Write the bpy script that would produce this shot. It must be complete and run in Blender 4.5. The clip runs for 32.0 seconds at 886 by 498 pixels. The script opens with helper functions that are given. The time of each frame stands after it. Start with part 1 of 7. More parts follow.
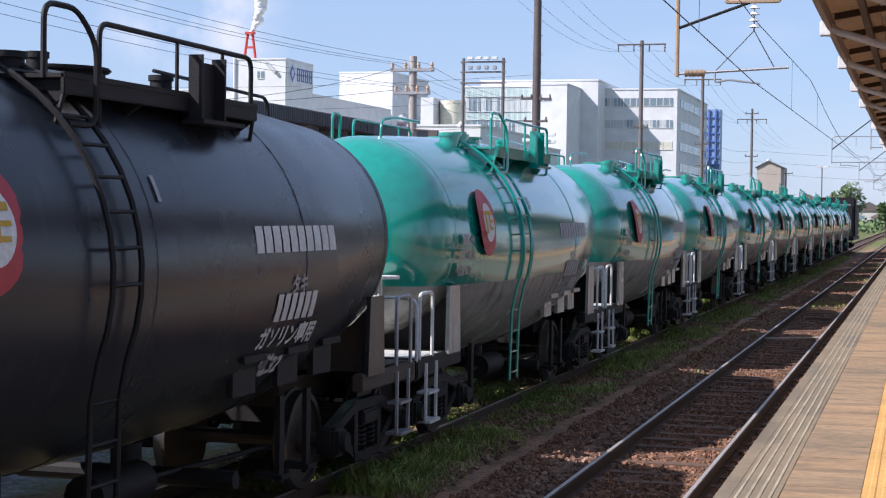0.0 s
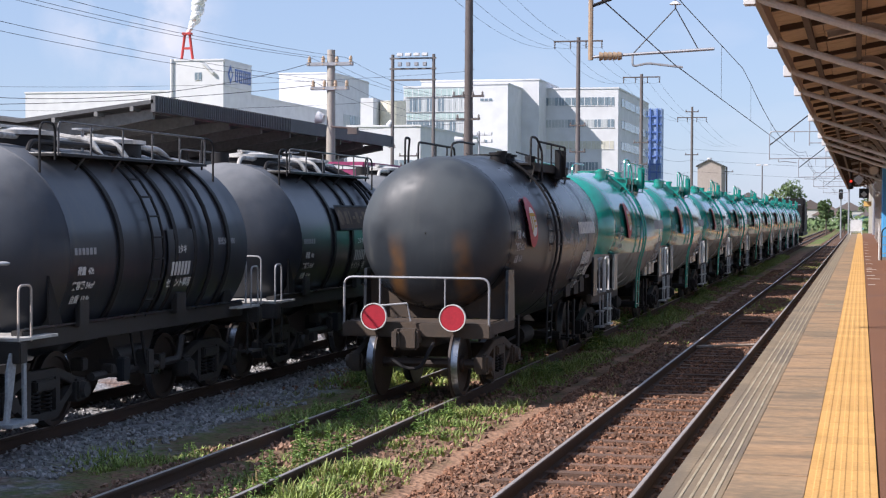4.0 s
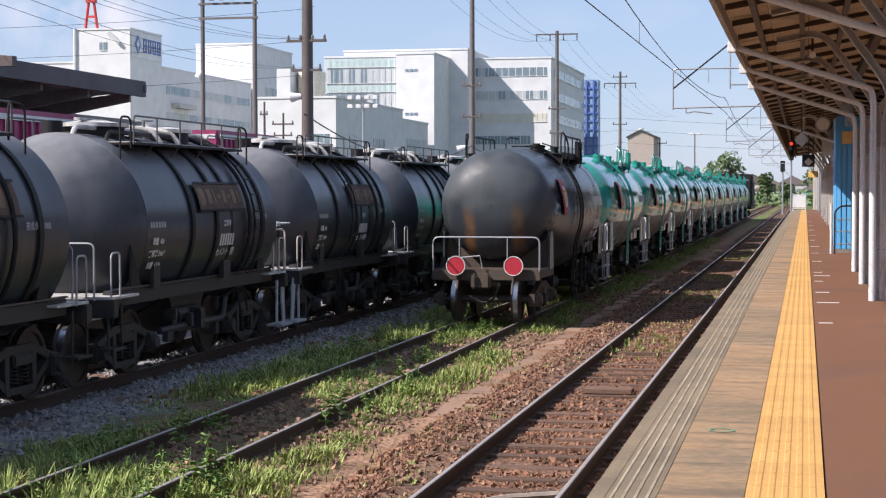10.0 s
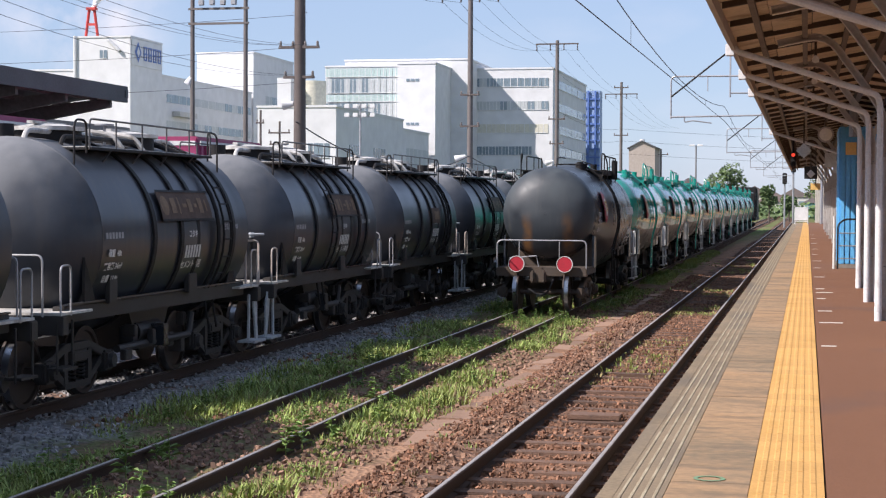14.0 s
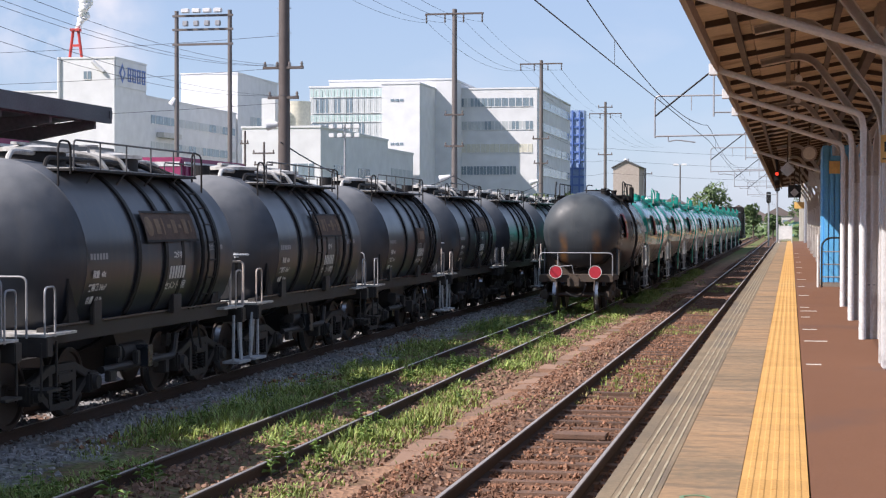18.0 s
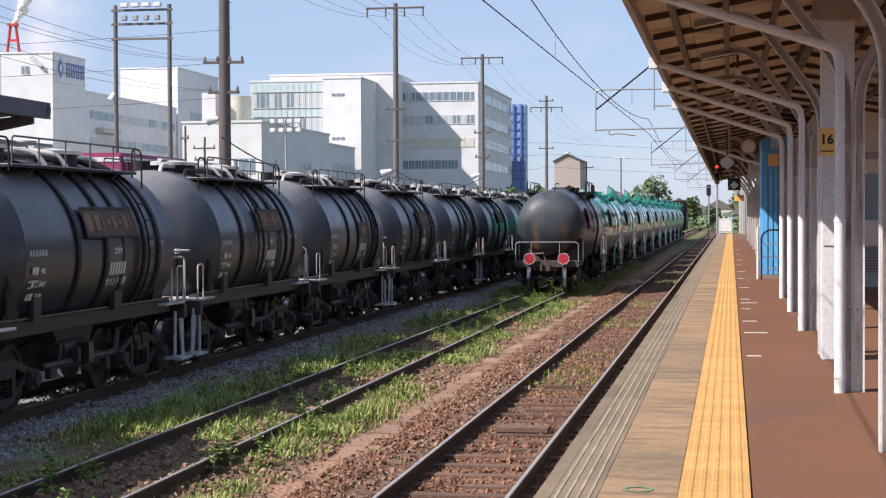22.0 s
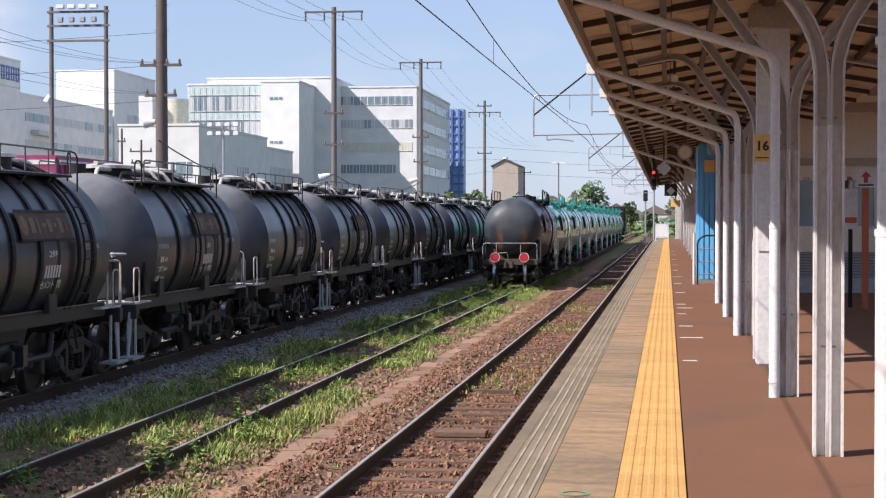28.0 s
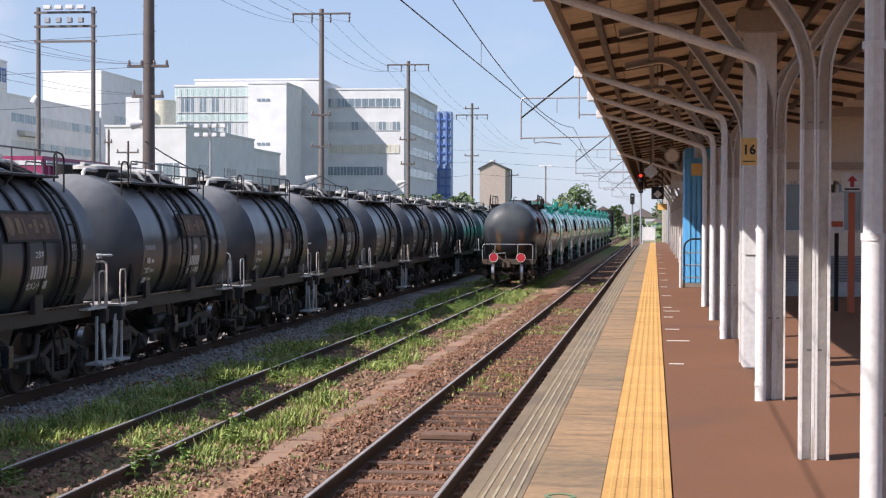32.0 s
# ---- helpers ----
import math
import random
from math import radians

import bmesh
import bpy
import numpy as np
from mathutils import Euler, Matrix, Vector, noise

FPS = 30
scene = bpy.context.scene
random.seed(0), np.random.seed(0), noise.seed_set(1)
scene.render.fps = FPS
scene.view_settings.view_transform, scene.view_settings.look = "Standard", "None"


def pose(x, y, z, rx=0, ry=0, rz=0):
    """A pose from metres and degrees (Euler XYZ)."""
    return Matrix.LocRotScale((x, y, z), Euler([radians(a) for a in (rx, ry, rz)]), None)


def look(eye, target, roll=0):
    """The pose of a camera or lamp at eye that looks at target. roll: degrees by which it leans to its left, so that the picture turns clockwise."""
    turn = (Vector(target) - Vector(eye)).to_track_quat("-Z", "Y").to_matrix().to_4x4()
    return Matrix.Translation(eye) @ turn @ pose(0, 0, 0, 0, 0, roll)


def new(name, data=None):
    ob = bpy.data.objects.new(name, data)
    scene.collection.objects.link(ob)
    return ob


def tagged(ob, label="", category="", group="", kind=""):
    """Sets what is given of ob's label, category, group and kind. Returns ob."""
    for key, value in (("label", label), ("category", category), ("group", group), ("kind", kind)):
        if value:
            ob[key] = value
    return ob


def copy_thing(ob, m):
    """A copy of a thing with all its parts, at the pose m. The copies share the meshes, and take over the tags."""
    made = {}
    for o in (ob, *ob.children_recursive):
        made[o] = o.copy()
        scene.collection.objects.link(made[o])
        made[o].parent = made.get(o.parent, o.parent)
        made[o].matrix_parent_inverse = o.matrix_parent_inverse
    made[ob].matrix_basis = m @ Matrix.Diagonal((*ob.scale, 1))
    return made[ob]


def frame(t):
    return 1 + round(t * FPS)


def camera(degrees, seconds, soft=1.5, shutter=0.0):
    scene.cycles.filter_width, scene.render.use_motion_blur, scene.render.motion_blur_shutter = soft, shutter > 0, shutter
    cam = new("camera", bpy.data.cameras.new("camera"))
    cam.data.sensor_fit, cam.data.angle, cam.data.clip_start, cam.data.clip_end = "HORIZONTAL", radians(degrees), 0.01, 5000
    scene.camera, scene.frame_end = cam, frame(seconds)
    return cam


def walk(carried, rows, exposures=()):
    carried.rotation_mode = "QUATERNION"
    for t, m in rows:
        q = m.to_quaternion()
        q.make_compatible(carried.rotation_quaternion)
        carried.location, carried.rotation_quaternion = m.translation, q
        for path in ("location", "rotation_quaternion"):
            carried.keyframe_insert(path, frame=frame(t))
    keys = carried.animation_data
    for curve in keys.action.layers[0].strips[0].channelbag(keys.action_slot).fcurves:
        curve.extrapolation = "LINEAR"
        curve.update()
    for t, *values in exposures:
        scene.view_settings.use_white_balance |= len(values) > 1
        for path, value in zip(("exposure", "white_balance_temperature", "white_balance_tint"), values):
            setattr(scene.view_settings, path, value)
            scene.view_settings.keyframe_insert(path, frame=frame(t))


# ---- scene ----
# ---- camera ----
# seconds, metres back along the platform, turn to the left, tilt up, lean
CAM_ROWS = [
    (0.0, 23.3, 15.963, -1.259, 0.805), (0.5, 23.3, 15.914, -1.158, 0.777), (1.0, 23.3, 16.012, -1.099, 0.606),
    (1.5, 23.3, 15.925, -1.076, 0.654), (2.0, 23.3, 15.806, -1.203, 0.679), (2.5, 23.3, 15.609, -1.254, 0.789),
    (3.0, 23.3, 14.907, -1.232, 0.737), (3.5, 22.3, 14.385, -1.215, 0.512), (5.5, 15.0, 13.741, -1.192, 0.219),
    (6.0, 13.4, 14.236, -1.29, 0.006), (6.5, 12.8, 14.149, -1.27, -0.133), (7.0, 12.0, 14.077, -1.265, -0.317),
    (7.5, 8.8, 14.15, -1.207, -0.322), (8.0, 5.0, 13.862, -1.2, -0.335), (8.5, 3.4, 13.465, -1.307, -0.267),
    (9.0, 2.7, 13.439, -1.383, -0.096), (9.5, 2.05, 13.283, -1.643, 0.092), (10.0, 1.45, 12.243, -1.983, -0.069),
    (10.5, 0.95, 12.652, -1.745, 0.002), (11.0, 0.45, 12.78, -1.75, 0.029), (11.5, 0.1, 12.67, -1.427, -0.087),
    (12.0, 0.0, 12.856, -1.468, 0.047), (12.5, 0.0, 12.943, -1.532, 0.22), (13.0, 0.0, 12.75, -1.528, 0.247),
    (13.5, 0.0, 12.463, -1.629, 0.281), (15.5, 0.0, 12.173, -1.502, 0.296), (16.0, 0.0, 12.148, -1.265, 0.333),
    (16.5, 0.0, 12.172, -1.146, 0.296), (17.0, 0.0, 12.106, -1.034, 0.238), (17.5, 0.0, 11.965, -0.953, 0.165),
    (18.0, 0.0, 11.787, -0.941, 0.083), (18.5, 0.0, 11.616, -0.875, 0.079), (19.0, 0.0, 11.312, -0.886, 0.019),
    (19.5, 0.0, 11.029, -0.843, 0.045), (20.0, 0.0, 10.77, -0.847, 0.013), (20.5, 0.0, 10.592, -0.898, -0.079),
    (21.0, 0.0, 10.334, -0.975, -0.156), (21.5, 0.0, 10.119, -1.054, -0.218), (22.0, 0.0, 9.799, -1.141, -0.225),
    (22.5, 0.0, 9.399, -1.108, -0.227), (23.0, 0.0, 9.084, -1.094, -0.277), (23.5, 0.0, 8.777, -1.173, -0.242),
    (24.0, 0.0, 8.375, -1.312, -0.218), (24.5, 0.0, 8.297, -1.427, -0.187), (25.0, 0.0, 8.235, -1.3, -0.075),
    (25.5, 0.0, 8.151, -1.298, -0.088), (27.5, 0.0, 7.741, -0.935, 0.092), (28.0, 0.0, 7.665, -0.991, 0.0),
    (28.5, 0.0, 7.396, -1.031, -0.017), (29.0, 0.0, 7.348, -0.981, 0.056), (29.5, 0.0, 7.32, -0.846, -0.013),
    (30.0, 0.0, 7.308, -0.714, 0.034), (30.5, 0.0, 7.299, -0.672, 0.099), (31.0, 0.0, 7.392, -0.777, 0.092),
    (31.5, 0.0, 7.251, -0.801, 0.128), (32.0, 0.0, 7.215, -0.908, 0.222),
]
EYE_Z = 2.43
cam = camera(29.76, 32.0, soft=1.2)
walk(cam, [(t, pose(0, -d, EYE_Z, 90 + tilt, 0, turn) @ pose(0, 0, 0, 0, 0, lean)) for t, d, turn, tilt, lean in CAM_ROWS],
     exposures=[(0, 0.62, 6050, 18), (2, 0.62, 6080, 18), (3.5, 0.62, 6220, 18), (6, 0.62, 6350, 18), (12, 0.62, 6420, 18), (32, 0.62, 6450, 18)])

# tail of the departing train along its track, time by time
TAIL_ROWS = [
    (0.0, -17.8), (0.5, -16.0), (1.0, -14.2), (1.5, -12.3), (2.0, -10.2), (2.5, -7.5), (3.0, -4.7), (3.5, -2.17),
    (5.5, 9.93), (6.0, 11.62), (6.5, 12.8), (7.0, 14.38), (7.5, 18.11), (8.0, 22.7), (8.5, 25.21), (9.0, 26.5),
    (9.5, 27.78), (10.0, 28.78), (10.5, 29.78), (11.0, 30.42), (11.5, 31.01), (12.0, 32.21), (12.5, 33.33), (13.0, 34.45),
    (13.5, 35.54), (15.5, 39.86), (16.0, 40.99), (16.5, 42.25), (17.0, 43.22), (17.5, 44.33), (18.0, 45.36), (18.5, 46.38),
    (19.0, 47.34), (19.5, 48.15), (20.0, 49.06), (20.5, 49.79), (21.0, 50.75), (21.5, 51.62), (22.0, 52.67), (22.5, 53.4),
    (23.0, 54.17), (23.5, 54.89), (24.0, 55.71), (24.5, 56.23), (25.0, 56.9), (25.5, 57.83), (27.5, 60.61), (28.0, 61.19),
    (28.5, 62.02), (29.0, 62.64), (29.5, 63.41), (30.0, 63.97), (30.5, 64.54), (31.0, 64.91), (31.5, 65.24), (32.0, 65.77),
]

# ---- light ----
SUN_EL, SUN_AZ = radians(41.5), radians(235)          # azimuth clockwise from +Y
sun_dir = Vector((math.sin(SUN_AZ) * math.cos(SUN_EL), math.cos(SUN_AZ) * math.cos(SUN_EL), math.sin(SUN_EL)))
world = bpy.data.worlds.new("sky")
scene.world = world
world.use_nodes = True
wn = world.node_tree
wn.nodes.clear()
w_out = wn.nodes.new("ShaderNodeOutputWorld")
w_bg = wn.nodes.new("ShaderNodeBackground")
w_sky = wn.nodes.new("ShaderNodeTexSky")
w_sky.sky_type = "NISHITA"
w_sky.sun_disc = False
w_sky.sun_elevation, w_sky.sun_rotation = SUN_EL, SUN_AZ
w_sky.air_density, w_sky.dust_density, w_sky.ozone_density = 1.0, 0.3, 4.0
w_bg.inputs["Strength"].default_value = 0.125
CLOUD_AT = (-0.412, 0.904, 0.113)
# thin clouds over the whole dome
w_co = wn.nodes.new("ShaderNodeTexCoord")
w_map = wn.nodes.new("ShaderNodeMapping")
w_map.inputs["Scale"].default_value = (3.0, 3.0, 9.0)
w_no = wn.nodes.new("ShaderNodeTexNoise")
w_no.inputs["Scale"].default_value = 1.6
w_no.inputs["Detail"].default_value = 8.0
w_ra = wn.nodes.new("ShaderNodeValToRGB")
w_ra.color_ramp.elements[0].position, w_ra.color_ramp.elements[1].position = 0.55, 0.85
w_ra.color_ramp.elements[1].color = (0.5, 0.5, 0.5, 1)
w_mix = wn.nodes.new("ShaderNodeMix")
w_mix.data_type = "RGBA"
w_mix.inputs["B"].default_value = (4.4, 4.6, 5.0, 1)
wn.links.new(w_co.outputs["Generated"], w_map.inputs["Vector"])
wn.links.new(w_map.outputs["Vector"], w_no.inputs["Vector"])
wn.links.new(w_no.outputs["Fac"], w_ra.inputs["Fac"])
# one small white cloud high over the yard
w_dot = wn.nodes.new("ShaderNodeVectorMath")
w_dot.operation = "DISTANCE"
w_dot.inputs[1].default_value = CLOUD_AT
w_cr = wn.nodes.new("ShaderNodeMapRange")
w_cr.inputs["From Min"].default_value, w_cr.inputs["From Max"].default_value = 0.06, 0.008
w_cr.inputs["To Max"].default_value = 1.5
w_nm = wn.nodes.new("ShaderNodeVectorMath")
w_nm.operation = "NORMALIZE"
wn.links.new(w_co.outputs["Generated"], w_nm.inputs[0])
wn.links.new(w_nm.outputs["Vector"], w_dot.inputs[0])
wn.links.new(w_dot.outputs["Value"], w_cr.inputs["Value"])
w_cn = wn.nodes.new("ShaderNodeTexNoise")
w_cn.inputs["Scale"].default_value, w_cn.inputs["Detail"].default_value = 28.0, 6.0
wn.links.new(w_co.outputs["Generated"], w_cn.inputs["Vector"])
w_ct = wn.nodes.new("ShaderNodeMapRange")
w_ct.inputs["From Min"].default_value, w_ct.inputs["From Max"].default_value = 0.4, 0.7
wn.links.new(w_cn.outputs["Fac"], w_ct.inputs["Value"])
w_cm = wn.nodes.new("ShaderNodeMath")
w_cm.operation = "MULTIPLY_ADD"
w_cm.use_clamp = True
wn.links.new(w_cr.outputs["Result"], w_cm.inputs[0])
wn.links.new(w_ct.outputs["Result"], w_cm.inputs[1])
wn.links.new(w_ra.outputs["Color"], w_cm.inputs[2])
wn.links.new(w_cm.outputs["Value"], w_mix.inputs["Factor"])
w_haze = wn.nodes.new("ShaderNodeMix")                # even summer haze over the whole dome
w_haze.data_type = "RGBA"
w_haze.inputs["Factor"].default_value = 0.72
w_haze.inputs["B"].default_value = (2.1, 2.76, 3.78, 1)
wn.links.new(w_sky.outputs["Color"], w_haze.inputs["A"])
wn.links.new(w_haze.outputs["Result"], w_mix.inputs["A"])
wn.links.new(w_mix.outputs["Result"], w_bg.inputs["Color"])
wn.links.new(w_bg.outputs["Background"], w_out.inputs["Surface"])
sun = new("sun", bpy.data.lights.new("sun", "SUN"))
sun.data.energy, sun.data.angle, sun.data.color = 4.7, radians(0.5), (1.0, 0.95, 0.87)
sun.matrix_world = look(sun_dir * 60, (0, 0, 0))


# ---- materials ----
def mat(name, col, col2=None, rough=0.6, metal=0.0, s1=1.5, s2=25.0, bump=0.15, bscale=60.0, coat=0.0, spread=0.25,
        stain=None, stain_amt=0.0, stain_scale=(6, 6, 0.7), rand=0.0, island=0.0, spec=0.5, whole=False):
    m = bpy.data.materials.new(name)
    m.use_nodes = True
    nt = m.node_tree
    b = nt.nodes["Principled BSDF"]
    L = nt.links.new
    col2 = col2 or tuple(c * 0.72 for c in col)
    tc = nt.nodes.new("ShaderNodeTexCoord")
    oi = nt.nodes.new("ShaderNodeObjectInfo")
    ad = nt.nodes.new("ShaderNodeVectorMath")
    ad.operation = "MULTIPLY_ADD"
    ad.inputs[1].default_value = (37, 53, 71)
    L(oi.outputs["Random"], ad.inputs[0])
    L(tc.outputs["Object"], ad.inputs[2])
    if whole:                                             # one pattern runs on across all pieces
        gp = nt.nodes.new("ShaderNodeNewGeometry")
        ad.inputs[1].default_value = (0, 0, 0)
        L(gp.outputs["Position"], ad.inputs[2])

    def noise_tex(scale, detail=5.0, vec=None):
        n = nt.nodes.new("ShaderNodeTexNoise")
        n.inputs["Scale"].default_value, n.inputs["Detail"].default_value = scale, detail
        L(vec or ad.outputs[0], n.inputs["Vector"])
        return n

    def ramp(src, lo, hi):
        r = nt.nodes.new("ShaderNodeMapRange")
        r.inputs["From Min"].default_value, r.inputs["From Max"].default_value = lo, hi
        L(src, r.inputs["Value"])
        return r.outputs["Result"]

    def mixc(fac, a, bb):
        x = nt.nodes.new("ShaderNodeMix")
        x.data_type = "RGBA"
        for sock, val in (("Factor", fac), ("A", a), ("B", bb)):
            if hasattr(val, "node"):
                L(val, x.inputs[sock])
            else:
                x.inputs[sock].default_value = (*val, 1) if isinstance(val, tuple) else val
        return x.outputs["Result"]

    n1, n2 = noise_tex(s1), noise_tex(s2)
    c = mixc(ramp(n1.outputs["Fac"], 0.5 - spread, 0.5 + spread), col, col2)
    fine = mixc(ramp(n2.outputs["Fac"], 0.3, 0.7), tuple(min(1, k * 1.12) for k in col), tuple(k * 0.8 for k in col2))
    c = mixc(0.4, c, fine)
    if stain:
        mp = nt.nodes.new("ShaderNodeMapping")
        mp.inputs["Scale"].default_value = stain_scale
        L(ad.outputs[0], mp.inputs["Vector"])
        n3 = noise_tex(1.0, 7.0, mp.outputs["Vector"])
        c = mixc(ramp(n3.outputs["Fac"], 0.62 - stain_amt * 0.35, 0.8), c, stain)
    if rand or island:
        hsv = nt.nodes.new("ShaderNodeHueSaturation")
        src = oi.outputs["Random"]
        if island:
            ge = nt.nodes.new("ShaderNodeNewGeometry")
            src = ge.outputs["Random Per Island"]
        amt = island or rand
        r = nt.nodes.new("ShaderNodeMapRange")
        r.inputs["To Min"].default_value, r.inputs["To Max"].default_value = 1 - amt, 1 + amt
        L(src, r.inputs["Value"])
        L(r.outputs["Result"], hsv.inputs["Value"])
        L(c, hsv.inputs["Color"])
        c = hsv.outputs["Color"]
    L(c, b.inputs["Base Color"])
    b.inputs["Metallic"].default_value = metal
    rr = nt.nodes.new("ShaderNodeMapRange")
    rr.inputs["To Min"].default_value, rr.inputs["To Max"].default_value = max(0.03, rough - 0.1), min(1, rough + 0.12)
    L(n1.outputs["Fac"], rr.inputs["Value"])
    L(rr.outputs["Result"], b.inputs["Roughness"])
    b.inputs["Coat Weight"].default_value = coat
    b.inputs["Coat Roughness"].default_value = 0.12
    b.inputs["Specular IOR Level"].default_value = spec
    if bump:
        nb = noise_tex(bscale, 4.0)
        bp = nt.nodes.new("ShaderNodeBump")
        bp.inputs["Strength"].default_value, bp.inputs["Distance"].default_value = bump, 0.01
        L(nb.outputs["Fac"], bp.inputs["Height"])
        L(bp.outputs["Normal"], b.inputs["Normal"])
    return m


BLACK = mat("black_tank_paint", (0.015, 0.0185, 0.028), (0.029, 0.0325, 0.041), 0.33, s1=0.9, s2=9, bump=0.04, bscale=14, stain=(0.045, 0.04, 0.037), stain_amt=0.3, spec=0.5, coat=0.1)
GREY = mat("weathered_grey_tank_paint", (0.02, 0.024, 0.031), (0.032, 0.036, 0.042), 0.27, s1=1.1, s2=12, bump=0.05, bscale=25, stain=(0.06, 0.06, 0.056), stain_amt=0.2, spec=0.42)
GEAR_PALE = mat("pale_dusty_roof_gear", (0.62, 0.6, 0.56), (0.4, 0.385, 0.36), 0.6, s1=4, s2=25, bump=0.1, stain=(0.14, 0.12, 0.1), stain_amt=0.4)
GREEN = mat("green_tank_paint", (0.0, 0.29, 0.22), (0.0, 0.24, 0.185), 0.16, s1=0.8, s2=10, bump=0.03, bscale=20, stain=(0.02, 0.18, 0.14), stain_amt=0.15, spec=0.9, coat=1.0)
SILVER = mat("pale_grey_tank_paint", (0.34, 0.34, 0.315), (0.26, 0.26, 0.24), 0.24, s1=0.9, s2=10, bump=0.04, bscale=20, stain=(0.12, 0.09, 0.06), stain_amt=0.3, spec=0.5)
FRAME_BLACK = mat("grimy_black_steel", (0.009, 0.009, 0.011), (0.024, 0.021, 0.019), 0.6, s1=4, s2=30, bump=0.3, spec=0.25)
WAGON_FRAME = mat("grimy_dark_grey_wagon_frame", (0.02, 0.02, 0.022), (0.05, 0.043, 0.038), 0.55, s1=4, s2=30, bump=0.25, spec=0.4)
FRAME_RUST = mat("brown_rusted_steel", (0.045, 0.036, 0.03), (0.1, 0.066, 0.042), 0.75, s1=5, s2=30, bump=0.4)
WHEEL = mat("dark_wheel_steel", (0.035, 0.025, 0.02), (0.06, 0.04, 0.03), 0.55, s1=5, s2=30, bump=0.2)
TREAD = mat("polished_wheel_tread", (0.4, 0.41, 0.43), rough=0.3, metal=1.0, s1=6, bump=0.03)
WHITE = mat("white_enamel_paint", (0.7, 0.7, 0.68), (0.5, 0.49, 0.46), 0.5, s1=6, s2=30, bump=0.1)
WHITE_DIM = mat("worn_white_lettering", (0.42, 0.42, 0.42), (0.25, 0.25, 0.26), 0.7, s1=14, s2=50, bump=0)
RAIL_CREAM = mat("worn_cream_rail_paint", (0.6, 0.53, 0.47), (0.36, 0.29, 0.25), 0.5, s1=9, s2=40, bump=0.1)
RAIL_GREY = mat("weathered_grey_guard_rail", (0.1, 0.1, 0.105), (0.045, 0.042, 0.04), 0.5, s1=6, s2=30, bump=0.1)
STEP_PALE = mat("scuffed_pale_step_paint", (0.46, 0.49, 0.52), (0.24, 0.25, 0.26), 0.6, s1=7, s2=30, bump=0.15)
RED = mat("red_reflector", (0.45, 0.026, 0.042), (0.36, 0.02, 0.033), 0.45, s1=7, s2=40, bump=0.05)
YELLOW = mat("yellow_emblem_paint", (0.6, 0.36, 0.02), rough=0.5, s1=8)
RUST_PLATE = mat("rusty_name_plate", (0.11, 0.068, 0.046), (0.06, 0.042, 0.034), 0.8, s1=4, s2=25, bump=0.3)
PLATE_INK = mat("tarnished_brass_lettering", (0.22, 0.14, 0.075), (0.11, 0.072, 0.045), 0.7, s1=10)
RAIL_RUST = mat("rusted_rail_side", (0.045, 0.027, 0.02), (0.075, 0.045, 0.03), 0.85, s1=4, s2=40, bump=0.3)
RAIL_TOP = mat("polished_rail_head", (0.5, 0.45, 0.41), (0.36, 0.31, 0.27), 0.45, 0.35, s1=3, s2=30, bump=0.05)
RAIL_DULL = mat("dull_rail_head", (0.55, 0.51, 0.47), (0.36, 0.31, 0.27), 0.4, 0.5, s1=3, s2=30, bump=0.1)
LID = mat("reddish_duct_lid", (0.31, 0.19, 0.125), (0.22, 0.135, 0.092), 0.9, s1=3, s2=40, bump=0.4, rand=0.2)
SLEEPER = mat("weathered_sleeper_wood", (0.17, 0.097, 0.064), (0.085, 0.052, 0.038), 0.9, s1=4, s2=40, bump=0.6, bscale=40, rand=0.25)
STONE = mat("rust_brown_ballast", (0.26, 0.132, 0.077), (0.14, 0.072, 0.045), 0.95, s1=8, s2=60, bump=0.3, island=0.55)
STONE_PALE = mat("pinkish_brown_stones", (0.3, 0.18, 0.12), (0.16, 0.095, 0.066), 0.95, s1=8, s2=60, bump=0.3, island=0.5)
STONE_GREY = mat("grey_ballast", (0.34, 0.335, 0.33), (0.18, 0.178, 0.175), 0.95, s1=8, s2=60, bump=0.3, island=0.4)
GRASS = mat("yellow_green_grass", (0.29, 0.34, 0.08), (0.14, 0.215, 0.045), 0.6, s1=0.6, s2=8, bump=0, island=0.45)
WEED = mat("weed_leaves", (0.2, 0.3, 0.07), (0.1, 0.18, 0.04), 0.6, s1=2, s2=9, bump=0, island=0.35)
STRAW = mat("dry_grass", (0.3, 0.24, 0.1), (0.2, 0.16, 0.07), 0.8, s1=1, s2=8, bump=0, island=0.3)
CONCRETE = mat("platform_concrete", (0.3, 0.27, 0.23), (0.2, 0.175, 0.15), 0.9, s1=1.4, s2=30, bump=0.25, stain=(0.12, 0.1, 0.085), stain_amt=0.35, stain_scale=(3, 0.6, 3))
EDGE_BAND = mat("grooved_edge_concrete", (0.27, 0.21, 0.14), (0.19, 0.15, 0.105), 0.95, spec=0.12, s1=2, s2=40, bump=0.3, stain=(0.12, 0.105, 0.09), stain_amt=0.5, stain_scale=(2.5, 0.5, 3), rand=0.07, whole=True)
EDGE_RIB = mat("worn_pale_concrete_rib", (0.46, 0.4, 0.29), (0.3, 0.25, 0.175), 0.95, spec=0.12, stain=(0.2, 0.16, 0.11), stain_amt=0.6, stain_scale=(9, 2.5, 3), s1=1.5, s2=30, bump=0.2, whole=True)
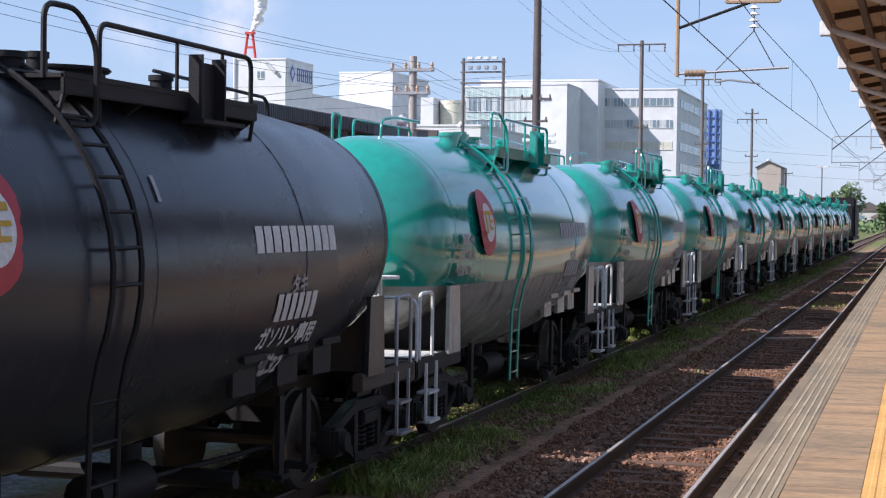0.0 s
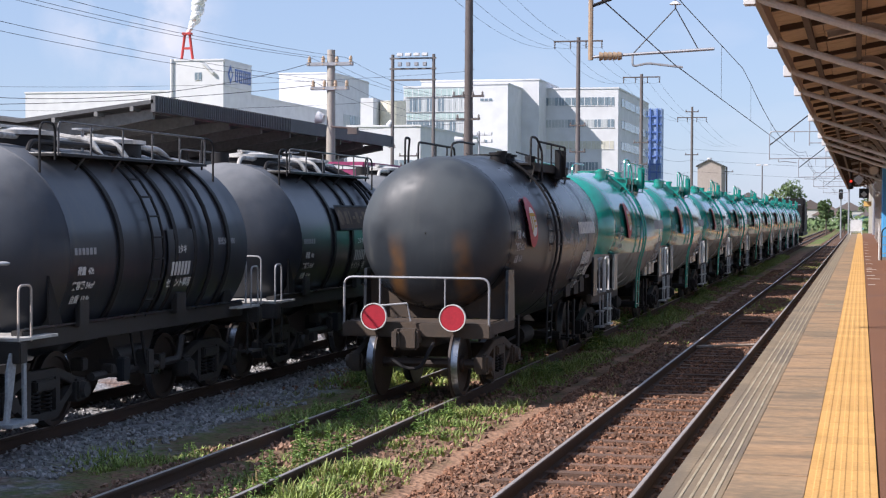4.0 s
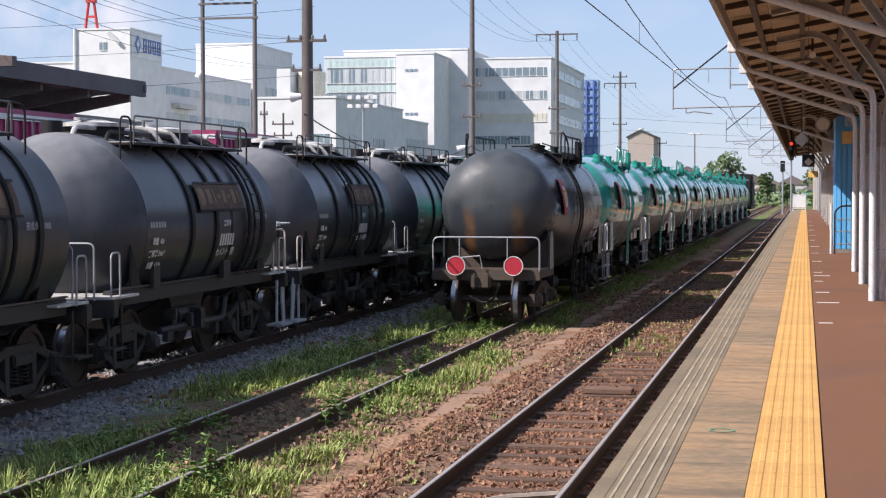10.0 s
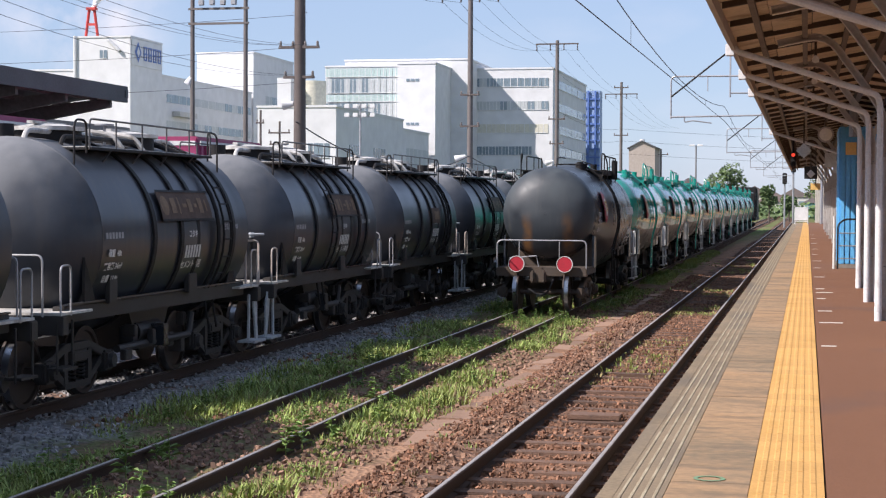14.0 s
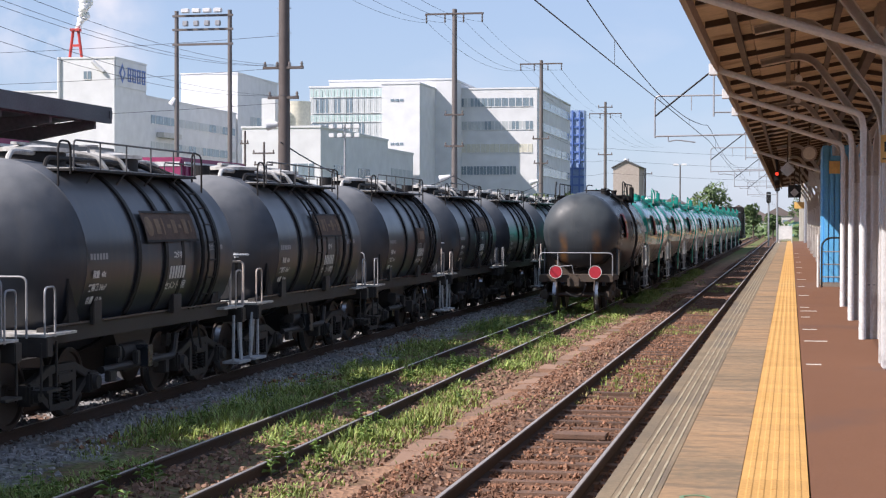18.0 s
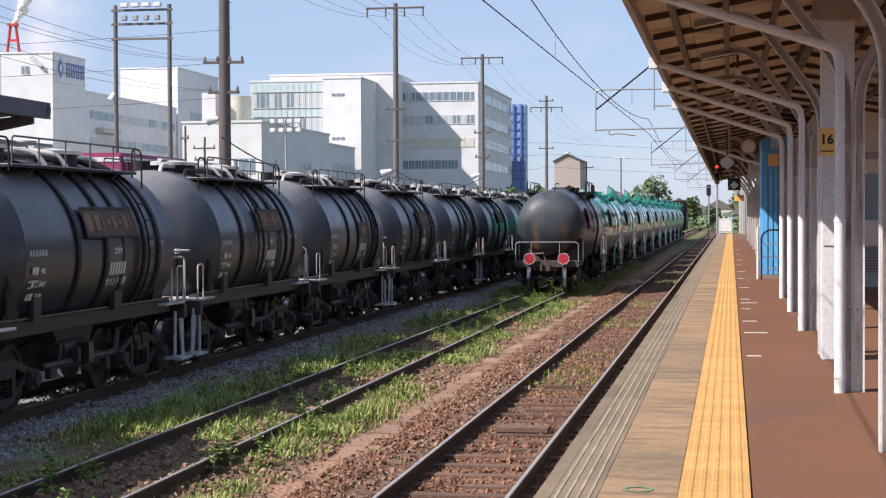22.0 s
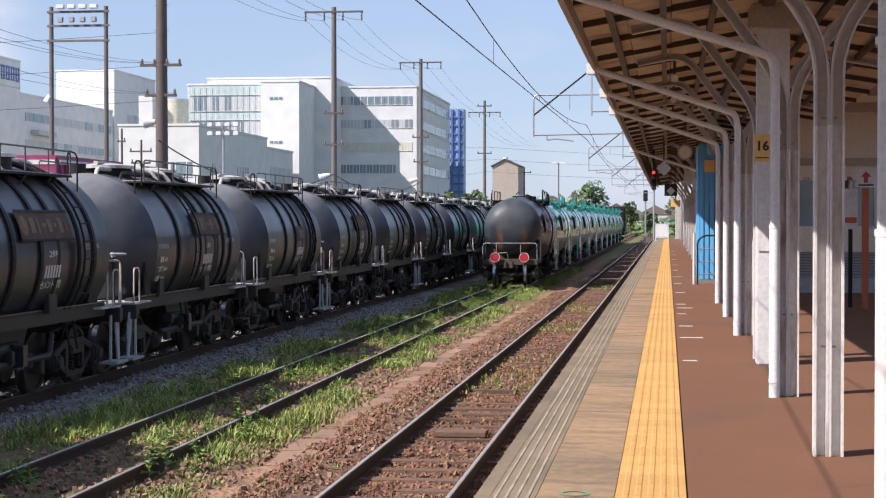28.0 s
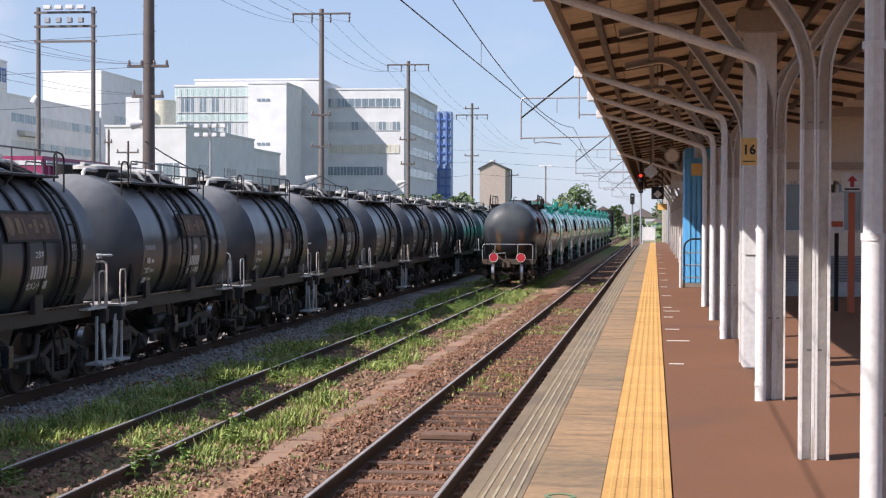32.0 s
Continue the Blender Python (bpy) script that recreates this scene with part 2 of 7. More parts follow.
PAVER = mat("stained_brown_paving", (0.4, 0.255, 0.145), (0.225, 0.175, 0.12), 0.95, spec=0.12, s1=0.6, s2=14, bump=0.25, spread=0.13, stain=(0.12, 0.105, 0.085), stain_amt=0.4, stain_scale=(1.2, 5.0, 2), rand=0.06, whole=True)
TACTILE = mat("yellow_tactile_block", (0.6, 0.35, 0.125), (0.53, 0.305, 0.105), 0.85, s1=2.5, s2=40, bump=0.15, stain=(0.45, 0.26, 0.08), stain_amt=0.1, stain_scale=(3, 1.2, 4), rand=0.07, whole=True, spec=0.15)
ASPHALT = mat("red_brown_platform_asphalt", (0.2, 0.1, 0.06), (0.168, 0.084, 0.052), 0.95, spec=0.12, s1=0.5, s2=60, bump=0.35, bscale=160, stain=(0.13, 0.08, 0.065), stain_amt=0.15, stain_scale=(0.8, 0.4, 1))
MARK = mat("worn_white_road_paint", (0.7, 0.69, 0.65), (0.5, 0.47, 0.42), 0.8, s1=20, s2=60)
BOARD = mat("brown_canopy_boards", (0.6, 0.49, 0.355), (0.47, 0.38, 0.265), 0.75, s1=1.5, s2=12, bump=0.1, stain=(0.2, 0.13, 0.075), stain_amt=0.3, stain_scale=(2, 2, 2))
PURLIN = mat("dark_brown_canopy_steel", (0.075, 0.048, 0.033), (0.05, 0.032, 0.022), 0.6, s1=3, s2=30, bump=0.1)
COLUMN = mat("pale_grey_column_paint", (0.74, 0.725, 0.7), (0.62, 0.6, 0.575), 0.5, s1=2, s2=25, bump=0.12, stain=(0.22, 0.14, 0.09), stain_amt=0.2, stain_scale=(10, 10, 2))
COLUMN_TOP = mat("dull_column_top", (0.56, 0.52, 0.475), (0.46, 0.42, 0.38), 0.5, s1=2, s2=25, bump=0.12)
COLUMN_BROWN = mat("brown_grey_column_paint", (0.42, 0.365, 0.31), (0.33, 0.28, 0.235), 0.5, s1=2, s2=25, bump=0.12)
PIPE = mat("light_grey_pipe", (0.74, 0.735, 0.73), (0.62, 0.615, 0.61), 0.45, s1=3, s2=30, bump=0.08)
PILLAR = mat("grey_concrete_pillar", (0.66, 0.66, 0.66), (0.55, 0.55, 0.55), 0.8, s1=1.5, s2=25, bump=0.15)
BLUE = mat("blue_corrugated_panel", (0.13, 0.44, 0.76), (0.1, 0.39, 0.7), 0.45, s1=1.5, s2=20, bump=0.05)
SIGN_Y = mat("yellow_sign_face", (0.78, 0.5, 0.17), (0.68, 0.43, 0.14), 0.5, s1=4)
INK = mat("black_sign_ink", (0.02, 0.02, 0.022), rough=0.5, bump=0)
SIGN_W = mat("white_sign_face", (0.75, 0.75, 0.73), rough=0.5, s1=4)
ORANGE = mat("orange_red_post_paint", (0.5, 0.12, 0.05), (0.42, 0.1, 0.045), 0.5, s1=3)
WALL_BEIGE = mat("beige_station_wall", (0.74, 0.68, 0.58), (0.66, 0.6, 0.5), 0.8, s1=0.8, s2=20, bump=0.1)
ROOF_DARK = mat("dark_grey_corrugated_roof", (0.11, 0.112, 0.115), (0.075, 0.076, 0.078), 0.7, s1=1, s2=20, bump=0.2)
ROOF_UNDER = mat("grimy_roof_underside", (0.24, 0.235, 0.225), (0.15, 0.146, 0.14), 0.85, s1=0.8, s2=10, bump=0.1)
POLE = mat("brown_grey_pole", (0.12, 0.095, 0.085), (0.085, 0.068, 0.062), 0.7, s1=2, s2=25, bump=0.1)
POLE_GREY = mat("grey_brown_pole", (0.16, 0.14, 0.13), (0.115, 0.1, 0.095), 0.7, s1=2, s2=25, bump=0.1)
POLE_CONC = mat("concrete_pole", (0.42, 0.38, 0.33), (0.33, 0.3, 0.26), 0.85, s1=2, s2=30, bump=0.15)
STEEL = mat("galvanised_steel", (0.42, 0.42, 0.43), (0.3, 0.3, 0.31), 0.5, 0.6, s1=5, s2=40, bump=0.1)
WIRE = mat("dark_wire", (0.05, 0.05, 0.055), rough=0.6, bump=0)
INSUL = mat("tan_porcelain_insulator", (0.42, 0.3, 0.19), (0.35, 0.24, 0.15), 0.3, s1=8, bump=0)
BLD_WHITE = mat("white_building_cladding", (0.655, 0.66, 0.665), (0.625, 0.63, 0.635), 0.75, s1=0.06, s2=0.4, bump=0)
BLD_CREAM = mat("cream_tank_cladding", (0.72, 0.68, 0.55), rough=0.7, s1=0.1, s2=2)
BLD_GLASS = mat("building_window_glass", (0.21, 0.27, 0.31), (0.15, 0.2, 0.235), 0.12, s1=0.15, s2=2, bump=0, spec=0.8)
BLD_CREAMBLIND = mat("cream_window_blinds", (0.62, 0.6, 0.5), (0.55, 0.53, 0.44), 0.5, s1=0.3, s2=3, bump=0)
BLD_GREENGLASS = mat("green_tinted_glass", (0.5, 0.61, 0.585), (0.42, 0.54, 0.52), 0.15, s1=0.2, s2=2, bump=0, spec=0.8)
BLD_BLIND = mat("pale_window_blinds", (0.5, 0.53, 0.53), (0.42, 0.45, 0.46), 0.5, s1=0.3, s2=3, bump=0)
BLD_BLUE = mat("blue_stair_tower_screen", (0.24, 0.34, 0.54), (0.2, 0.29, 0.48), 0.5, s1=0.3, s2=3)
SIGN_BLUE = mat("blue_sign_lettering", (0.11, 0.2, 0.5), rough=0.5, bump=0)
BRICKBROWN = mat("brown_tiled_cladding", (0.42, 0.36, 0.31), (0.37, 0.315, 0.27), 0.8, s1=0.3, s2=5)
STACK_RED = mat("red_stack_paint", (0.6, 0.06, 0.05), rough=0.6, s1=0.4)
SMOKE = mat("white_steam", (0.9, 0.9, 0.9), rough=1.0, bump=0)
PINK = mat("magenta_container_paint", (0.33, 0.045, 0.13), (0.27, 0.035, 0.1), 0.5, s1=0.8, s2=12)
LEAF = mat("tree_leaves", (0.11, 0.16, 0.05), (0.06, 0.1, 0.035), 0.7, s1=0.5, s2=4, bump=0, island=0.4)
BARK = mat("tree_bark", (0.12, 0.09, 0.07), rough=0.9, s1=3, s2=20, bump=0.4)
HOUSE = mat("pale_house_wall", (0.55, 0.53, 0.5), (0.45, 0.44, 0.42), 0.8, s1=0.2, s2=3)
HOUSE_ROOF = mat("dull_house_roof", (0.12, 0.12, 0.13), (0.2, 0.13, 0.1), 0.7, s1=0.05, s2=2, rand=0.4)
LAMP_RED = mat("red_signal_lens", (0.75, 0.03, 0.02), rough=0.3, bump=0)
lamp_b = LAMP_RED.node_tree.nodes["Principled BSDF"]
lamp_b.inputs["Emission Color"].default_value, lamp_b.inputs["Emission Strength"].default_value = (1, 0.08, 0.04, 1), 0.6


def ground_material():
    m = bpy.data.materials.new("yard_ground")
    m.use_nodes = True
    nt = m.node_tree
    L = nt.links.new
    b = nt.nodes["Principled BSDF"]
    ge = nt.nodes.new("ShaderNodeNewGeometry")
    sp = nt.nodes.new("ShaderNodeSeparateXYZ")
    L(ge.outputs["Position"], sp.inputs[0])

    def nz(scale, det=6.0):
        n = nt.nodes.new("ShaderNodeTexNoise")
        n.inputs["Scale"].default_value, n.inputs["Detail"].default_value = scale, det
        L(ge.outputs["Position"], n.inputs["Vector"])
        return n.outputs["Fac"]

    def rng(src, a, bb, c=0.0, d=1.0):
        r = nt.nodes.new("ShaderNodeMapRange")
        for k, v in zip(("From Min", "From Max", "To Min", "To Max"), (a, bb, c, d)):
            r.inputs[k].default_value = v
        L(src, r.inputs["Value"])
        return r.outputs["Result"]

    def mth(op, a, bb):
        n = nt.nodes.new("ShaderNodeMath")
        n.operation = op
        for i, v in enumerate((a, bb)):
            if hasattr(v, "node"):
                L(v, n.inputs[i])
            else:
                n.inputs[i].default_value = v
        return n.outputs[0]

    def mix(f, a, bb):
        x = nt.nodes.new("ShaderNodeMix")
        x.data_type = "RGBA"
        for k, v in (("Factor", f), ("A", a), ("B", bb)):
            if hasattr(v, "node"):
                L(v, x.inputs[k])
            else:
                x.inputs[k].default_value = (*v, 1)
        return x.outputs["Result"]

    wob = rng(nz(0.9), 0.3, 0.7, -0.45, 0.45)
    xx = mth("ADD", sp.outputs["X"], wob)
    vo = nt.nodes.new("ShaderNodeTexVoronoi")
    vo.inputs["Scale"].default_value = 16
    L(ge.outputs["Position"], vo.inputs["Vector"])
    cell = nt.nodes.new("ShaderNodeSeparateColor")
    L(vo.outputs["Color"], cell.inputs["Color"])
    brown = mix(cell.outputs["Red"], (0.1, 0.055, 0.038), (0.25, 0.14, 0.092))
    brown = mix(rng(nz(1.3), 0.45, 0.7), brown, (0.2, 0.125, 0.085))
    grey = mix(cell.outputs["Red"], (0.16, 0.16, 0.168), (0.34, 0.335, 0.34))
    grey = mix(rng(nz(0.8), 0.52, 0.66), grey, brown)
    dirt = mix(rng(nz(6), 0.35, 0.65), (0.34, 0.2, 0.125), (0.24, 0.145, 0.095))
    moss = mix(rng(nz(11), 0.35, 0.65), (0.075, 0.12, 0.03), (0.16, 0.17, 0.06))
    c = mix(rng(xx, -7.75, -7.35, 1, 0), mix(cell.outputs["Green"], (0.1, 0.07, 0.05), (0.2, 0.135, 0.1)), grey)
    c = mix(rng(xx, -7.35, -6.85), c, brown)
    c = mix(mth("MULTIPLY", rng(xx, -4.35, -4.15), rng(xx, -3.75, -3.55, 1, 0)), c, dirt)
    mo = mth("MULTIPLY", rng(nz(0.7), 0.3, 0.48), mth("MULTIPLY", rng(xx, -8.3, -7.7), rng(xx, -4.6, -4.2, 1, 0)))
    c = mix(mth("MULTIPLY", mth("MULTIPLY", mo, rng(nz(7), 0.35, 0.6)), 0.75), c, moss)
    field = mix(rng(nz(0.12), 0.35, 0.65), (0.11, 0.15, 0.04), (0.16, 0.14, 0.07))
    c = mix(rng(sp.outputs["Y"], 95, 150), c, field)
    L(c, b.inputs["Base Color"])
    b.inputs["Roughness"].default_value = 0.97
    b.inputs["Specular IOR Level"].default_value = 0.2
    bp = nt.nodes.new("ShaderNodeBump")
    bp.inputs["Strength"].default_value, bp.inputs["Distance"].default_value = 0.9, 0.03
    L(vo.outputs["Distance"], bp.inputs["Height"])
    L(bp.outputs["Normal"], b.inputs["Normal"])
    return m


GROUND = ground_material()


# ---- mesh builder ----
class M:
    """Vertices and faces collected for one mesh."""

    def __init__(self):
        self.v, self.f = [], []

    def add(self, vs, fs):
        o = len(self.v)
        self.v += [tuple(p) for p in vs]
        self.f += [tuple(i + o for i in q) for q in fs]
        return self

    def box(self, x, y, z, sx, sy, sz, m=None):
        vs = [Vector((x + a * sx / 2, y + b * sy / 2, z + c * sz / 2)) for a in (-1, 1) for b in (-1, 1) for c in (-1, 1)]
        if m is not None:
            ctr = Vector((x, y, z))
            vs = [ctr + m @ (p - ctr) for p in vs]
        return self.add(vs, [(0, 1, 3, 2), (4, 6, 7, 5), (0, 4, 5, 1), (2, 3, 7, 6), (0, 2, 6, 4), (1, 5, 7, 3)])

    def span(self, x0, x1, y0, y1, z0, z1):
        return self.box((x0 + x1) / 2, (y0 + y1) / 2, (z0 + z1) / 2, x1 - x0, y1 - y0, z1 - z0)

    def cyl(self, p0, p1, r0, r1=None, n=10, caps=True):
        p0, p1 = Vector(p0), Vector(p1)
        r1 = r0 if r1 is None else r1
        d = (p1 - p0).normalized()
        a = d.orthogonal().normalized()
        b = d.cross(a)
        vs = []
        for p, r in ((p0, r0), (p1, r1)):
            vs += [p + (a * math.cos(2 * math.pi * i / n) + b * math.sin(2 * math.pi * i / n)) * r for i in range(n)]
        fs = [(i, (i + 1) % n, n + (i + 1) % n, n + i) for i in range(n)]
        if caps:
            fs += [tuple(range(n - 1, -1, -1)), tuple(range(n, 2 * n))]
        return self.add(vs, fs)

    def tube(self, pts, r, n=6):
        pts = [Vector(p) for p in pts]
        vs, a = [], None
        for i, p in enumerate(pts):
            d = (pts[min(i + 1, len(pts) - 1)] - pts[max(i - 1, 0)]).normalized()
            a = d.orthogonal().normalized() if a is None else (a - d * a.dot(d)).normalized()
            b = d.cross(a)
            vs += [p + (a * math.cos(2 * math.pi * k / n) + b * math.sin(2 * math.pi * k / n)) * r for k in range(n)]
        fs = [(i * n + k, i * n + (k + 1) % n, (i + 1) * n + (k + 1) % n, (i + 1) * n + k) for i in range(len(pts) - 1) for k in range(n)]
        fs += [tuple(range(n - 1, -1, -1)), tuple(range(len(vs) - n, len(vs)))]
        return self.add(vs, fs)

    def lathe(self, prof, n=40, a0=0.0, a1=2 * math.pi):
        """Rings about a lengthwise axis: prof holds y, radius, centre height."""
        full = abs(a1 - a0 - 2 * math.pi) < 1e-6
        k = n if full else n + 1
        vs = [(r * math.cos(a0 + (a1 - a0) * i / n), y, zc + r * math.sin(a0 + (a1 - a0) * i / n)) for y, r, zc in prof for i in range(k)]
        fs = [(j * k + i, j * k + (i + 1) % k, (j + 1) * k + (i + 1) % k, (j + 1) * k + i) for j in range(len(prof) - 1) for i in range(k if full else k - 1)]
        return self.add(vs, fs)

    def extr(self, poly, y0, y1):
        """A closed outline in x, z drawn out along y."""
        n = len(poly)
        vs = [(x, y0, z) for x, z in poly] + [(x, y1, z) for x, z in poly]
        fs = [(i, (i + 1) % n, n + (i + 1) % n, n + i) for i in range(n)] + [tuple(range(n - 1, -1, -1)), tuple(range(n, 2 * n))]
        return self.add(vs, fs)

    def extx(self, poly, x0, x1):
        """A closed outline in y, z drawn out along x."""
        n = len(poly)
        vs = [(x0, y, z) for y, z in poly] + [(x1, y, z) for y, z in poly]
        fs = [(i, n + i, n + (i + 1) % n, (i + 1) % n) for i in range(n)] + [tuple(range(n)), tuple(range(2 * n - 1, n - 1, -1))]
        return self.add(vs, fs)

    def mesh(self, name, material, smooth=35, bevel=0.0):
        me = bpy.data.meshes.new(name)
        me.from_pydata(self.v, [], self.f)
        if bevel:
            bm = bmesh.new()
            bm.from_mesh(me)
            bmesh.ops.recalc_face_normals(bm, faces=bm.faces)
            bmesh.ops.bevel(bm, geom=[e for e in bm.edges if len(e.link_faces) == 2 and e.calc_face_angle() > 0.6], offset=bevel, segments=2, affect="EDGES", clamp_overlap=True)
            bm.to_mesh(me)
            bm.free()
        if smooth:
            me.shade_smooth()
            me.set_sharp_from_angle(angle=radians(smooth))
        me.materials.append(material)
        me.update()
        return me


def part(name, m, material, parent, label="", smooth=35, bevel=0.0):
    ob = new(name, m.mesh(name, material, smooth, bevel) if isinstance(m, M) else m)
    ob.parent = parent
    if label:
        ob["label"] = label
    return ob


def thing(name, label, category, m=None, group="", kind=""):
    ob = new(name)
    ob.empty_display_size = 0.2
    if m is not None:
        ob.matrix_basis = m
    return tagged(ob, label, category, group, kind)


def solo(name, m, material, label, category, at=None, group="", kind="", smooth=35, bevel=0.0):
    ob = new(name, m.mesh(name, material, smooth, bevel))
    if at is not None:
        ob.matrix_basis = at
    return tagged(ob, label, category, group, kind)


def arc(p0, p1, p2, n=6):
    """Points of a smooth bend from p0 to p2 round the corner p1."""
    p0, p1, p2 = Vector(p0), Vector(p1), Vector(p2)
    return [(1 - t) ** 2 * p0 + 2 * t * (1 - t) * p1 + t * t * p2 for t in (i / n for i in range(n + 1))]


def bent(pts, r):
    """A line through pts with its inner corners rounded by r."""
    pts = [Vector(p) for p in pts]
    out = [pts[0]]
    for a, b, c in zip(pts, pts[1:], pts[2:]):
        k = min(r, (a - b).length * 0.45, (c - b).length * 0.45)
        out += arc(b + (a - b).normalized() * k, b, b + (c - b).normalized() * k, 4)
    return out + [pts[-1]]


def text_mesh(name, body, size, wrap, material):
    """Lettering as flat mesh; wrap turns its u, v into a place."""
    cu = bpy.data.curves.new(name, "FONT")
    cu.body, cu.size, cu.align_x, cu.align_y, cu.resolution_u, cu.offset = body, size, "CENTER", "CENTER", 2, size * 0.035
    ob = new(name, cu)
    bpy.context.view_layer.update()
    me = bpy.data.meshes.new_from_object(ob.evaluated_get(bpy.context.evaluated_depsgraph_get()))
    bpy.data.objects.remove(ob)
    bpy.data.curves.remove(cu)
    for v in me.vertices:
        v.co = wrap(v.co.x, v.co.y)
    me.materials.clear()
    me.materials.append(material)
    return me


# ---- ground and tracks ----
TRACKS = {"near": -2.47, "middle": -5.75, "yard": -9.45}
rnd = random.Random(7)


def graded(a, b, fine_a, fine_b, step, grow=1.5):
    xs = [fine_a + i * step for i in range(int((fine_b - fine_a) / step) + 1)]
    s, x = step, xs[0]
    while x > a:
        s *= grow
        x = max(a, x - s)
        xs.insert(0, x)
    s, x = step, xs[-1]
    while x < b:
        s *= grow
        x = min(b, x + s)
        xs.append(x)
    return xs


def ground_height(x, y):
    h = -0.2 + 0.035 * noise.noise((x * 0.9, y * 0.9, 0)) + 0.02 * noise.noise((x * 3.1, y * 3.1, 4))
    if -4.6 < x < -3.3:                                   # ballast shoulder beside the near track
        h += 0.05 * math.exp(-((x + 3.55) / 0.3) ** 2)
    if -12 < x < -1.2 and y < 200:
        h += 0.04
        h += 0.015 * max(0.0, 1 - max(0.0, abs(x + 5.75) - 0.9) / 0.3)
    return h if abs(x) < 60 and -40 < y < 260 else -0.22


def build_ground():
    xs = graded(-1400, 1200, -12.0, -1.0, 0.22)
    ys = graded(-300, 3000, -10.0, 60.0, 0.33, 1.35)
    m = M()
    n = len(xs)
    m.v = [(x, y, ground_height(x, y)) for y in ys for x in xs]
    m.f = [(j * n + i, j * n + i + 1, (j + 1) * n + i + 1, (j + 1) * n + i) for j in range(len(ys) - 1) for i in range(n - 1)]
    solo("ground", m, GROUND, "railway yard ground of brown ballast, grey gravel and grass", "ground", kind="structure")


build_ground()

RAIL_POLY = [(-0.06, -0.15), (0.06, -0.15), (0.06, -0.138), (0.012, -0.122), (0.01, -0.042), (0.0325, -0.03), (0.0325, -0.008), (0.026, 0.0), (-0.026, 0.0), (-0.0325, -0.008),
             (-0.0325, -0.03), (-0.01, -0.042), (-0.012, -0.122), (-0.06, -0.138)]
HEAD_POLY = [(-0.019, -0.004), (0.019, -0.004), (0.019, 0.001), (0.015, 0.003), (-0.015, 0.003), (-0.019, 0.001)]


def build_track(key, y0, y1, top, sleeper_gap, proud):
    x = TRACKS[key]
    t = thing("track", {"near": "railway track with shiny rails on brown ballast", "middle": "weed-grown siding track with worn rails",
                        "yard": "siding track with rusty rails under parked wagons"}[key], "railway track", pose(x, 0, 0), "tracks", "structure")
    for sx in (-0.566, 0.566):
        r = part("rail", M().extr([(a + sx, b) for a, b in RAIL_POLY], y0, y1), RAIL_RUST, t, smooth=0)
        part("running_surface", M().extr([(a + sx, b + 0.001) for a, b in HEAD_POLY], y0, y1), top, r, "polished rail head" if top is RAIL_TOP else "dull rail head", smooth=0)
    sl = M().box(0, 0, 0, 2.1, 0.2, 0.12).mesh("sleeper", SLEEPER, 0, 0.012)
    y, k = y0 + 0.3, 0
    while y < min(y1, 85) and k < 170:
        s = part("sleeper", sl, None, t)
        s.location = (rnd.uniform(-0.04, 0.04), y, -0.13 - 0.06 + proud + rnd.uniform(-0.012, 0.012))
        s.rotation_euler = (0, 0, rnd.uniform(-0.02, 0.02))
        y += sleeper_gap * rnd.uniform(0.97, 1.03)
        k += 1
    m = M()
    while y < y1:
        m.box(0, y, -0.17, 2.1, 0.2, 0.12)
        y += sleeper_gap
    if m.v:
        tagged(part("far_sleepers", m, SLEEPER, t, smooth=0), kind="stuff")
    return t


build_track("near", -30, 330, RAIL_TOP, 0.62, 0.0)
build_track("middle", -30, 330, RAIL_DULL, 0.66, -0.055)
build_track("yard", -30, 150, RAIL_DULL, 0.66, -0.055)


def blade_clump(m, x, y, z, h, n, spread):
    for _ in range(n):
        a, r = rnd.uniform(0, 6.28), rnd.uniform(0, spread)
        bx, by = x + r * math.cos(a), y + r * math.sin(a)
        hh = h * rnd.uniform(0.5, 1.15)
        lean = hh * rnd.uniform(0.15, 1.0)
        w = rnd.uniform(0.004, 0.011)
        ca, sa = math.cos(a), math.sin(a)
        px, py = -sa * w, ca * w
        m.add([(bx - px, by - py, z), (bx + px, by + py, z), (bx + ca * lean * 0.4 + px * 0.8, by + sa * lean * 0.4 + py * 0.8, z + hh * 0.6),
               (bx + ca * lean * 0.4 - px * 0.8, by + sa * lean * 0.4 - py * 0.8, z + hh * 0.6), (bx + ca * lean, by + sa * lean, z + hh * 0.95)],
              [(0, 1, 2, 3), (3, 2, 4)])


def weed(m, x, y, z, h):
    """A leafy weed: stem and pairs of small leaves."""
    m.cyl((x, y, z), (x + rnd.uniform(-0.03, 0.03), y + rnd.uniform(-0.03, 0.03), z + h), 0.006, 0.003, 4, False)
    for i in range(int(10 + h * 50)):
        f = rnd.uniform(0.15, 1.0)
        a = rnd.uniform(0, 6.28)
        ln = h * 0.34 * (1.15 - f * 0.7) * rnd.uniform(0.7, 1.2)
        w = ln * 0.28
        ca, sa = math.cos(a), math.sin(a)
        zz = z + h * f
        m.add([(x, y, zz), (x + ca * ln * 0.5 - sa * w, y + sa * ln * 0.5 + ca * w, zz + ln * 0.25), (x + ca * ln, y + sa * ln, zz + ln * 0.05),
               (x + ca * ln * 0.5 + sa * w, y + sa * ln * 0.5 - ca * w, zz + ln * 0.25)], [(0, 1, 2, 3)])


def grass_density(x, y):
    d = noise.noise((x * 0.55 + 3, y * 0.33, 1.7)) * 1.3 + noise.noise((x * 1.7, y * 1.1, 9.1)) * 0.7
    return d


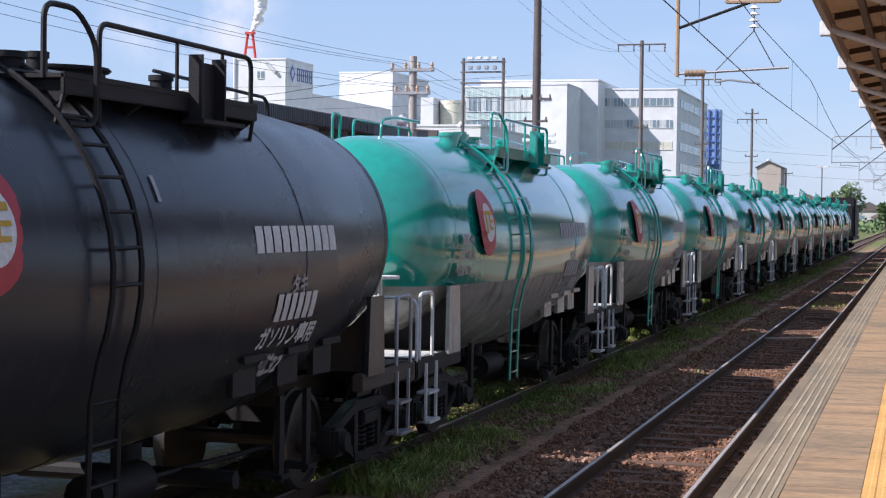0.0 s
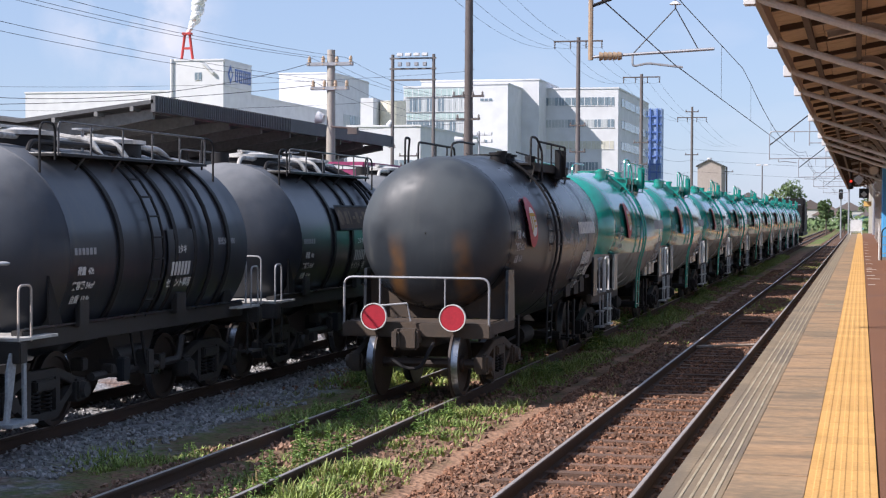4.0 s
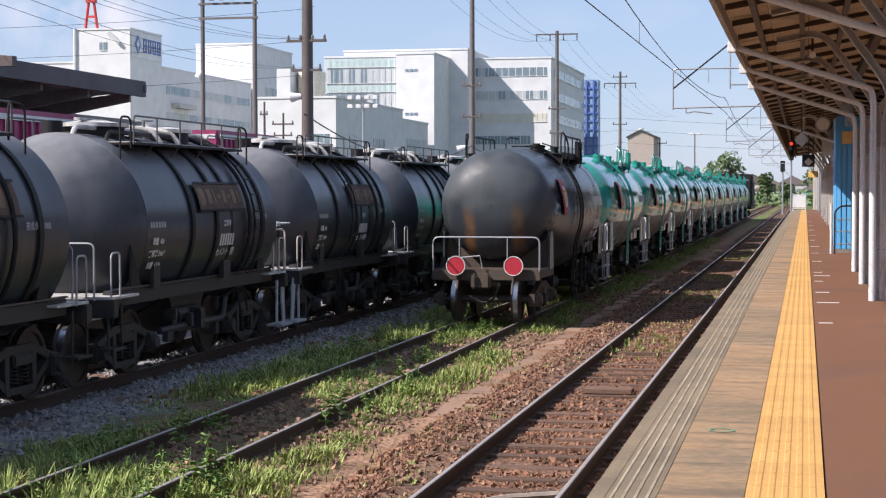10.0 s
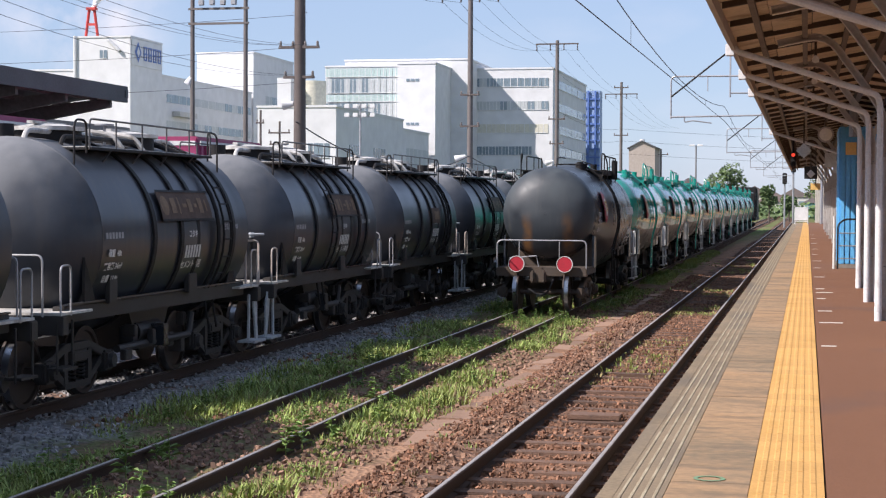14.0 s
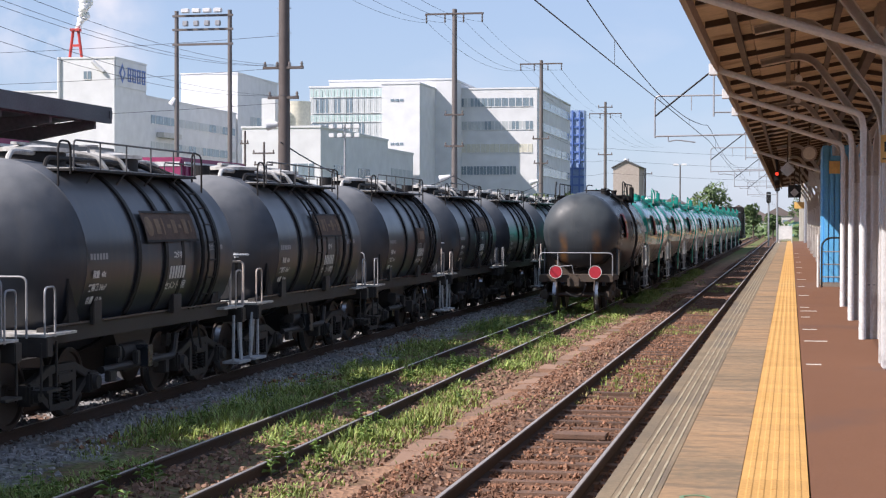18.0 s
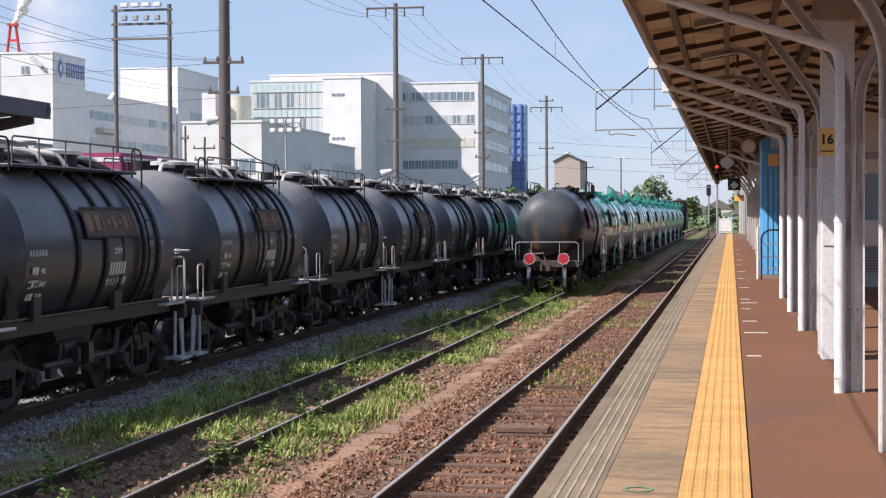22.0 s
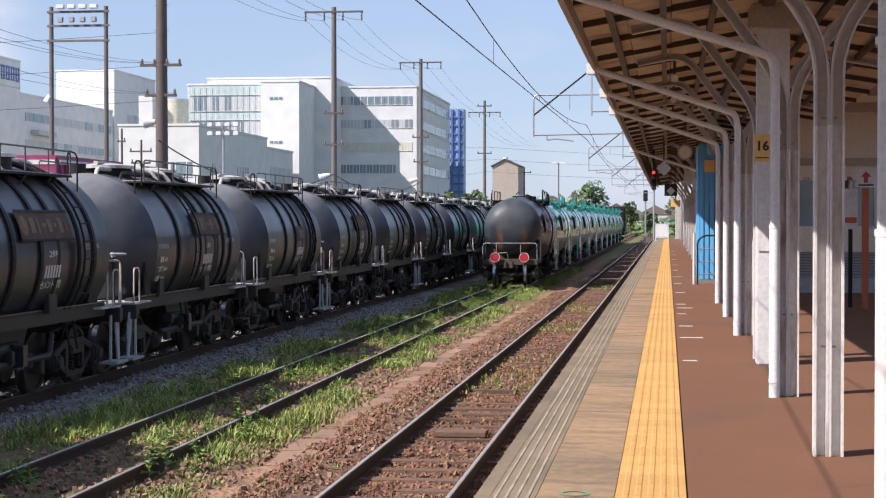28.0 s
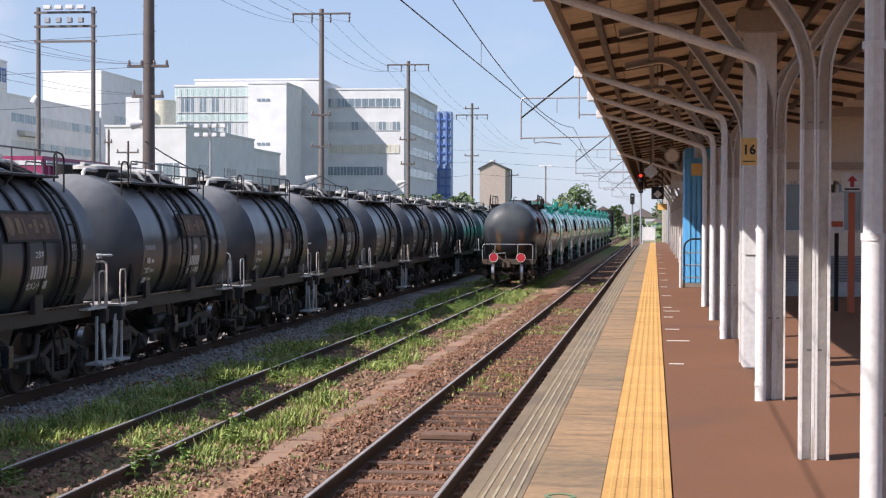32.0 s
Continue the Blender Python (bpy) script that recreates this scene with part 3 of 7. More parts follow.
def build_grass():
    g, s, w = M(), M(), M()
    for _ in range(54000):
        u = rnd.random()
        if u < 0.36:
            x = rnd.gauss(-4.85, 0.25)
        elif u < 0.62:
            x = rnd.uniform(-6.2, -5.25)
        else:
            x = rnd.triangular(-8.0, -6.35, -6.6)
        y = -9 + 99 * rnd.random() ** 1.25
        d = grass_density(x, y) - 0.3 * max(0.0, min(1.0, (y - 30) / 8)) - 0.35 * max(0.0, min(1.0, (1 - y) / 3)) + (0.34 if u < 0.36 else 0.14 if u < 0.62 else 0.5)
        if u < 0.36:
            d += 0.6 * noise.noise((x * 2.2, y * 1.6, 21)) + 0.12
        if d < 0.0 or x > -4.25:
            continue
        h = rnd.uniform(0.05, 0.16) * min(1.8, 0.5 + d * 1.1)
        blade_clump(g if rnd.random() < 0.9 else s, x, y, ground_height(x, y) - 0.02, h, 7 if y < 30 else 5 if y < 50 else 4, 0.1)
    for _ in range(2600):                                  # sparse growth on the near track and the dirt strip
        x, y = rnd.choice((rnd.uniform(-4.2, -3.3), rnd.uniform(-2.95, -2.0), rnd.uniform(-2.95, -2.0), rnd.uniform(-8.1, -6.4))), rnd.uniform(2, 75)
        if -3.2 < x < -1.8 and y < 21 + 6 * noise.noise((x, y * 0.3, 5)):
            continue
        if grass_density(x, y) > 0.1:
            blade_clump(g if rnd.random() < 0.5 else s, x, y, ground_height(x, y) + (0.06 if x > -3 else 0), rnd.uniform(0.04, 0.09), 6, 0.12)
    for _ in range(3800):
        x = rnd.choice((rnd.gauss(-4.95, 0.22), rnd.uniform(-6.2, -5.3), rnd.uniform(-6.2, -5.3), rnd.uniform(-7.5, -6.4), rnd.uniform(-7.5, -6.4)))
        y = rnd.uniform(-9, 62)
        if grass_density(x, y) > -0.1 and -7.6 < x < -4.3:
            weed(w, x, y, ground_height(x, y) - 0.01, rnd.uniform(0.06, 0.2) if rnd.random() < 0.85 else rnd.uniform(0.2, 0.34))
    for x, y, h in ((-5.05, 16.4, 0.5), (-5.1, 16.0, 0.42), (-4.9, 17.0, 0.34), (-6.05, 14.2, 0.45), (-5.9, 14.9, 0.4), (-5.2, 19.9, 0.4), (-5.0, 12.0, 0.5), (-4.85, 10.3, 0.4), (-6.35, 12.3, 0.4)):
        weed(w, x, y, ground_height(x, y), h)
    solo("grass", g, GRASS, "green grass growing along and between the siding rails", "grass", kind="stuff", smooth=0)
    solo("dry_grass", s, STRAW, "dry yellowed grass among the ballast", "grass", kind="stuff", smooth=0)
    solo("weeds", w, WEED, "leafy green weeds beside the siding rails", "weeds", kind="stuff", smooth=0)


build_grass()


def stone_bits(n, xr, yr, size, zf, power=1.0):
    m = M()
    bases = []
    for _ in range(12):                                   # a dozen broken, blocky shapes
        bases.append([Vector((a * rnd.uniform(0.45, 0.95), b * rnd.uniform(0.45, 0.95), c * rnd.uniform(0.45, 0.95))) for a in (-1, 1) for b in (-1, 1) for c in (-1, 1)])
    faces = [(0, 1, 3, 2), (4, 6, 7, 5), (0, 4, 5, 1), (2, 3, 7, 6), (0, 2, 6, 4), (1, 5, 7, 3)]
    for _ in range(n):
        x = rnd.uniform(*xr)
        y = yr[0] + (yr[1] - yr[0]) * rnd.random() ** power
        z = zf(x, y)
        if z is None:
            continue
        q = Euler((rnd.uniform(0, 6), rnd.uniform(0, 6), rnd.uniform(0, 6))).to_matrix()
        s = rnd.uniform(*size)
        sc = (s * rnd.uniform(0.8, 1.5), s * rnd.uniform(0.7, 1.2), s * rnd.uniform(0.5, 0.9))
        m.add([(Vector((x, y, z)) + q @ Vector((p.x * sc[0], p.y * sc[1], p.z * sc[2]))) for p in rnd.choice(bases)], faces)
    return m


def near_bed(x, y):
    if abs(x + 2.47 - 0.566) < 0.07 or abs(x + 2.47 + 0.566) < 0.07:
        return None
    if -3.5 < x < -1.45:
        return -0.148 + 0.03 * noise.noise((x * 2, y * 2, 0))
    return ground_height(x, y) + 0.015


solo("ballast_stones", stone_bits(50000, (-4.0, -1.3), (-9, 60), (0.012, 0.03), near_bed, 1.3), STONE, "rust-brown ballast stones between and beside the rails", "ballast", kind="stuff", smooth=0)
solo("shoulder_stones", stone_bits(23000, (-6.9, -3.15), (-9, 50), (0.016, 0.036), lambda x, y: ground_height(x, y) + 0.01 if (noise.noise((x, y * 0.5, 3)) > -0.5 or x > -5.0) and not -4.22 + 0.1 * noise.noise((y * 0.7, 0, 1)) < x < -3.84 + 0.1 * noise.noise((y * 0.9, 5, 1)) else None, 1.3),
     STONE_PALE, "loose brown stones beside the siding", "ballast", kind="stuff", smooth=0)
solo("loose_stones", stone_bits(1500, (-8.2, -6.75), (2, 40), (0.018, 0.045), lambda x, y: ground_height(x, y) + 0.012 if abs((y - 18.9 - 0.7 * (x + 7.4)) % 7.62 - 3.81) > 2.9 else None), STONE, "brown stones scattered beside the siding", "ballast", kind="stuff", smooth=0)
solo("gravel", stone_bits(17500, (-10.5, -7.2), (-6, 55), (0.015, 0.035), lambda x, y: ground_height(x, y) + 0.008 if x < -7.5 or noise.noise((x * 1.5, y, 2)) > 0.3 else None, 1.3), STONE_GREY, "grey gravel beside the wagon siding", "gravel", kind="stuff", smooth=0)


# worn concrete cable-duct lids and crossing boards lying by the near track
def build_lid(x, y, sx, sy, label):
    solo("duct_lid", M().box(0, 0, 0, sx, sy, 0.06), LID, label, "duct lid", pose(x + rnd.uniform(-0.06, 0.06), y, ground_height(x, y) - 0.006 + rnd.uniform(-0.012, 0.01), rnd.uniform(-1.5, 1.5), rnd.uniform(-1.5, 1.5), rnd.uniform(-6, 6)), "duct lids", bevel=0.008)


for k in range(26):
    build_lid(-4.02, 17.5 + k * 1.15, 0.42, 0.95, "weathered reddish duct lid set in the dirt strip")
solo("timber_block", M().box(0, 0, 0, 0.62, 0.34, 0.06), SLEEPER, "reddish timber board lying between the rails", "board", pose(-2.42, 19.6, -0.1), bevel=0.01)
solo("timber_block", M().box(0, 0, 0, 0.5, 0.2, 0.06), SLEEPER, "reddish timber board lying between the rails", "board", pose(-2.45, 24.4, -0.1), bevel=0.01)
CABLE = mat("pale_cable_sheath", (0.46, 0.39, 0.33), rough=0.8, s1=6)
solo("ground_cable", M().tube([(-3.15, 11.5, -0.08), (-2.7, 11.3, -0.05), (-2.35, 11.9, -0.07), (-1.9, 12.1, -0.06)], 0.03, 6), CABLE, "pale cable lying between the rails", "cable", group="ground cables")


# ---- platform ----
PZ = 0.88
Y_A, Y_B = -40, 138
solo("platform", M().span(-1.02, 16, Y_A, Y_B, -0.25, PZ - 0.03), CONCRETE, "raised station platform with a concrete side wall", "platform", kind="structure", smooth=0)
pave = thing("pavement", "platform paving with a grooved edge, stained slabs and red-brown asphalt", "pavement", kind="structure")
part("asphalt", M().span(0.12, 16, Y_A, Y_B, PZ - 0.03, PZ), ASPHALT, pave, "red-brown asphalt surface", smooth=0)


def edge_slab():
    m = M().span(-1.07, -0.985, -0.298, 0.298, -0.16, 0)
    m.span(-0.985, -0.73, -0.2995, 0.2995, -0.03, -0.002)
    return m.mesh("edge_slab", EDGE_BAND, 0)


def paving_slab():
    return M().box(-0.508, 0, -0.015, 0.438, 0.597, 0.03).mesh("paving_slab", PAVER, 0, 0.004)


def tactile_slab():
    m = M().box(-0.09, 0, -0.0135, 0.398, 0.397, 0.027)
    for k in range(5):
        x = -0.23 + k * 0.07
        m.extr([(x - 0.02, 0.0), (x + 0.02, 0.0), (x + 0.012, 0.004), (x - 0.012, 0.004)], -0.192, 0.192)
    return m.mesh("tactile_block", TACTILE, 0)


E_MESH, P_MESH, T_MESH = edge_slab(), paving_slab(), tactile_slab()
for k in range(250):
    y = -15 + k * 0.6
    if y > Y_B:
        break
    a = part("edge_slab", E_MESH, None, pave)
    a.location = (0, y, PZ)
    b = part("paving_slab", P_MESH, None, pave)
    b.location = (0, y, PZ + rnd.uniform(-0.002, 0.002))
for k in range(300):
    a = part("tactile_block", T_MESH, None, pave)
    a.location = (0, -14 + k * 0.4, PZ)
rest = M().span(-1.07, 0.12, Y_A, -15.3, PZ - 0.03, PZ)
part("edge_strip", rest, EDGE_BAND, pave, smooth=0)
for k in range(4):                                        # raised ribs along the edge
    x = -0.952 + k * 0.06
    part("edge_rib", M().extr([(x - 0.012, PZ - 0.004), (x + 0.012, PZ - 0.004), (x + 0.007, PZ + 0.002), (x - 0.007, PZ + 0.002)], Y_A, Y_B), EDGE_RIB, pave, "worn pale rib", smooth=0)
part("tactile_strip", M().span(-0.29, 0.11, 105.8, Y_B, PZ - 0.03, PZ), TACTILE, pave, smooth=0)
marks = thing("platform_marks", "short worn white marks painted beside the tactile strip", "marking")
for y, w in ((18.55, 0.16), (22.2, 0.3), (24.6, 0.2), (27.8, 0.14), (29.7, 0.28), (31.0, 0.16), (36, 0.2), (41, 0.16), (46, 0.22), (52, 0.16), (58, 0.2), (66, 0.2), (75, 0.2), (84, 0.2)):
    part("white_mark", M().box(0.17 + w / 2, y, PZ + 0.003, w, 0.07, 0.006), MARK, marks, smooth=0)
GREEN_MARK = mat("worn_green_paint", (0.12, 0.3, 0.16), (0.2, 0.25, 0.16), 0.8, s1=10)
solo("green_marker", M().add([(r * math.cos(6.2832 * i / 24), r * math.sin(6.2832 * i / 24), 0.003) for r in (0.065, 0.09) for i in range(24)], [(i, (i + 1) % 24, 24 + (i + 1) % 24, 24 + i) for i in range(24)]), GREEN_MARK, "worn green ring painted on the platform edge", "marker", pose(-0.52, 9.42, PZ + 0.003))
solo("platform_fence", M().span(-0.9, 0.1, 0, 0.05, 1.2, 1.28).span(-0.9, 0.1, 0, 0.05, 0.2, 0.26).span(-0.86, 0.06, 0.01, 0.04, 0.3, 1.2).span(-0.9, -0.84, 0, 0.06, 0, 1.4).span(0.04, 0.1, 0, 0.06, 0, 1.4), SIGN_W, "white barrier at the platform's far end", "fence", pose(0, 126, PZ), bevel=0.01)


# ---- platform canopy ----
EAVE_X, EAVE_Z, VAL_X, VAL_Z, FAR_X = -0.96, 4.5, 1.05, 4.85, 3.3
CAN_A, CAN_B = -40.0, 108.0
can = thing("canopy", "long gabled platform canopy with brown boards on dark steel ribs", "canopy", kind="structure")


def roof_z(x):
    return VAL_Z + (EAVE_Z - VAL_Z) * abs(x - VAL_X) / (VAL_X - EAVE_X)


def slab(x0, x1, z0, z1, th, y0, y1):
    return M().extr([(x0, z0), (x1, z1), (x1, z1 + th), (x0, z0 + th)], y0, y1)


part("roof_sheet", slab(EAVE_X - 0.06, VAL_X, EAVE_Z + 0.17, VAL_Z + 0.16, 0.04, CAN_A, CAN_B), ROOF_DARK, can, "grey roof sheet", smooth=0)
part("roof_sheet", slab(VAL_X, FAR_X, VAL_Z + 0.16, roof_z(FAR_X) + 0.16, 0.04, CAN_A, CAN_B), ROOF_DARK, can, smooth=0)
pw = 1.95
y = CAN_A
while y < CAN_B - 1:
    bm_ = M()
    for i in range(4):                                    # lapped boards between two ribs
        xa = EAVE_X + (VAL_X - EAVE_X) * i / 4
        xb = EAVE_X + (VAL_X - EAVE_X) * (i + 1) / 4
        lap = 0.015 * (i % 2)
        bm_.extr([(xa, roof_z(xa) + 0.115 - lap), (xb - 0.012, roof_z(xb) + 0.115 - lap), (xb - 0.012, roof_z(xb) + 0.15), (xa, roof_z(xa) + 0.15)], y + 0.03, y + pw - 0.03)
    part("board_panel", bm_, BOARD, can, smooth=0)
    part("board_panel", slab(VAL_X + 0.02, FAR_X, VAL_Z + 0.12, roof_z(FAR_X) + 0.12, 0.03, y + 0.03, y + pw - 0.03), BOARD, can, smooth=0)
    part("rib", slab(EAVE_X + 0.03, VAL_X, EAVE_Z + 0.05, VAL_Z + 0.04, 0.07, y - 0.03, y + 0.03), PURLIN, can, smooth=0)
    part("rib", slab(VAL_X, FAR_X, VAL_Z + 0.04, roof_z(FAR_X) + 0.05, 0.07, y - 0.03, y + 0.03), PURLIN, can, smooth=0)
    y += pw
for x in (-0.6, -0.05, 0.5, 1.7, 2.5):
    part("purlin", M().extr([(x - 0.035, roof_z(x) - 0.03), (x + 0.035, roof_z(x) - 0.03), (x + 0.035, roof_z(x) + 0.03), (x - 0.035, roof_z(x) + 0.03)], CAN_A, CAN_B), PURLIN, can, smooth=0)
part("fascia", M().span(EAVE_X - 0.05, EAVE_X, CAN_A, CAN_B, EAVE_Z - 0.03, EAVE_Z + 0.2), COLUMN_BROWN, can, "brown fascia board", smooth=0)
part("gutter", M().extr([(EAVE_X - 0.11, EAVE_Z + 0.09), (EAVE_X - 0.1, EAVE_Z + 0.05), (EAVE_X - 0.06, EAVE_Z + 0.04), (EAVE_X - 0.052, EAVE_Z + 0.08), (EAVE_X - 0.055, EAVE_Z + 0.14), (EAVE_X - 0.11, EAVE_Z + 0.14)], CAN_A, CAN_B), COLUMN_BROWN, can, "brown rain gutter", smooth=0)
part("valley_beam", M().span(VAL_X - 0.06, VAL_X + 0.06, CAN_A, CAN_B, VAL_Z - 0.16, VAL_Z), PURLIN, can, "dark lengthwise beam", smooth=0)


def i_member(pts, w, d, flange):
    """A rolled steel section swept along pts that lie in x, z."""
    m = M()
    pts = [Vector(p) for p in pts]
    sec = [(-w / 2, -d / 2), (w / 2, -d / 2), (w / 2, -d / 2 + flange), (flange / 2, -d / 2 + flange), (flange / 2, d / 2 - flange), (w / 2, d / 2 - flange),
           (w / 2, d / 2), (-w / 2, d / 2), (-w / 2, d / 2 - flange), (-flange / 2, d / 2 - flange), (-flange / 2, -d / 2 + flange), (-w / 2, -d / 2 + flange)]
    n, vs = len(sec), []
    for i, p in enumerate(pts):
        d_ = (pts[min(i + 1, len(pts) - 1)] - pts[max(i - 1, 0)]).normalized()
        nrm = Vector((d_.z, 0, -d_.x))
        vs += [p + nrm * b + Vector((0, 1, 0)) * a for a, b in sec]
    fs = [(i * n + k, i * n + (k + 1) % n, (i + 1) * n + (k + 1) % n, (i + 1) * n + k) for i in range(len(pts) - 1) for k in range(n)]
    m.add(vs, fs + [tuple(range(n - 1, -1, -1)), tuple(range(len(vs) - n, len(vs)))])
    return m


def column_y():
    """Two bent rails back to back that part into a Y under the roof."""
    t = thing("canopy_column", "pale painted steel column that forks into two bent canopy brackets", "column", None, "canopy columns")
    for s, x_end in ((-1, EAVE_X + 0.55), (1, FAR_X - 0.5)):
        x0 = 1.05 + s * 0.0485
        zt = roof_z(x_end) - 0.03
        xb = 1.05 + s * 0.82
        pts = bent([(x0, 0, PZ), (x0, 0, 3.62), (xb, 0, roof_z(xb) - 0.02), (x_end, 0, zt)], 0.26)
        k = max(i for i, p in enumerate(pts) if p[2] < 3.2 or i == 0)
        # above this height the same member takes a duller, browner colour
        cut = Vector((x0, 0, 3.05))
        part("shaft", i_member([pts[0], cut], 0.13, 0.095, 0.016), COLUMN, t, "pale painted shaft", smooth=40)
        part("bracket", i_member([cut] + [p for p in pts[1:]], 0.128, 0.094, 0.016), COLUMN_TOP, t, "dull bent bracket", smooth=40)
    for z in (1.6, 3.1):
        part("tie_bolt", M().cyl((1.0, 0.0, z), (1.1, 0.0, z), 0.012, n=6), STEEL, t)
    return t


def down_pipe():
    t = thing("downpipe", "light grey rain pipe running from the gutter down beside a column", "pipe", None, "downpipes")
    pts = bent([(EAVE_X - 0.02, 0, EAVE_Z + 0.0), (EAVE_X + 0.05, 0, EAVE_Z - 0.05), (0.9, 0, 3.86), (0.93, 0, 3.7), (0.93, 0, PZ)], 0.07)
    part("pipe", M().tube(pts, 0.042, 10), PIPE, t)
    part("lower_pipe", M().cyl((0.93, 0, PZ), (0.93, 0, PZ + 1.5), 0.048, n=12), PIPE, t)
    for z in (PZ + 0.15, PZ + 1.5, 3.2):
        part("pipe_band", M().cyl((0.93, 0, z - 0.02), (0.93, 0, z + 0.012), 0.052, n=12), PIPE, t)
    part("pipe_head", M().box(EAVE_X - 0.07, 0, EAVE_Z - 0.02, 0.12, 0.12, 0.16), PIPE, t, "white gutter outlet", bevel=0.01)
    return t


COLS = [7.45, 11.2, 14.95, 18.95, 22.85, 27.2, 31.6]
COLS += [49.2 + 8.8 * k for k in range(7)] + [3.6 - 4.1 * k for k in range(9)]
cy, dp = column_y(), down_pipe()
cy.matrix_basis = pose(0, COLS[0], 0)
dp.matrix_basis = pose(0, COLS[0] - 0.13, 0)
for i, yy in enumerate(COLS[1:]):
    copy_thing(cy, pose(0, yy, 0))
    if yy not in (11.2, 18.95) and yy < 55:
        copy_thing(dp, pose(0, yy - 0.13, 0))


def wide_pillar(y, label):
    t = thing("pillar", label, "pillar", pose(1.12, y, 0), "pillars")
    part("shaft", M().box(0, 0, (PZ + 4.6) / 2, 0.34, 0.36, 4.6 - PZ), PILLAR, t, bevel=0.012)
    part("cap", M().box(0, 0, 4.6, 0.5, 0.7, 0.26), COLUMN_BROWN, t, bevel=0.02)
    return t


wide_pillar(18.3, "broad grey pillar with a yellow number board on it")
wide_pillar(53.0, "broad grey pillar under the canopy")
s16 = thing("number_board", "yellow board with a black number sixteen on a pillar", "sign", pose(1.0, 18.06, 3.2))
part("panel", M().box(0, 0, 0, 0.17, 0.02, 0.29), SIGN_Y, s16, bevel=0.004)
part("numeral", text_mesh("numeral", "16", 0.14, lambda u, v: (u, -0.013, v + 0.015), INK), None, s16, "black numerals")
part("small_print", M().box(0, -0.012, -0.105, 0.13, 0.004, 0.012), INK, s16, smooth=0)
solo("notice_paper", M().box(0, 0, 0, 0.13, 0.008, 0.5), SIGN_W, "white notice pasted on a grey pillar", "notice", pose(1.03, 18.11, 2.35))


# ---- platform things ----
def booth():
    t = thing("platform_booth", "tall booth clad in blue corrugated panels under the canopy", "booth", pose(1.28, 41.2, 0))
    for k in range(7):
        part("panel", M().span(-0.5 + k * 0.125, -0.5 + k * 0.125 + 0.105, 0, 0.05, PZ + 0.1, 4.28), BLUE, t, bevel=0.012)
    part("body", M().span(-0.5, 0.95, 0.055, 3.0, PZ + 0.02, 4.26), BLUE, t, "blue corrugated enclosure", smooth=0)
    for k in range(12):
        part("side_panel", M().span(-0.54, -0.5, 0.1 + k * 0.24, 0.3 + k * 0.24, PZ + 0.1, 4.28), BLUE, t, bevel=0.012)
    part("plinth", M().span(-0.56, 1.0, -0.06, 3.05, PZ, PZ + 0.1), CONCRETE, t, smooth=0)
    return t


booth()
solo("yellow_sign", M().box(0, 0, 0, 0.26, 0.03, 0.3), SIGN_Y, "small yellow sign on the blue booth", "sign", pose(1.02, 41.185, 3.75), bevel=0.005)
gate = thing("booth_gate", "thin dark metal rail gate beside the blue booth", "gate", pose(0.92, 40.6, PZ))
part("gate_frame", M().tube(bent([(-0.2, 0, 0), (-0.2, 0, 1.05), (-0.05, 0, 1.18), (0.5, 0, 1.18)], 0.1), 0.022, 8), FRAME_BLACK, gate)
for z in (0.25, 0.55, 0.85):
    part("gate_bar", M().cyl((-0.2, 0, z), (0.5, 0, z), 0.015, n=6), STEEL, gate)
part("gate_post", M().cyl((-0.28, 0.1, 0), (-0.28, 0.1, 1.25), 0.035, n=8), WHITE, gate)


def exit_sign():
    t = thing("arrow_sign", "orange-red post carrying a white board with a red arrow", "sign", pose(3.42, 29.8, PZ))
    part("post", M().box(0, 0, 1.05, 0.11, 0.11, 2.1), ORANGE, t, bevel=0.01)
    part("board", M().box(0.0, -0.06, 2.28, 0.36, 0.03, 0.32), SIGN_W, t, bevel=0.008)
    arrow = M().add([(-0.035, -0.079, 2.2), (0.035, -0.079, 2.2), (0.035, -0.079, 2.3), (0.09, -0.079, 2.3), (0, -0.079, 2.4), (-0.09, -0.079, 2.3), (-0.035, -0.079, 2.3)], [(0, 1, 2, 3, 4, 5, 6)])
    part("arrow", arrow, RED, t, "red upward arrow", smooth=0)
    part("print_bar", M().box(0, -0.078, 2.16, 0.26, 0.004, 0.03), INK, t, smooth=0)
    return t


exit_sign()
nb = thing("notice_stand", "white notice board on a dark post", "notice board", pose(3.22, 30.3, PZ))
part("post", M().box(0, 0, 0.9, 0.07, 0.07, 1.8), FRAME_BLACK, nb, bevel=0.008)
part("board", M().box(0, -0.05, 1.75, 0.24, 0.03, 0.72), SIGN_W, nb, bevel=0.006)
part("red_strip", M().box(0, -0.067, 1.55, 0.2, 0.004, 0.1), ORANGE, nb, smooth=0)


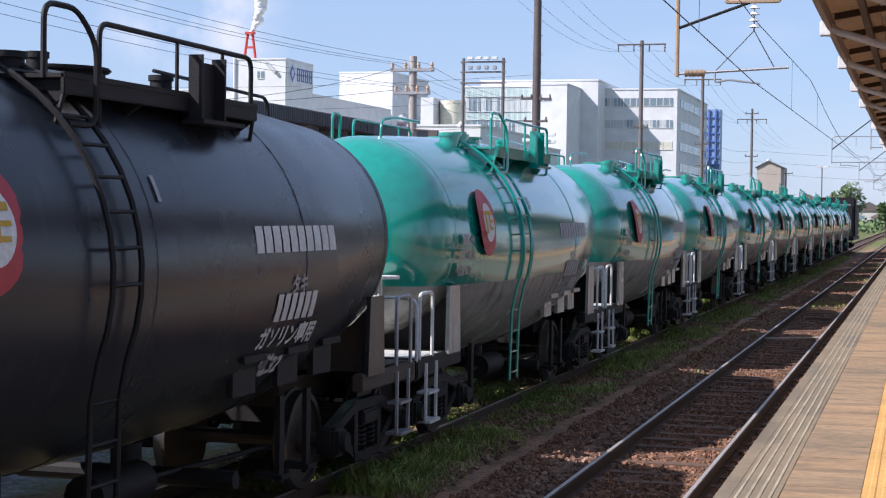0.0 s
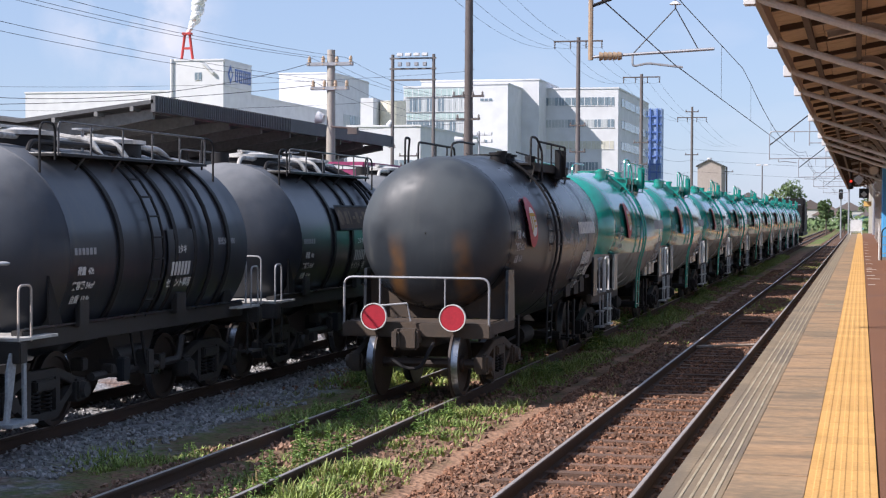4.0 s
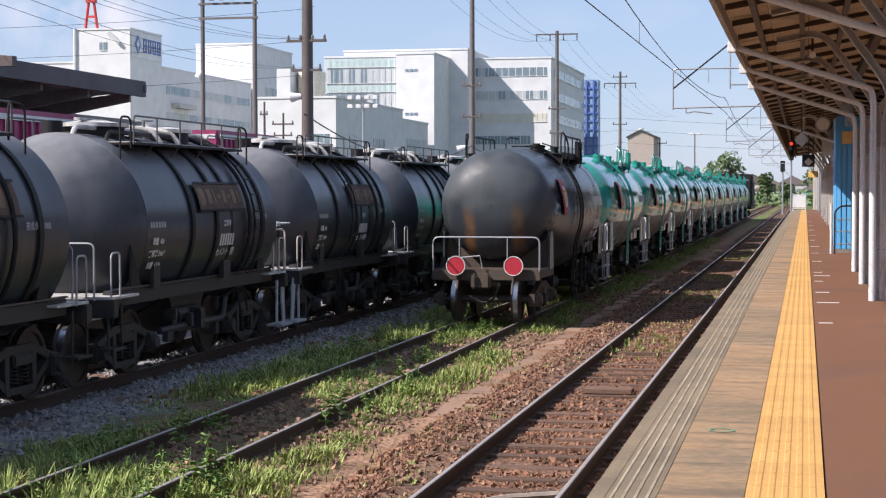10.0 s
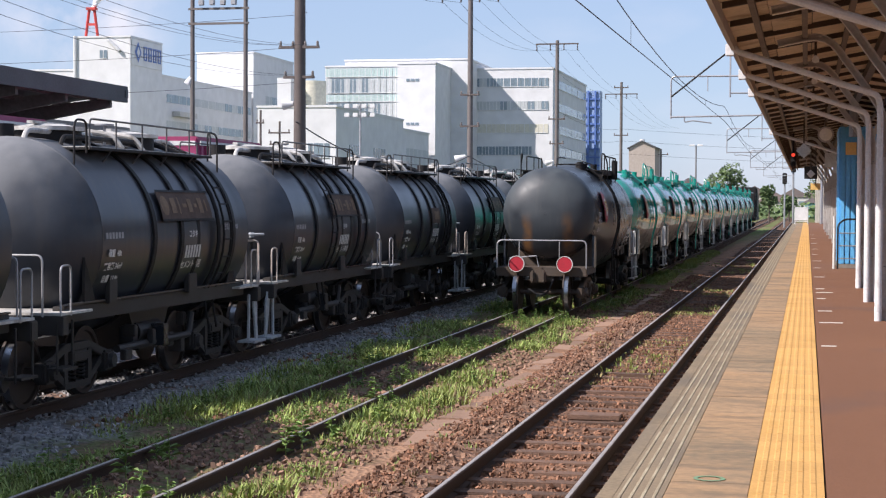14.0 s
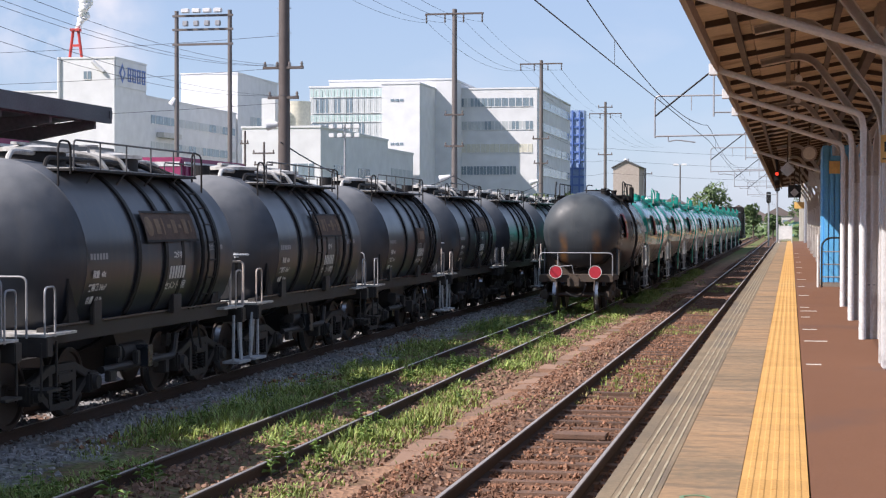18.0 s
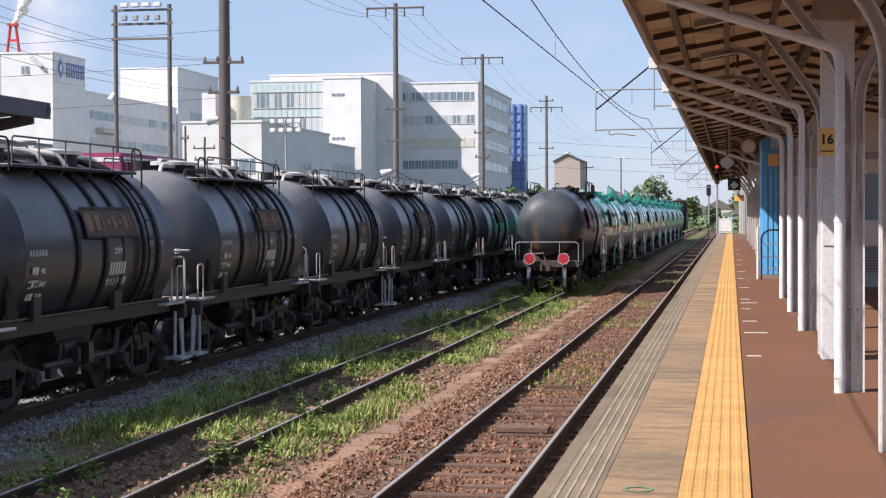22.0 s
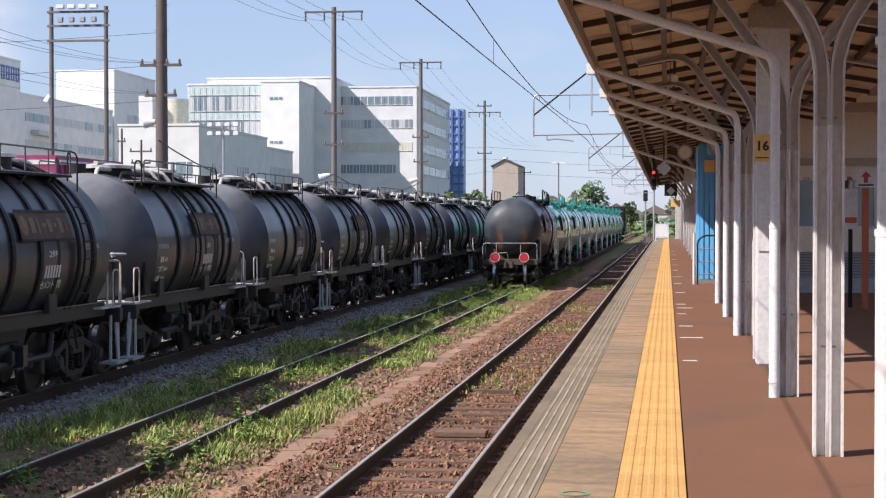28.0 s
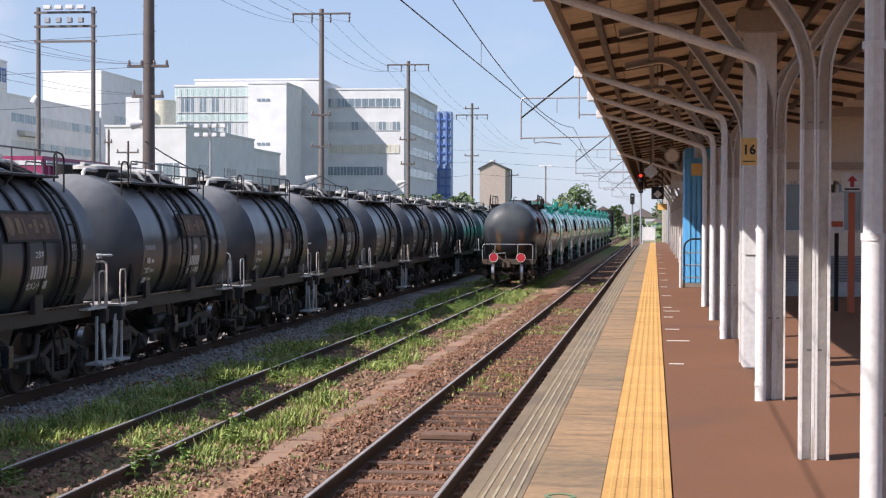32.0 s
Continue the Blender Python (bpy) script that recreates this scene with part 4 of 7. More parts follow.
def station_wall():
    t = thing("station_building", "low beige station building behind the canopy columns", "building", pose(0, 36.4, 0))
    part("wall", M().span(2.6, 14, 0, 0.25, 3.35, 5.2), WALL_BEIGE, t, "beige upper wall", smooth=0)
    part("base_wall", M().span(2.6, 14, 0, 0.25, PZ, 1.2), STEEL, t, "grey lower wall", smooth=0)
    for k in range(9):
        x = 2.75 + k * 1.15
        w = part("window", M().span(x, x + 1.0, 0.1, 0.13, 2.3, 3.3), BLD_GLASS, t, "dark window")
        part("window_frame", M().span(x - 0.05, x + 1.05, 0.02, 0.2, 3.28, 3.36).span(x - 0.05, x + 1.05, 0.02, 0.2, 2.24, 2.3).span(x - 0.06, x, 0.02, 0.2, 2.24, 3.36).span(x + 0.47, x + 0.53, 0.04, 0.18, 2.3, 3.28), COLUMN, w, smooth=0)
    part("sill_wall", M().span(2.6, 14, 0.02, 0.25, 1.75, 2.24), WALL_BEIGE, t, smooth=0)
    for k in range(9):
        part("louvre", M().span(2.7, 13.9, 0.0, 0.1, 1.22 + k * 0.06, 1.255 + k * 0.06), STEEL, t, smooth=0)
    part("back", M().span(2.6, 14, 0.2, 0.25, 1.2, 3.4), ROOF_UNDER, t, smooth=0)
    part("beam", M().span(2.6, 14, -0.1, 0, 3.6, 3.75), COLUMN_BROWN, t, smooth=0)
    part("side_wall", M().span(2.6, 2.8, 0.25, 40, PZ, 5.2), WALL_BEIGE, t, smooth=0)
    return t


station_wall()
# inner roof over the back half of the platform
part("back_roof", M().span(FAR_X - 0.25, 6.4, 23.5, 80, 4.68, 4.78), WALL_BEIGE, can, "dim back roof", smooth=0)
for k in range(5, 14):
    part("back_beam", M().span(FAR_X, 6.4, 2 + k * 4.4, 2.16 + k * 4.4, 4.5, 4.68), COLUMN_BROWN, can, smooth=0)


def hanging_sign(x, y, z, sx, sz, material, label, dia=False):
    t = thing("hanging_sign", label, "sign", pose(x, y, z), "signs under the canopy")
    part("panel", M().box(0, 0, 0, sx, 0.05, sz, Euler((0, radians(45), 0)).to_matrix() if dia else None), material, t, bevel=0.006)
    part("hanger", M().cyl((0, 0, sz / 2), (0, 0, max(sz / 2 + 0.1, roof_z(x) + 0.13 - z)), 0.02, n=6), PURLIN, t)
    return t


hanging_sign(-0.1, 47, 3.88, 0.3, 0.3, SIGN_W, "white diamond sign hanging from the canopy", True)
hanging_sign(0.12, 62, 3.55, 0.46, 0.46, INK, "dark direction sign hanging under the canopy")
hanging_sign(0.3, 63, 3.05, 0.36, 0.24, SIGN_Y, "orange sign hanging under the canopy")
hanging_sign(0.75, 58, 3.9, 0.36, 0.5, SIGN_W, "pale sign hanging under the canopy")
hanging_sign(0.12, 61.8, 3.5, 0.22, 0.22, SIGN_W, "pale diamond sign hanging under the canopy", True)
hanging_sign(0.95, 55, 3.6, 0.3, 0.4, SIGN_W, "pale sign hanging near a column")
clock = thing("station_clock", "round pale clock hanging under the canopy", "clock", pose(0.42, 41.0, 4.08))
part("case", M().cyl((0, -0.06, 0), (0, 0.06, 0), 0.19, n=24), COLUMN_BROWN, clock)
part("dial", M().cyl((0, -0.066, 0), (0, -0.06, 0), 0.15, n=24), WALL_BEIGE, clock)
part("bracket", M().cyl((0, 0, 0.18), (0, 0, 0.74), 0.02, n=6), PURLIN, clock)


def signal_lamp(x, y, z):
    t = thing("signal_lamp", "red lit signal lamp hanging from the canopy eave", "signal", pose(x, y, z))
    part("housing", M().box(0, 0.05, 0, 0.17, 0.15, 0.44), FRAME_BLACK, t, bevel=0.02)
    for dz in (0.14, -0.14):
        part("lens", M().cyl((0, -0.06, dz), (0, -0.045, dz), 0.06, n=14), LAMP_RED if dz > 0 else FRAME_BLACK, t)
        part("hood", M().lathe([(-0.2, 0.1, dz), (-0.04, 0.1, dz)], 14, 0, math.pi), FRAME_BLACK, t)
    part("hanger", M().cyl((0, 0.05, 0.2), (0, 0.05, 0.9), 0.03, n=8), FRAME_BLACK, t)
    return t


signal_lamp(-0.45, 55, 3.85)
for yy in (25, 29.4, 33.8):
    l = thing("speaker_box", "small white loudspeaker under the canopy", "speaker", pose(0.1, yy, roof_z(0.1) - 0.12), "canopy loudspeakers")
    part("horn", M().cyl((0, -0.16, -0.05), (0, 0, 0.0), 0.055, 0.03, 12), PIPE, l)
    part("bracket", M().cyl((0, 0, 0), (0, 0, 0.235), 0.02, n=6), PURLIN, l)


# ---- wagons ----

def add_streaks(material, col, z0, z1, xs, wid):
    """Rust that ran down in narrow streaks at given places across a tank end."""
    nt = material.node_tree
    L = nt.links.new
    b = nt.nodes["Principled BSDF"]
    old = b.inputs["Base Color"].links[0].from_socket
    tc = nt.nodes.new("ShaderNodeTexCoord")
    sp = nt.nodes.new("ShaderNodeSeparateXYZ")
    L(tc.outputs["Object"], sp.inputs[0])

    def mth(op, a, c):
        n = nt.nodes.new("ShaderNodeMath")
        n.operation = op
        for i, v in enumerate((a, c)):
            if hasattr(v, "node"):
                L(v, n.inputs[i])
            else:
                n.inputs[i].default_value = v
        return n.outputs[0]

    def rng(src, a, c):
        r = nt.nodes.new("ShaderNodeMapRange")
        r.inputs["From Min"].default_value, r.inputs["From Max"].default_value = a, c
        L(src, r.inputs["Value"])
        return r.outputs["Result"]

    no = nt.nodes.new("ShaderNodeTexNoise")
    no.inputs["Scale"].default_value = 3.0
    L(tc.outputs["Object"], no.inputs["Vector"])
    xw = mth("ADD", sp.outputs["X"], mth("MULTIPLY", mth("SUBTRACT", no.outputs["Fac"], 0.5), 0.12))
    total = None
    for x in xs:
        d = rng(mth("ABSOLUTE", mth("SUBTRACT", xw, x), 0.0), wid, wid * 0.3)
        total = d if total is None else mth("MAXIMUM", total, d)
    fade = mth("MULTIPLY", rng(sp.outputs["Z"], z1, z1 - 0.5), rng(sp.outputs["Z"], z0, z0 + 0.4))
    end = rng(mth("ABSOLUTE", sp.outputs["Y"], 0.0), 3.6, 3.9)
    f = mth("MULTIPLY", mth("MULTIPLY", total, fade), mth("MULTIPLY", end, rng(no.outputs["Fac"], 0.25, 0.6)))
    x = nt.nodes.new("ShaderNodeMix")
    x.data_type = "RGBA"
    L(f, x.inputs["Factor"])
    L(old, x.inputs["A"])
    x.inputs["B"].default_value = (*col, 1)
    L(x.outputs["Result"], b.inputs["Base Color"])




def add_dust_and_light(material, col, y0, y1, z0, z1, amount):
    """Pale dust on the tank ends and crown, with their lit upper parts put into the colour."""
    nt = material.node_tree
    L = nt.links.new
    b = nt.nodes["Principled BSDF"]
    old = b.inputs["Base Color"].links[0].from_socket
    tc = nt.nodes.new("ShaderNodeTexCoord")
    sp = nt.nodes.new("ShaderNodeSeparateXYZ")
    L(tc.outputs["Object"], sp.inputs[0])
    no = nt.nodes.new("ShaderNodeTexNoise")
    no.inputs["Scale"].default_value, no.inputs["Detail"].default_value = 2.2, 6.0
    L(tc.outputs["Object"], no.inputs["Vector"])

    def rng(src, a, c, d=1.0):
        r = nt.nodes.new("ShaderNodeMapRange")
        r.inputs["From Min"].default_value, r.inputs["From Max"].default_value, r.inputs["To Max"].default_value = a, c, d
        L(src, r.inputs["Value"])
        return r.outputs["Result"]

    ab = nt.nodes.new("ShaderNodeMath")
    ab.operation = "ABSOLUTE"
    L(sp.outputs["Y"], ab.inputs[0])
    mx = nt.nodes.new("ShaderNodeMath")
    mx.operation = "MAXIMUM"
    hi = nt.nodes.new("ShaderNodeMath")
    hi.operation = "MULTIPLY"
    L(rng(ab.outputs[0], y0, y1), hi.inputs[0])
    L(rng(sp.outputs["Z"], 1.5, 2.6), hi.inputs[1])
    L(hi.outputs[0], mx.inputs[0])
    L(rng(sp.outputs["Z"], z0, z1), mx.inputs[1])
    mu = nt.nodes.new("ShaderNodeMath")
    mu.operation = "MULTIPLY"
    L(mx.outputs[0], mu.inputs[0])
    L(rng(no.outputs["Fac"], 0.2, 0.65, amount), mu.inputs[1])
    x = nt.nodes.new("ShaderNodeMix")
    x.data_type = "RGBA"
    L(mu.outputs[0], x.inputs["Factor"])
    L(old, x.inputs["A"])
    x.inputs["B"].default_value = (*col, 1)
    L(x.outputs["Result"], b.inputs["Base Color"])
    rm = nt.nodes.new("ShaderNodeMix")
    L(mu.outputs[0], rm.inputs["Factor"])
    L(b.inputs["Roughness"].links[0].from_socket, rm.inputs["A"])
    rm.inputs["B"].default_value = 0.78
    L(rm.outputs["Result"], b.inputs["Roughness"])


# dust colours also carry the sunlit tone of upper ends and crowns
add_dust_and_light(GREY, (0.06, 0.071, 0.078), 3.85, 4.1, 3.1, 3.35, 0.95)
add_dust_and_light(BLACK, (0.075, 0.084, 0.098), 2.4, 2.6, 2.6, 3.1, 0.7)
add_dust_and_light(BLACK, (0.18, 0.184, 0.19), 90.0, 91.0, 2.6, 3.1, 0.9)
add_streaks(GREY, (0.16, 0.08, 0.032), 0.9, 2.25, (-0.42, 0.5), 0.15)


def wheelset(parent, y, rim=True):
    ax = part("axle", M().cyl((-0.85, y, 0.43), (0.85, y, 0.43), 0.065, n=10), WHEEL, parent)
    for s in (-1, 1):
        prof = [(0.50, 0.46), (0.53, 0.46), (0.535, 0.43), (0.62, 0.425), (0.625, 0.37), (0.59, 0.36), (0.575, 0.12), (0.63, 0.11), (0.63, 0.06)]
        prof = [(0.5, 0.06)] + prof
        n, vs = 28, []
        for x, r in prof:
            vs += [(s * x, y + r * math.cos(6.2832 * i / n), 0.43 + r * math.sin(6.2832 * i / n)) for i in range(n)]
        fs = [(j * n + i, j * n + (i + 1) % n, (j + 1) * n + (i + 1) % n, (j + 1) * n + i) for j in range(len(prof) - 1) for i in range(n)]
        w = part("wheel", M().add(vs, fs), WHEEL, parent)
        n = 28
        vs = [(s * x, y + r * math.cos(6.2832 * i / n), 0.43 + r * math.sin(6.2832 * i / n)) for x, r in ((0.532, 0.4335), (0.622, 0.4285)) for i in range(n)]
        part("tread", M().add(vs, [(i, (i + 1) % n, n + (i + 1) % n, n + i) for i in range(n)]), TREAD, w, "polished tread")


def side_frame(parent, s, yc, wb, material):
    """Cast bogie side: arched top bar, struts, springs, axle boxes."""
    x0, x1 = s * 0.8, s * 0.91
    h = wb / 2
    up = [(yc - h - 0.16, 0.36), (yc - h - 0.16, 0.54), (yc - h + 0.1, 0.6), (yc - 0.35, 0.72), (yc + 0.35, 0.72), (yc + h - 0.1, 0.6), (yc + h + 0.16, 0.54), (yc + h + 0.16, 0.36),
          (yc + h - 0.12, 0.36), (yc + h - 0.14, 0.5), (yc + 0.33, 0.62), (yc - 0.33, 0.62), (yc - h + 0.14, 0.5), (yc - h + 0.12, 0.36)]
    part("top_bar", M().extx(up if s > 0 else up, min(x0, x1), max(x0, x1)), material, parent, smooth=0, bevel=0.01)
    low = M()
    for q in (-1, 1):
        low.extx([(yc + q * (h - 0.16), 0.5), (yc + q * (h - 0.05), 0.46), (yc + q * 0.34, 0.2), (yc + q * 0.3, 0.27)], min(x0, x1) + 0.01, max(x0, x1) - 0.01)
    low.extx([(yc - 0.36, 0.18), (yc + 0.36, 0.18), (yc + 0.36, 0.26), (yc - 0.36, 0.26)], min(x0, x1), max(x0, x1))
    low.extx([(yc - 0.38, 0.26), (yc - 0.28, 0.26), (yc - 0.28, 0.64), (yc - 0.38, 0.64)], min(x0, x1), max(x0, x1))
    low.extx([(yc + 0.28, 0.26), (yc + 0.38, 0.26), (yc + 0.38, 0.64), (yc + 0.28, 0.64)], min(x0, x1), max(x0, x1))
    part("lower_frame", low, material, parent, smooth=0)
    part("bolster_end", M().box(s * 0.87, yc, 0.56, 0.16, 0.44, 0.13), material, parent, bevel=0.02)
    for dy in (-0.13, 0.13):
        sp = [(s * 0.86 + 0.062 * math.cos(a), yc + dy + 0.062 * math.sin(a), 0.27 + 0.22 * a / 31.4) for a in (i * 0.6283 for i in range(51))]
        part("spring", M().tube(sp, 0.014, 5), FRAME_BLACK, parent)
    for q in (-1, 1):
        a = part("axle_box", M().box(s * 0.87, yc + q * h, 0.43, 0.2, 0.26, 0.26), material, parent, bevel=0.03)
        part("axle_cap", M().cyl((s * 0.96, yc + q * h, 0.43), (s * 1.02, yc + q * h, 0.43), 0.1, 0.085, 12), material, a)


def bogie(thing_, yc, wb, material):
    p = part("bogie", M().box(0, yc, 0.55, 1.72, 0.34, 0.2), material, thing_, "cast steel bogie", bevel=0.02)
    for q in (-1, 1):
        wheelset(p, yc + q * wb / 2)
    for s in (-1, 1):
        side_frame(p, s, yc, wb, material)
    return p


def coupler(t, s, y, material):
    c = part("coupler", M().box(0, y + s * 0.25, 0.8, 0.16, 0.7, 0.18), material, t, bevel=0.02)
    part("knuckle", M().box(0.05, y + s * 0.62, 0.8, 0.26, 0.16, 0.28).box(-0.1, y + s * 0.66, 0.8, 0.1, 0.24, 0.26), material, c, bevel=0.03)
    part("air_hose", M().tube(bent([(0.3, y + s * 0.3, 0.72), (0.3, y + s * 0.5, 0.66), (0.2, y + s * 0.55, 0.42), (0.0, y + s * 0.55, 0.4), (-0.22, y + s * 0.5, 0.52)], 0.12), 0.025, 8), FRAME_BLACK, c)


def wrap_on(radius, zc, y0, sgn=1, lift=0.006):
    """Lettering laid round the right-hand flank of a tank."""
    def f(u, v):
        a = v / radius
        return ((radius + lift) * math.cos(a), y0 + u * sgn, zc + (radius + lift) * math.sin(a))
    return f


def flank_patch(r, zc, y0, z0, w, h, n=4):
    m = M()
    rows = []
    for i in range(n + 1):
        a = math.asin(max(-1, min(1, (z0 - h / 2 + h * i / n - zc) / r)))
        rows += [((r + 0.006) * math.cos(a), y0 - w / 2, zc + (r + 0.006) * math.sin(a)), ((r + 0.006) * math.cos(a), y0 + w / 2, zc + (r + 0.006) * math.sin(a))]
    m.v = rows
    m.f = [(2 * i, 2 * i + 1, 2 * i + 3, 2 * i + 2) for i in range(n)]
    return m


def flank_disc(r, zc, y0, z0, rad, lift, k=28):
    m = M()

    def put(u, v):
        a = math.asin((z0 + v - zc) / r)
        return ((r + lift) * math.cos(a), y0 + u, zc + (r + lift) * math.sin(a))
    m.v = [put(0, 0)]
    for q in (0.5, 1.0):
        m.v += [put(rad * q * math.cos(6.2832 * i / k), rad * q * math.sin(6.2832 * i / k)) for i in range(k)]
    m.f = [(0, 1 + i, 1 + (i + 1) % k) for i in range(k)] + [(1 + i, 1 + k + i, 1 + k + (i + 1) % k, 1 + (i + 1) % k) for i in range(k)]
    return m


CROWN = 3.36
BARREL = [(-3.95, 1.06), (-3.3, 1.15), (-2.6, 1.225), (-1.9, 1.285), (-1.2, 1.315), (0, 1.33), (1.2, 1.315), (1.9, 1.285), (2.6, 1.225), (3.3, 1.15), (3.95, 1.06)]


def ring(y):
    """Radius and centre height of the tank barrel at y."""
    for (ya, ra), (yb, rb) in zip(BARREL, BARREL[1:]):
        if ya <= y <= yb:
            r = ra + (rb - ra) * (y - ya) / (yb - ya)
            return r, CROWN - 0.13 * (abs(y) / 3.95) ** 1.6 - r
    return 1.06, CROWN - 0.13 - 1.06


def tank_profile():
    cap = [(0.6 * math.cos(math.pi / 2 * i / 9), math.sin(math.pi / 2 * i / 9) ** 0.8 if i else 0.01) for i in range(9)]
    r0, z0 = ring(-3.95)
    pr = [(-3.95 - d, r0 * f, z0) for d, f in cap]
    pr += [(y, *ring(y)) for y in [-3.95 + 7.9 * k / 16 for k in range(17)]]
    return pr + [(3.95 + d, r0 * f, z0) for d, f in reversed(cap)]


def split_barrel(prof, n, z, upper):
    """The part of the barrel above or below a level paint line."""
    m = M()
    for y, r, zc in prof:
        a = math.asin(max(-1, min(1, (z - zc) / r)))
        lo, hi = (a, math.pi - a) if upper else (math.pi - a, 2 * math.pi + a)
        m.v += [(r * math.cos(lo + (hi - lo) * i / n), y, zc + r * math.sin(lo + (hi - lo) * i / n)) for i in range(n + 1)]
    k = n + 1
    m.f = [(j * k + i, j * k + i + 1, (j + 1) * k + i + 1, (j + 1) * k + i) for j in range(len(prof) - 1) for i in range(n)]
    return m


def tank_wagon(kind):
    grey = kind == "grey"
    label = "weathered dark grey petrol tank wagon with two red tail discs" if grey else "green and pale grey petrol tank wagon with white end rails"
    t = thing("tank_wagon", label, "tank wagon", None, "departing tank wagons")
    body, trim, rail = (GREY, FRAME_BLACK, FRAME_BLACK) if grey else (GREEN, GREEN, GREEN)
    pr = tank_profile()
    if grey:
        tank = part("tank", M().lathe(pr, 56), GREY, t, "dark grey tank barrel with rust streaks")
    else:
        tank = part("tank", split_barrel(pr, 44, 1.66, True), GREEN, t, "green upper tank half")
        part("tank_belly", split_barrel(pr, 30, 1.66, False), SILVER, tank, "pale grey lower tank half")
    for y in (-3.9, -1.3, 1.25, 3.9):                     # weld seams
        r, zc = ring(y)
        pf = [(y - 0.012, r - 0.003, zc), (y, r + 0.005, zc), (y + 0.012, r - 0.003, zc)]
        part("weld_seam", M().lathe(pf, 44) if grey else split_barrel(pf, 40, 1.66, True), body, tank)
    # underframe ends
    for s in (-1, 1):
        fr = FRAME_RUST if grey else FRAME_BLACK
        e = part("end_sill", M().box(0, s * 4.98, 0.88, 2.04, 0.16, 0.2), fr, t, bevel=0.015)
        part("deck", M().box(0, s * 4.5, 0.965, 1.98, 0.85, 0.03), fr if grey else WHITE, e, bevel=0.006)
        for x in (-1, 1):
            part("side_sill", M().box(x * 0.97, s * 4.2, 0.9, 0.1, 1.5, 0.16), fr, e, bevel=0.012)
            part("saddle", M().extx([(s * 3.55, 0.95), (s * 4.02, 0.95), (s * 3.98, 1.66), (s * 3.6, 1.66)], x * 1.02 - 0.02, x * 1.02 + 0.02), GREY if grey else SILVER, e, "upright saddle plate", smooth=0)
        part("centre_sill", M().box(0, s * 4.2, 0.78, 0.5, 1.6, 0.24), fr, e, smooth=0)
        part("saddle_web", M().extr([(-0.98, 0.97), (0.98, 0.97), (1.0, 1.6), (0.8, 1.4), (0.4, 1.16), (-0.4, 1.16), (-0.8, 1.4), (-1.0, 1.6)], s * 3.78 - 0.015, s * 3.78 + 0.015), fr, e, smooth=0)
        bogie(t, s * 3.95, 1.75, FRAME_RUST if grey and s < 0 else FRAME_BLACK)
        coupler(t, s, s * 4.95, FRAME_RUST if grey else FRAME_BLACK)
    rail_mat = STEEL if grey else WHITE
    er = part("end_rail", M().tube(bent([(-1.0, -5.04, 0.95), (-1.0, -5.04, 1.58), (1.0, -5.04, 1.58), (1.0, -5.04, 0.95)], 0.12), 0.017, 8), rail_mat, t, "bent tubular end rail")
    part("rail_post", M().cyl((0.4, -5.04, 1.58), (0.4, -5.04, 1.2), 0.012, n=6), rail_mat, er)
    part("rail_post", M().cyl((-0.5, -5.04, 1.58), (-0.5, -5.04, 1.0), 0.014, n=6), rail_mat, er)
    part("release_rod", M().tube([(-0.7, -5.1, 1.18), (-0.1, -5.12, 1.24), (-0.05, -5.12, 1.0)], 0.014, 6), rail_mat, er)
    if grey:
        for x in (-0.54, 0.54):
            d = part("tail_disc", M().cyl((x, -5.2, 1.06), (x, -5.17, 1.06), 0.168, n=32), RED, t, "round red tail disc", bevel=0.004)
            n = 32
            part("disc_rim", M().add([(x + r * math.cos(6.2832 * i / n), yy, 1.06 + r * math.sin(6.2832 * i / n)) for yy, r in ((-5.208, 0.166), (-5.208, 0.18), (-5.165, 0.18)) for i in range(n)],
                                     [(j * n + i, j * n + (i + 1) % n, (j + 1) * n + (i + 1) % n, (j + 1) * n + i) for j in range(2) for i in range(n)]), WHITE, d, "pale rim")
            part("disc_bracket", M().box(x, -5.12, 1.06, 0.08, 0.1, 0.3), FRAME_RUST, d, smooth=0)
        chips = random.Random(8)
        for k in range(9):                                # chipped paint high on the end
            u, w_ = chips.uniform(0.1, 0.75), chips.uniform(0.02, 0.045)
            cx, cz = chips.uniform(0.05, 0.6), chips.uniform(2.65, 3.0)
            d_ = 1 - (cx * cx + (cz - 2.17) ** 2) / 1.06 ** 2
            yy = -3.95 - 0.6 * max(0.0, d_) ** 0.62 - 0.012
            part("paint_chip", M().add([(cx + w_ * math.cos(q) * chips.uniform(0.6, 1.3), yy, cz + w_ * math.sin(q) * chips.uniform(0.6, 1.3)) for q in (0, 1, 2, 3, 4, 5)], [(0, 1, 2, 3, 4, 5)]), BLD_CREAM, tank, "pale paint chip", smooth=0)
    # grab rails and steps at both ends of the visible flank
    for s in (-1, 1):
        if s < 0 and grey:
            continue
        g = part("grab_rail", M().tube(bent([(1.0, s * 4.95, 0.95), (1.0, s * 4.95, 1.62), (1.0, s * 4.5, 1.62), (1.0, s * 4.5, 0.95)], 0.08), 0.018, 8), WHITE if not grey else STEEL, t, "white tubular grab rail")
        part("steps", M().box(1.0, s * 4.62, 0.33, 0.16, 0.36, 0.03).box(1.0, s * 4.62, 0.62, 0.14, 0.34, 0.025).box(1.03, s * 4.8, 0.62, 0.025, 0.035, 0.6).box(1.03, s * 4.44, 0.62, 0.025, 0.035, 0.6), WHITE if not grey else STEEL, g, smooth=0)
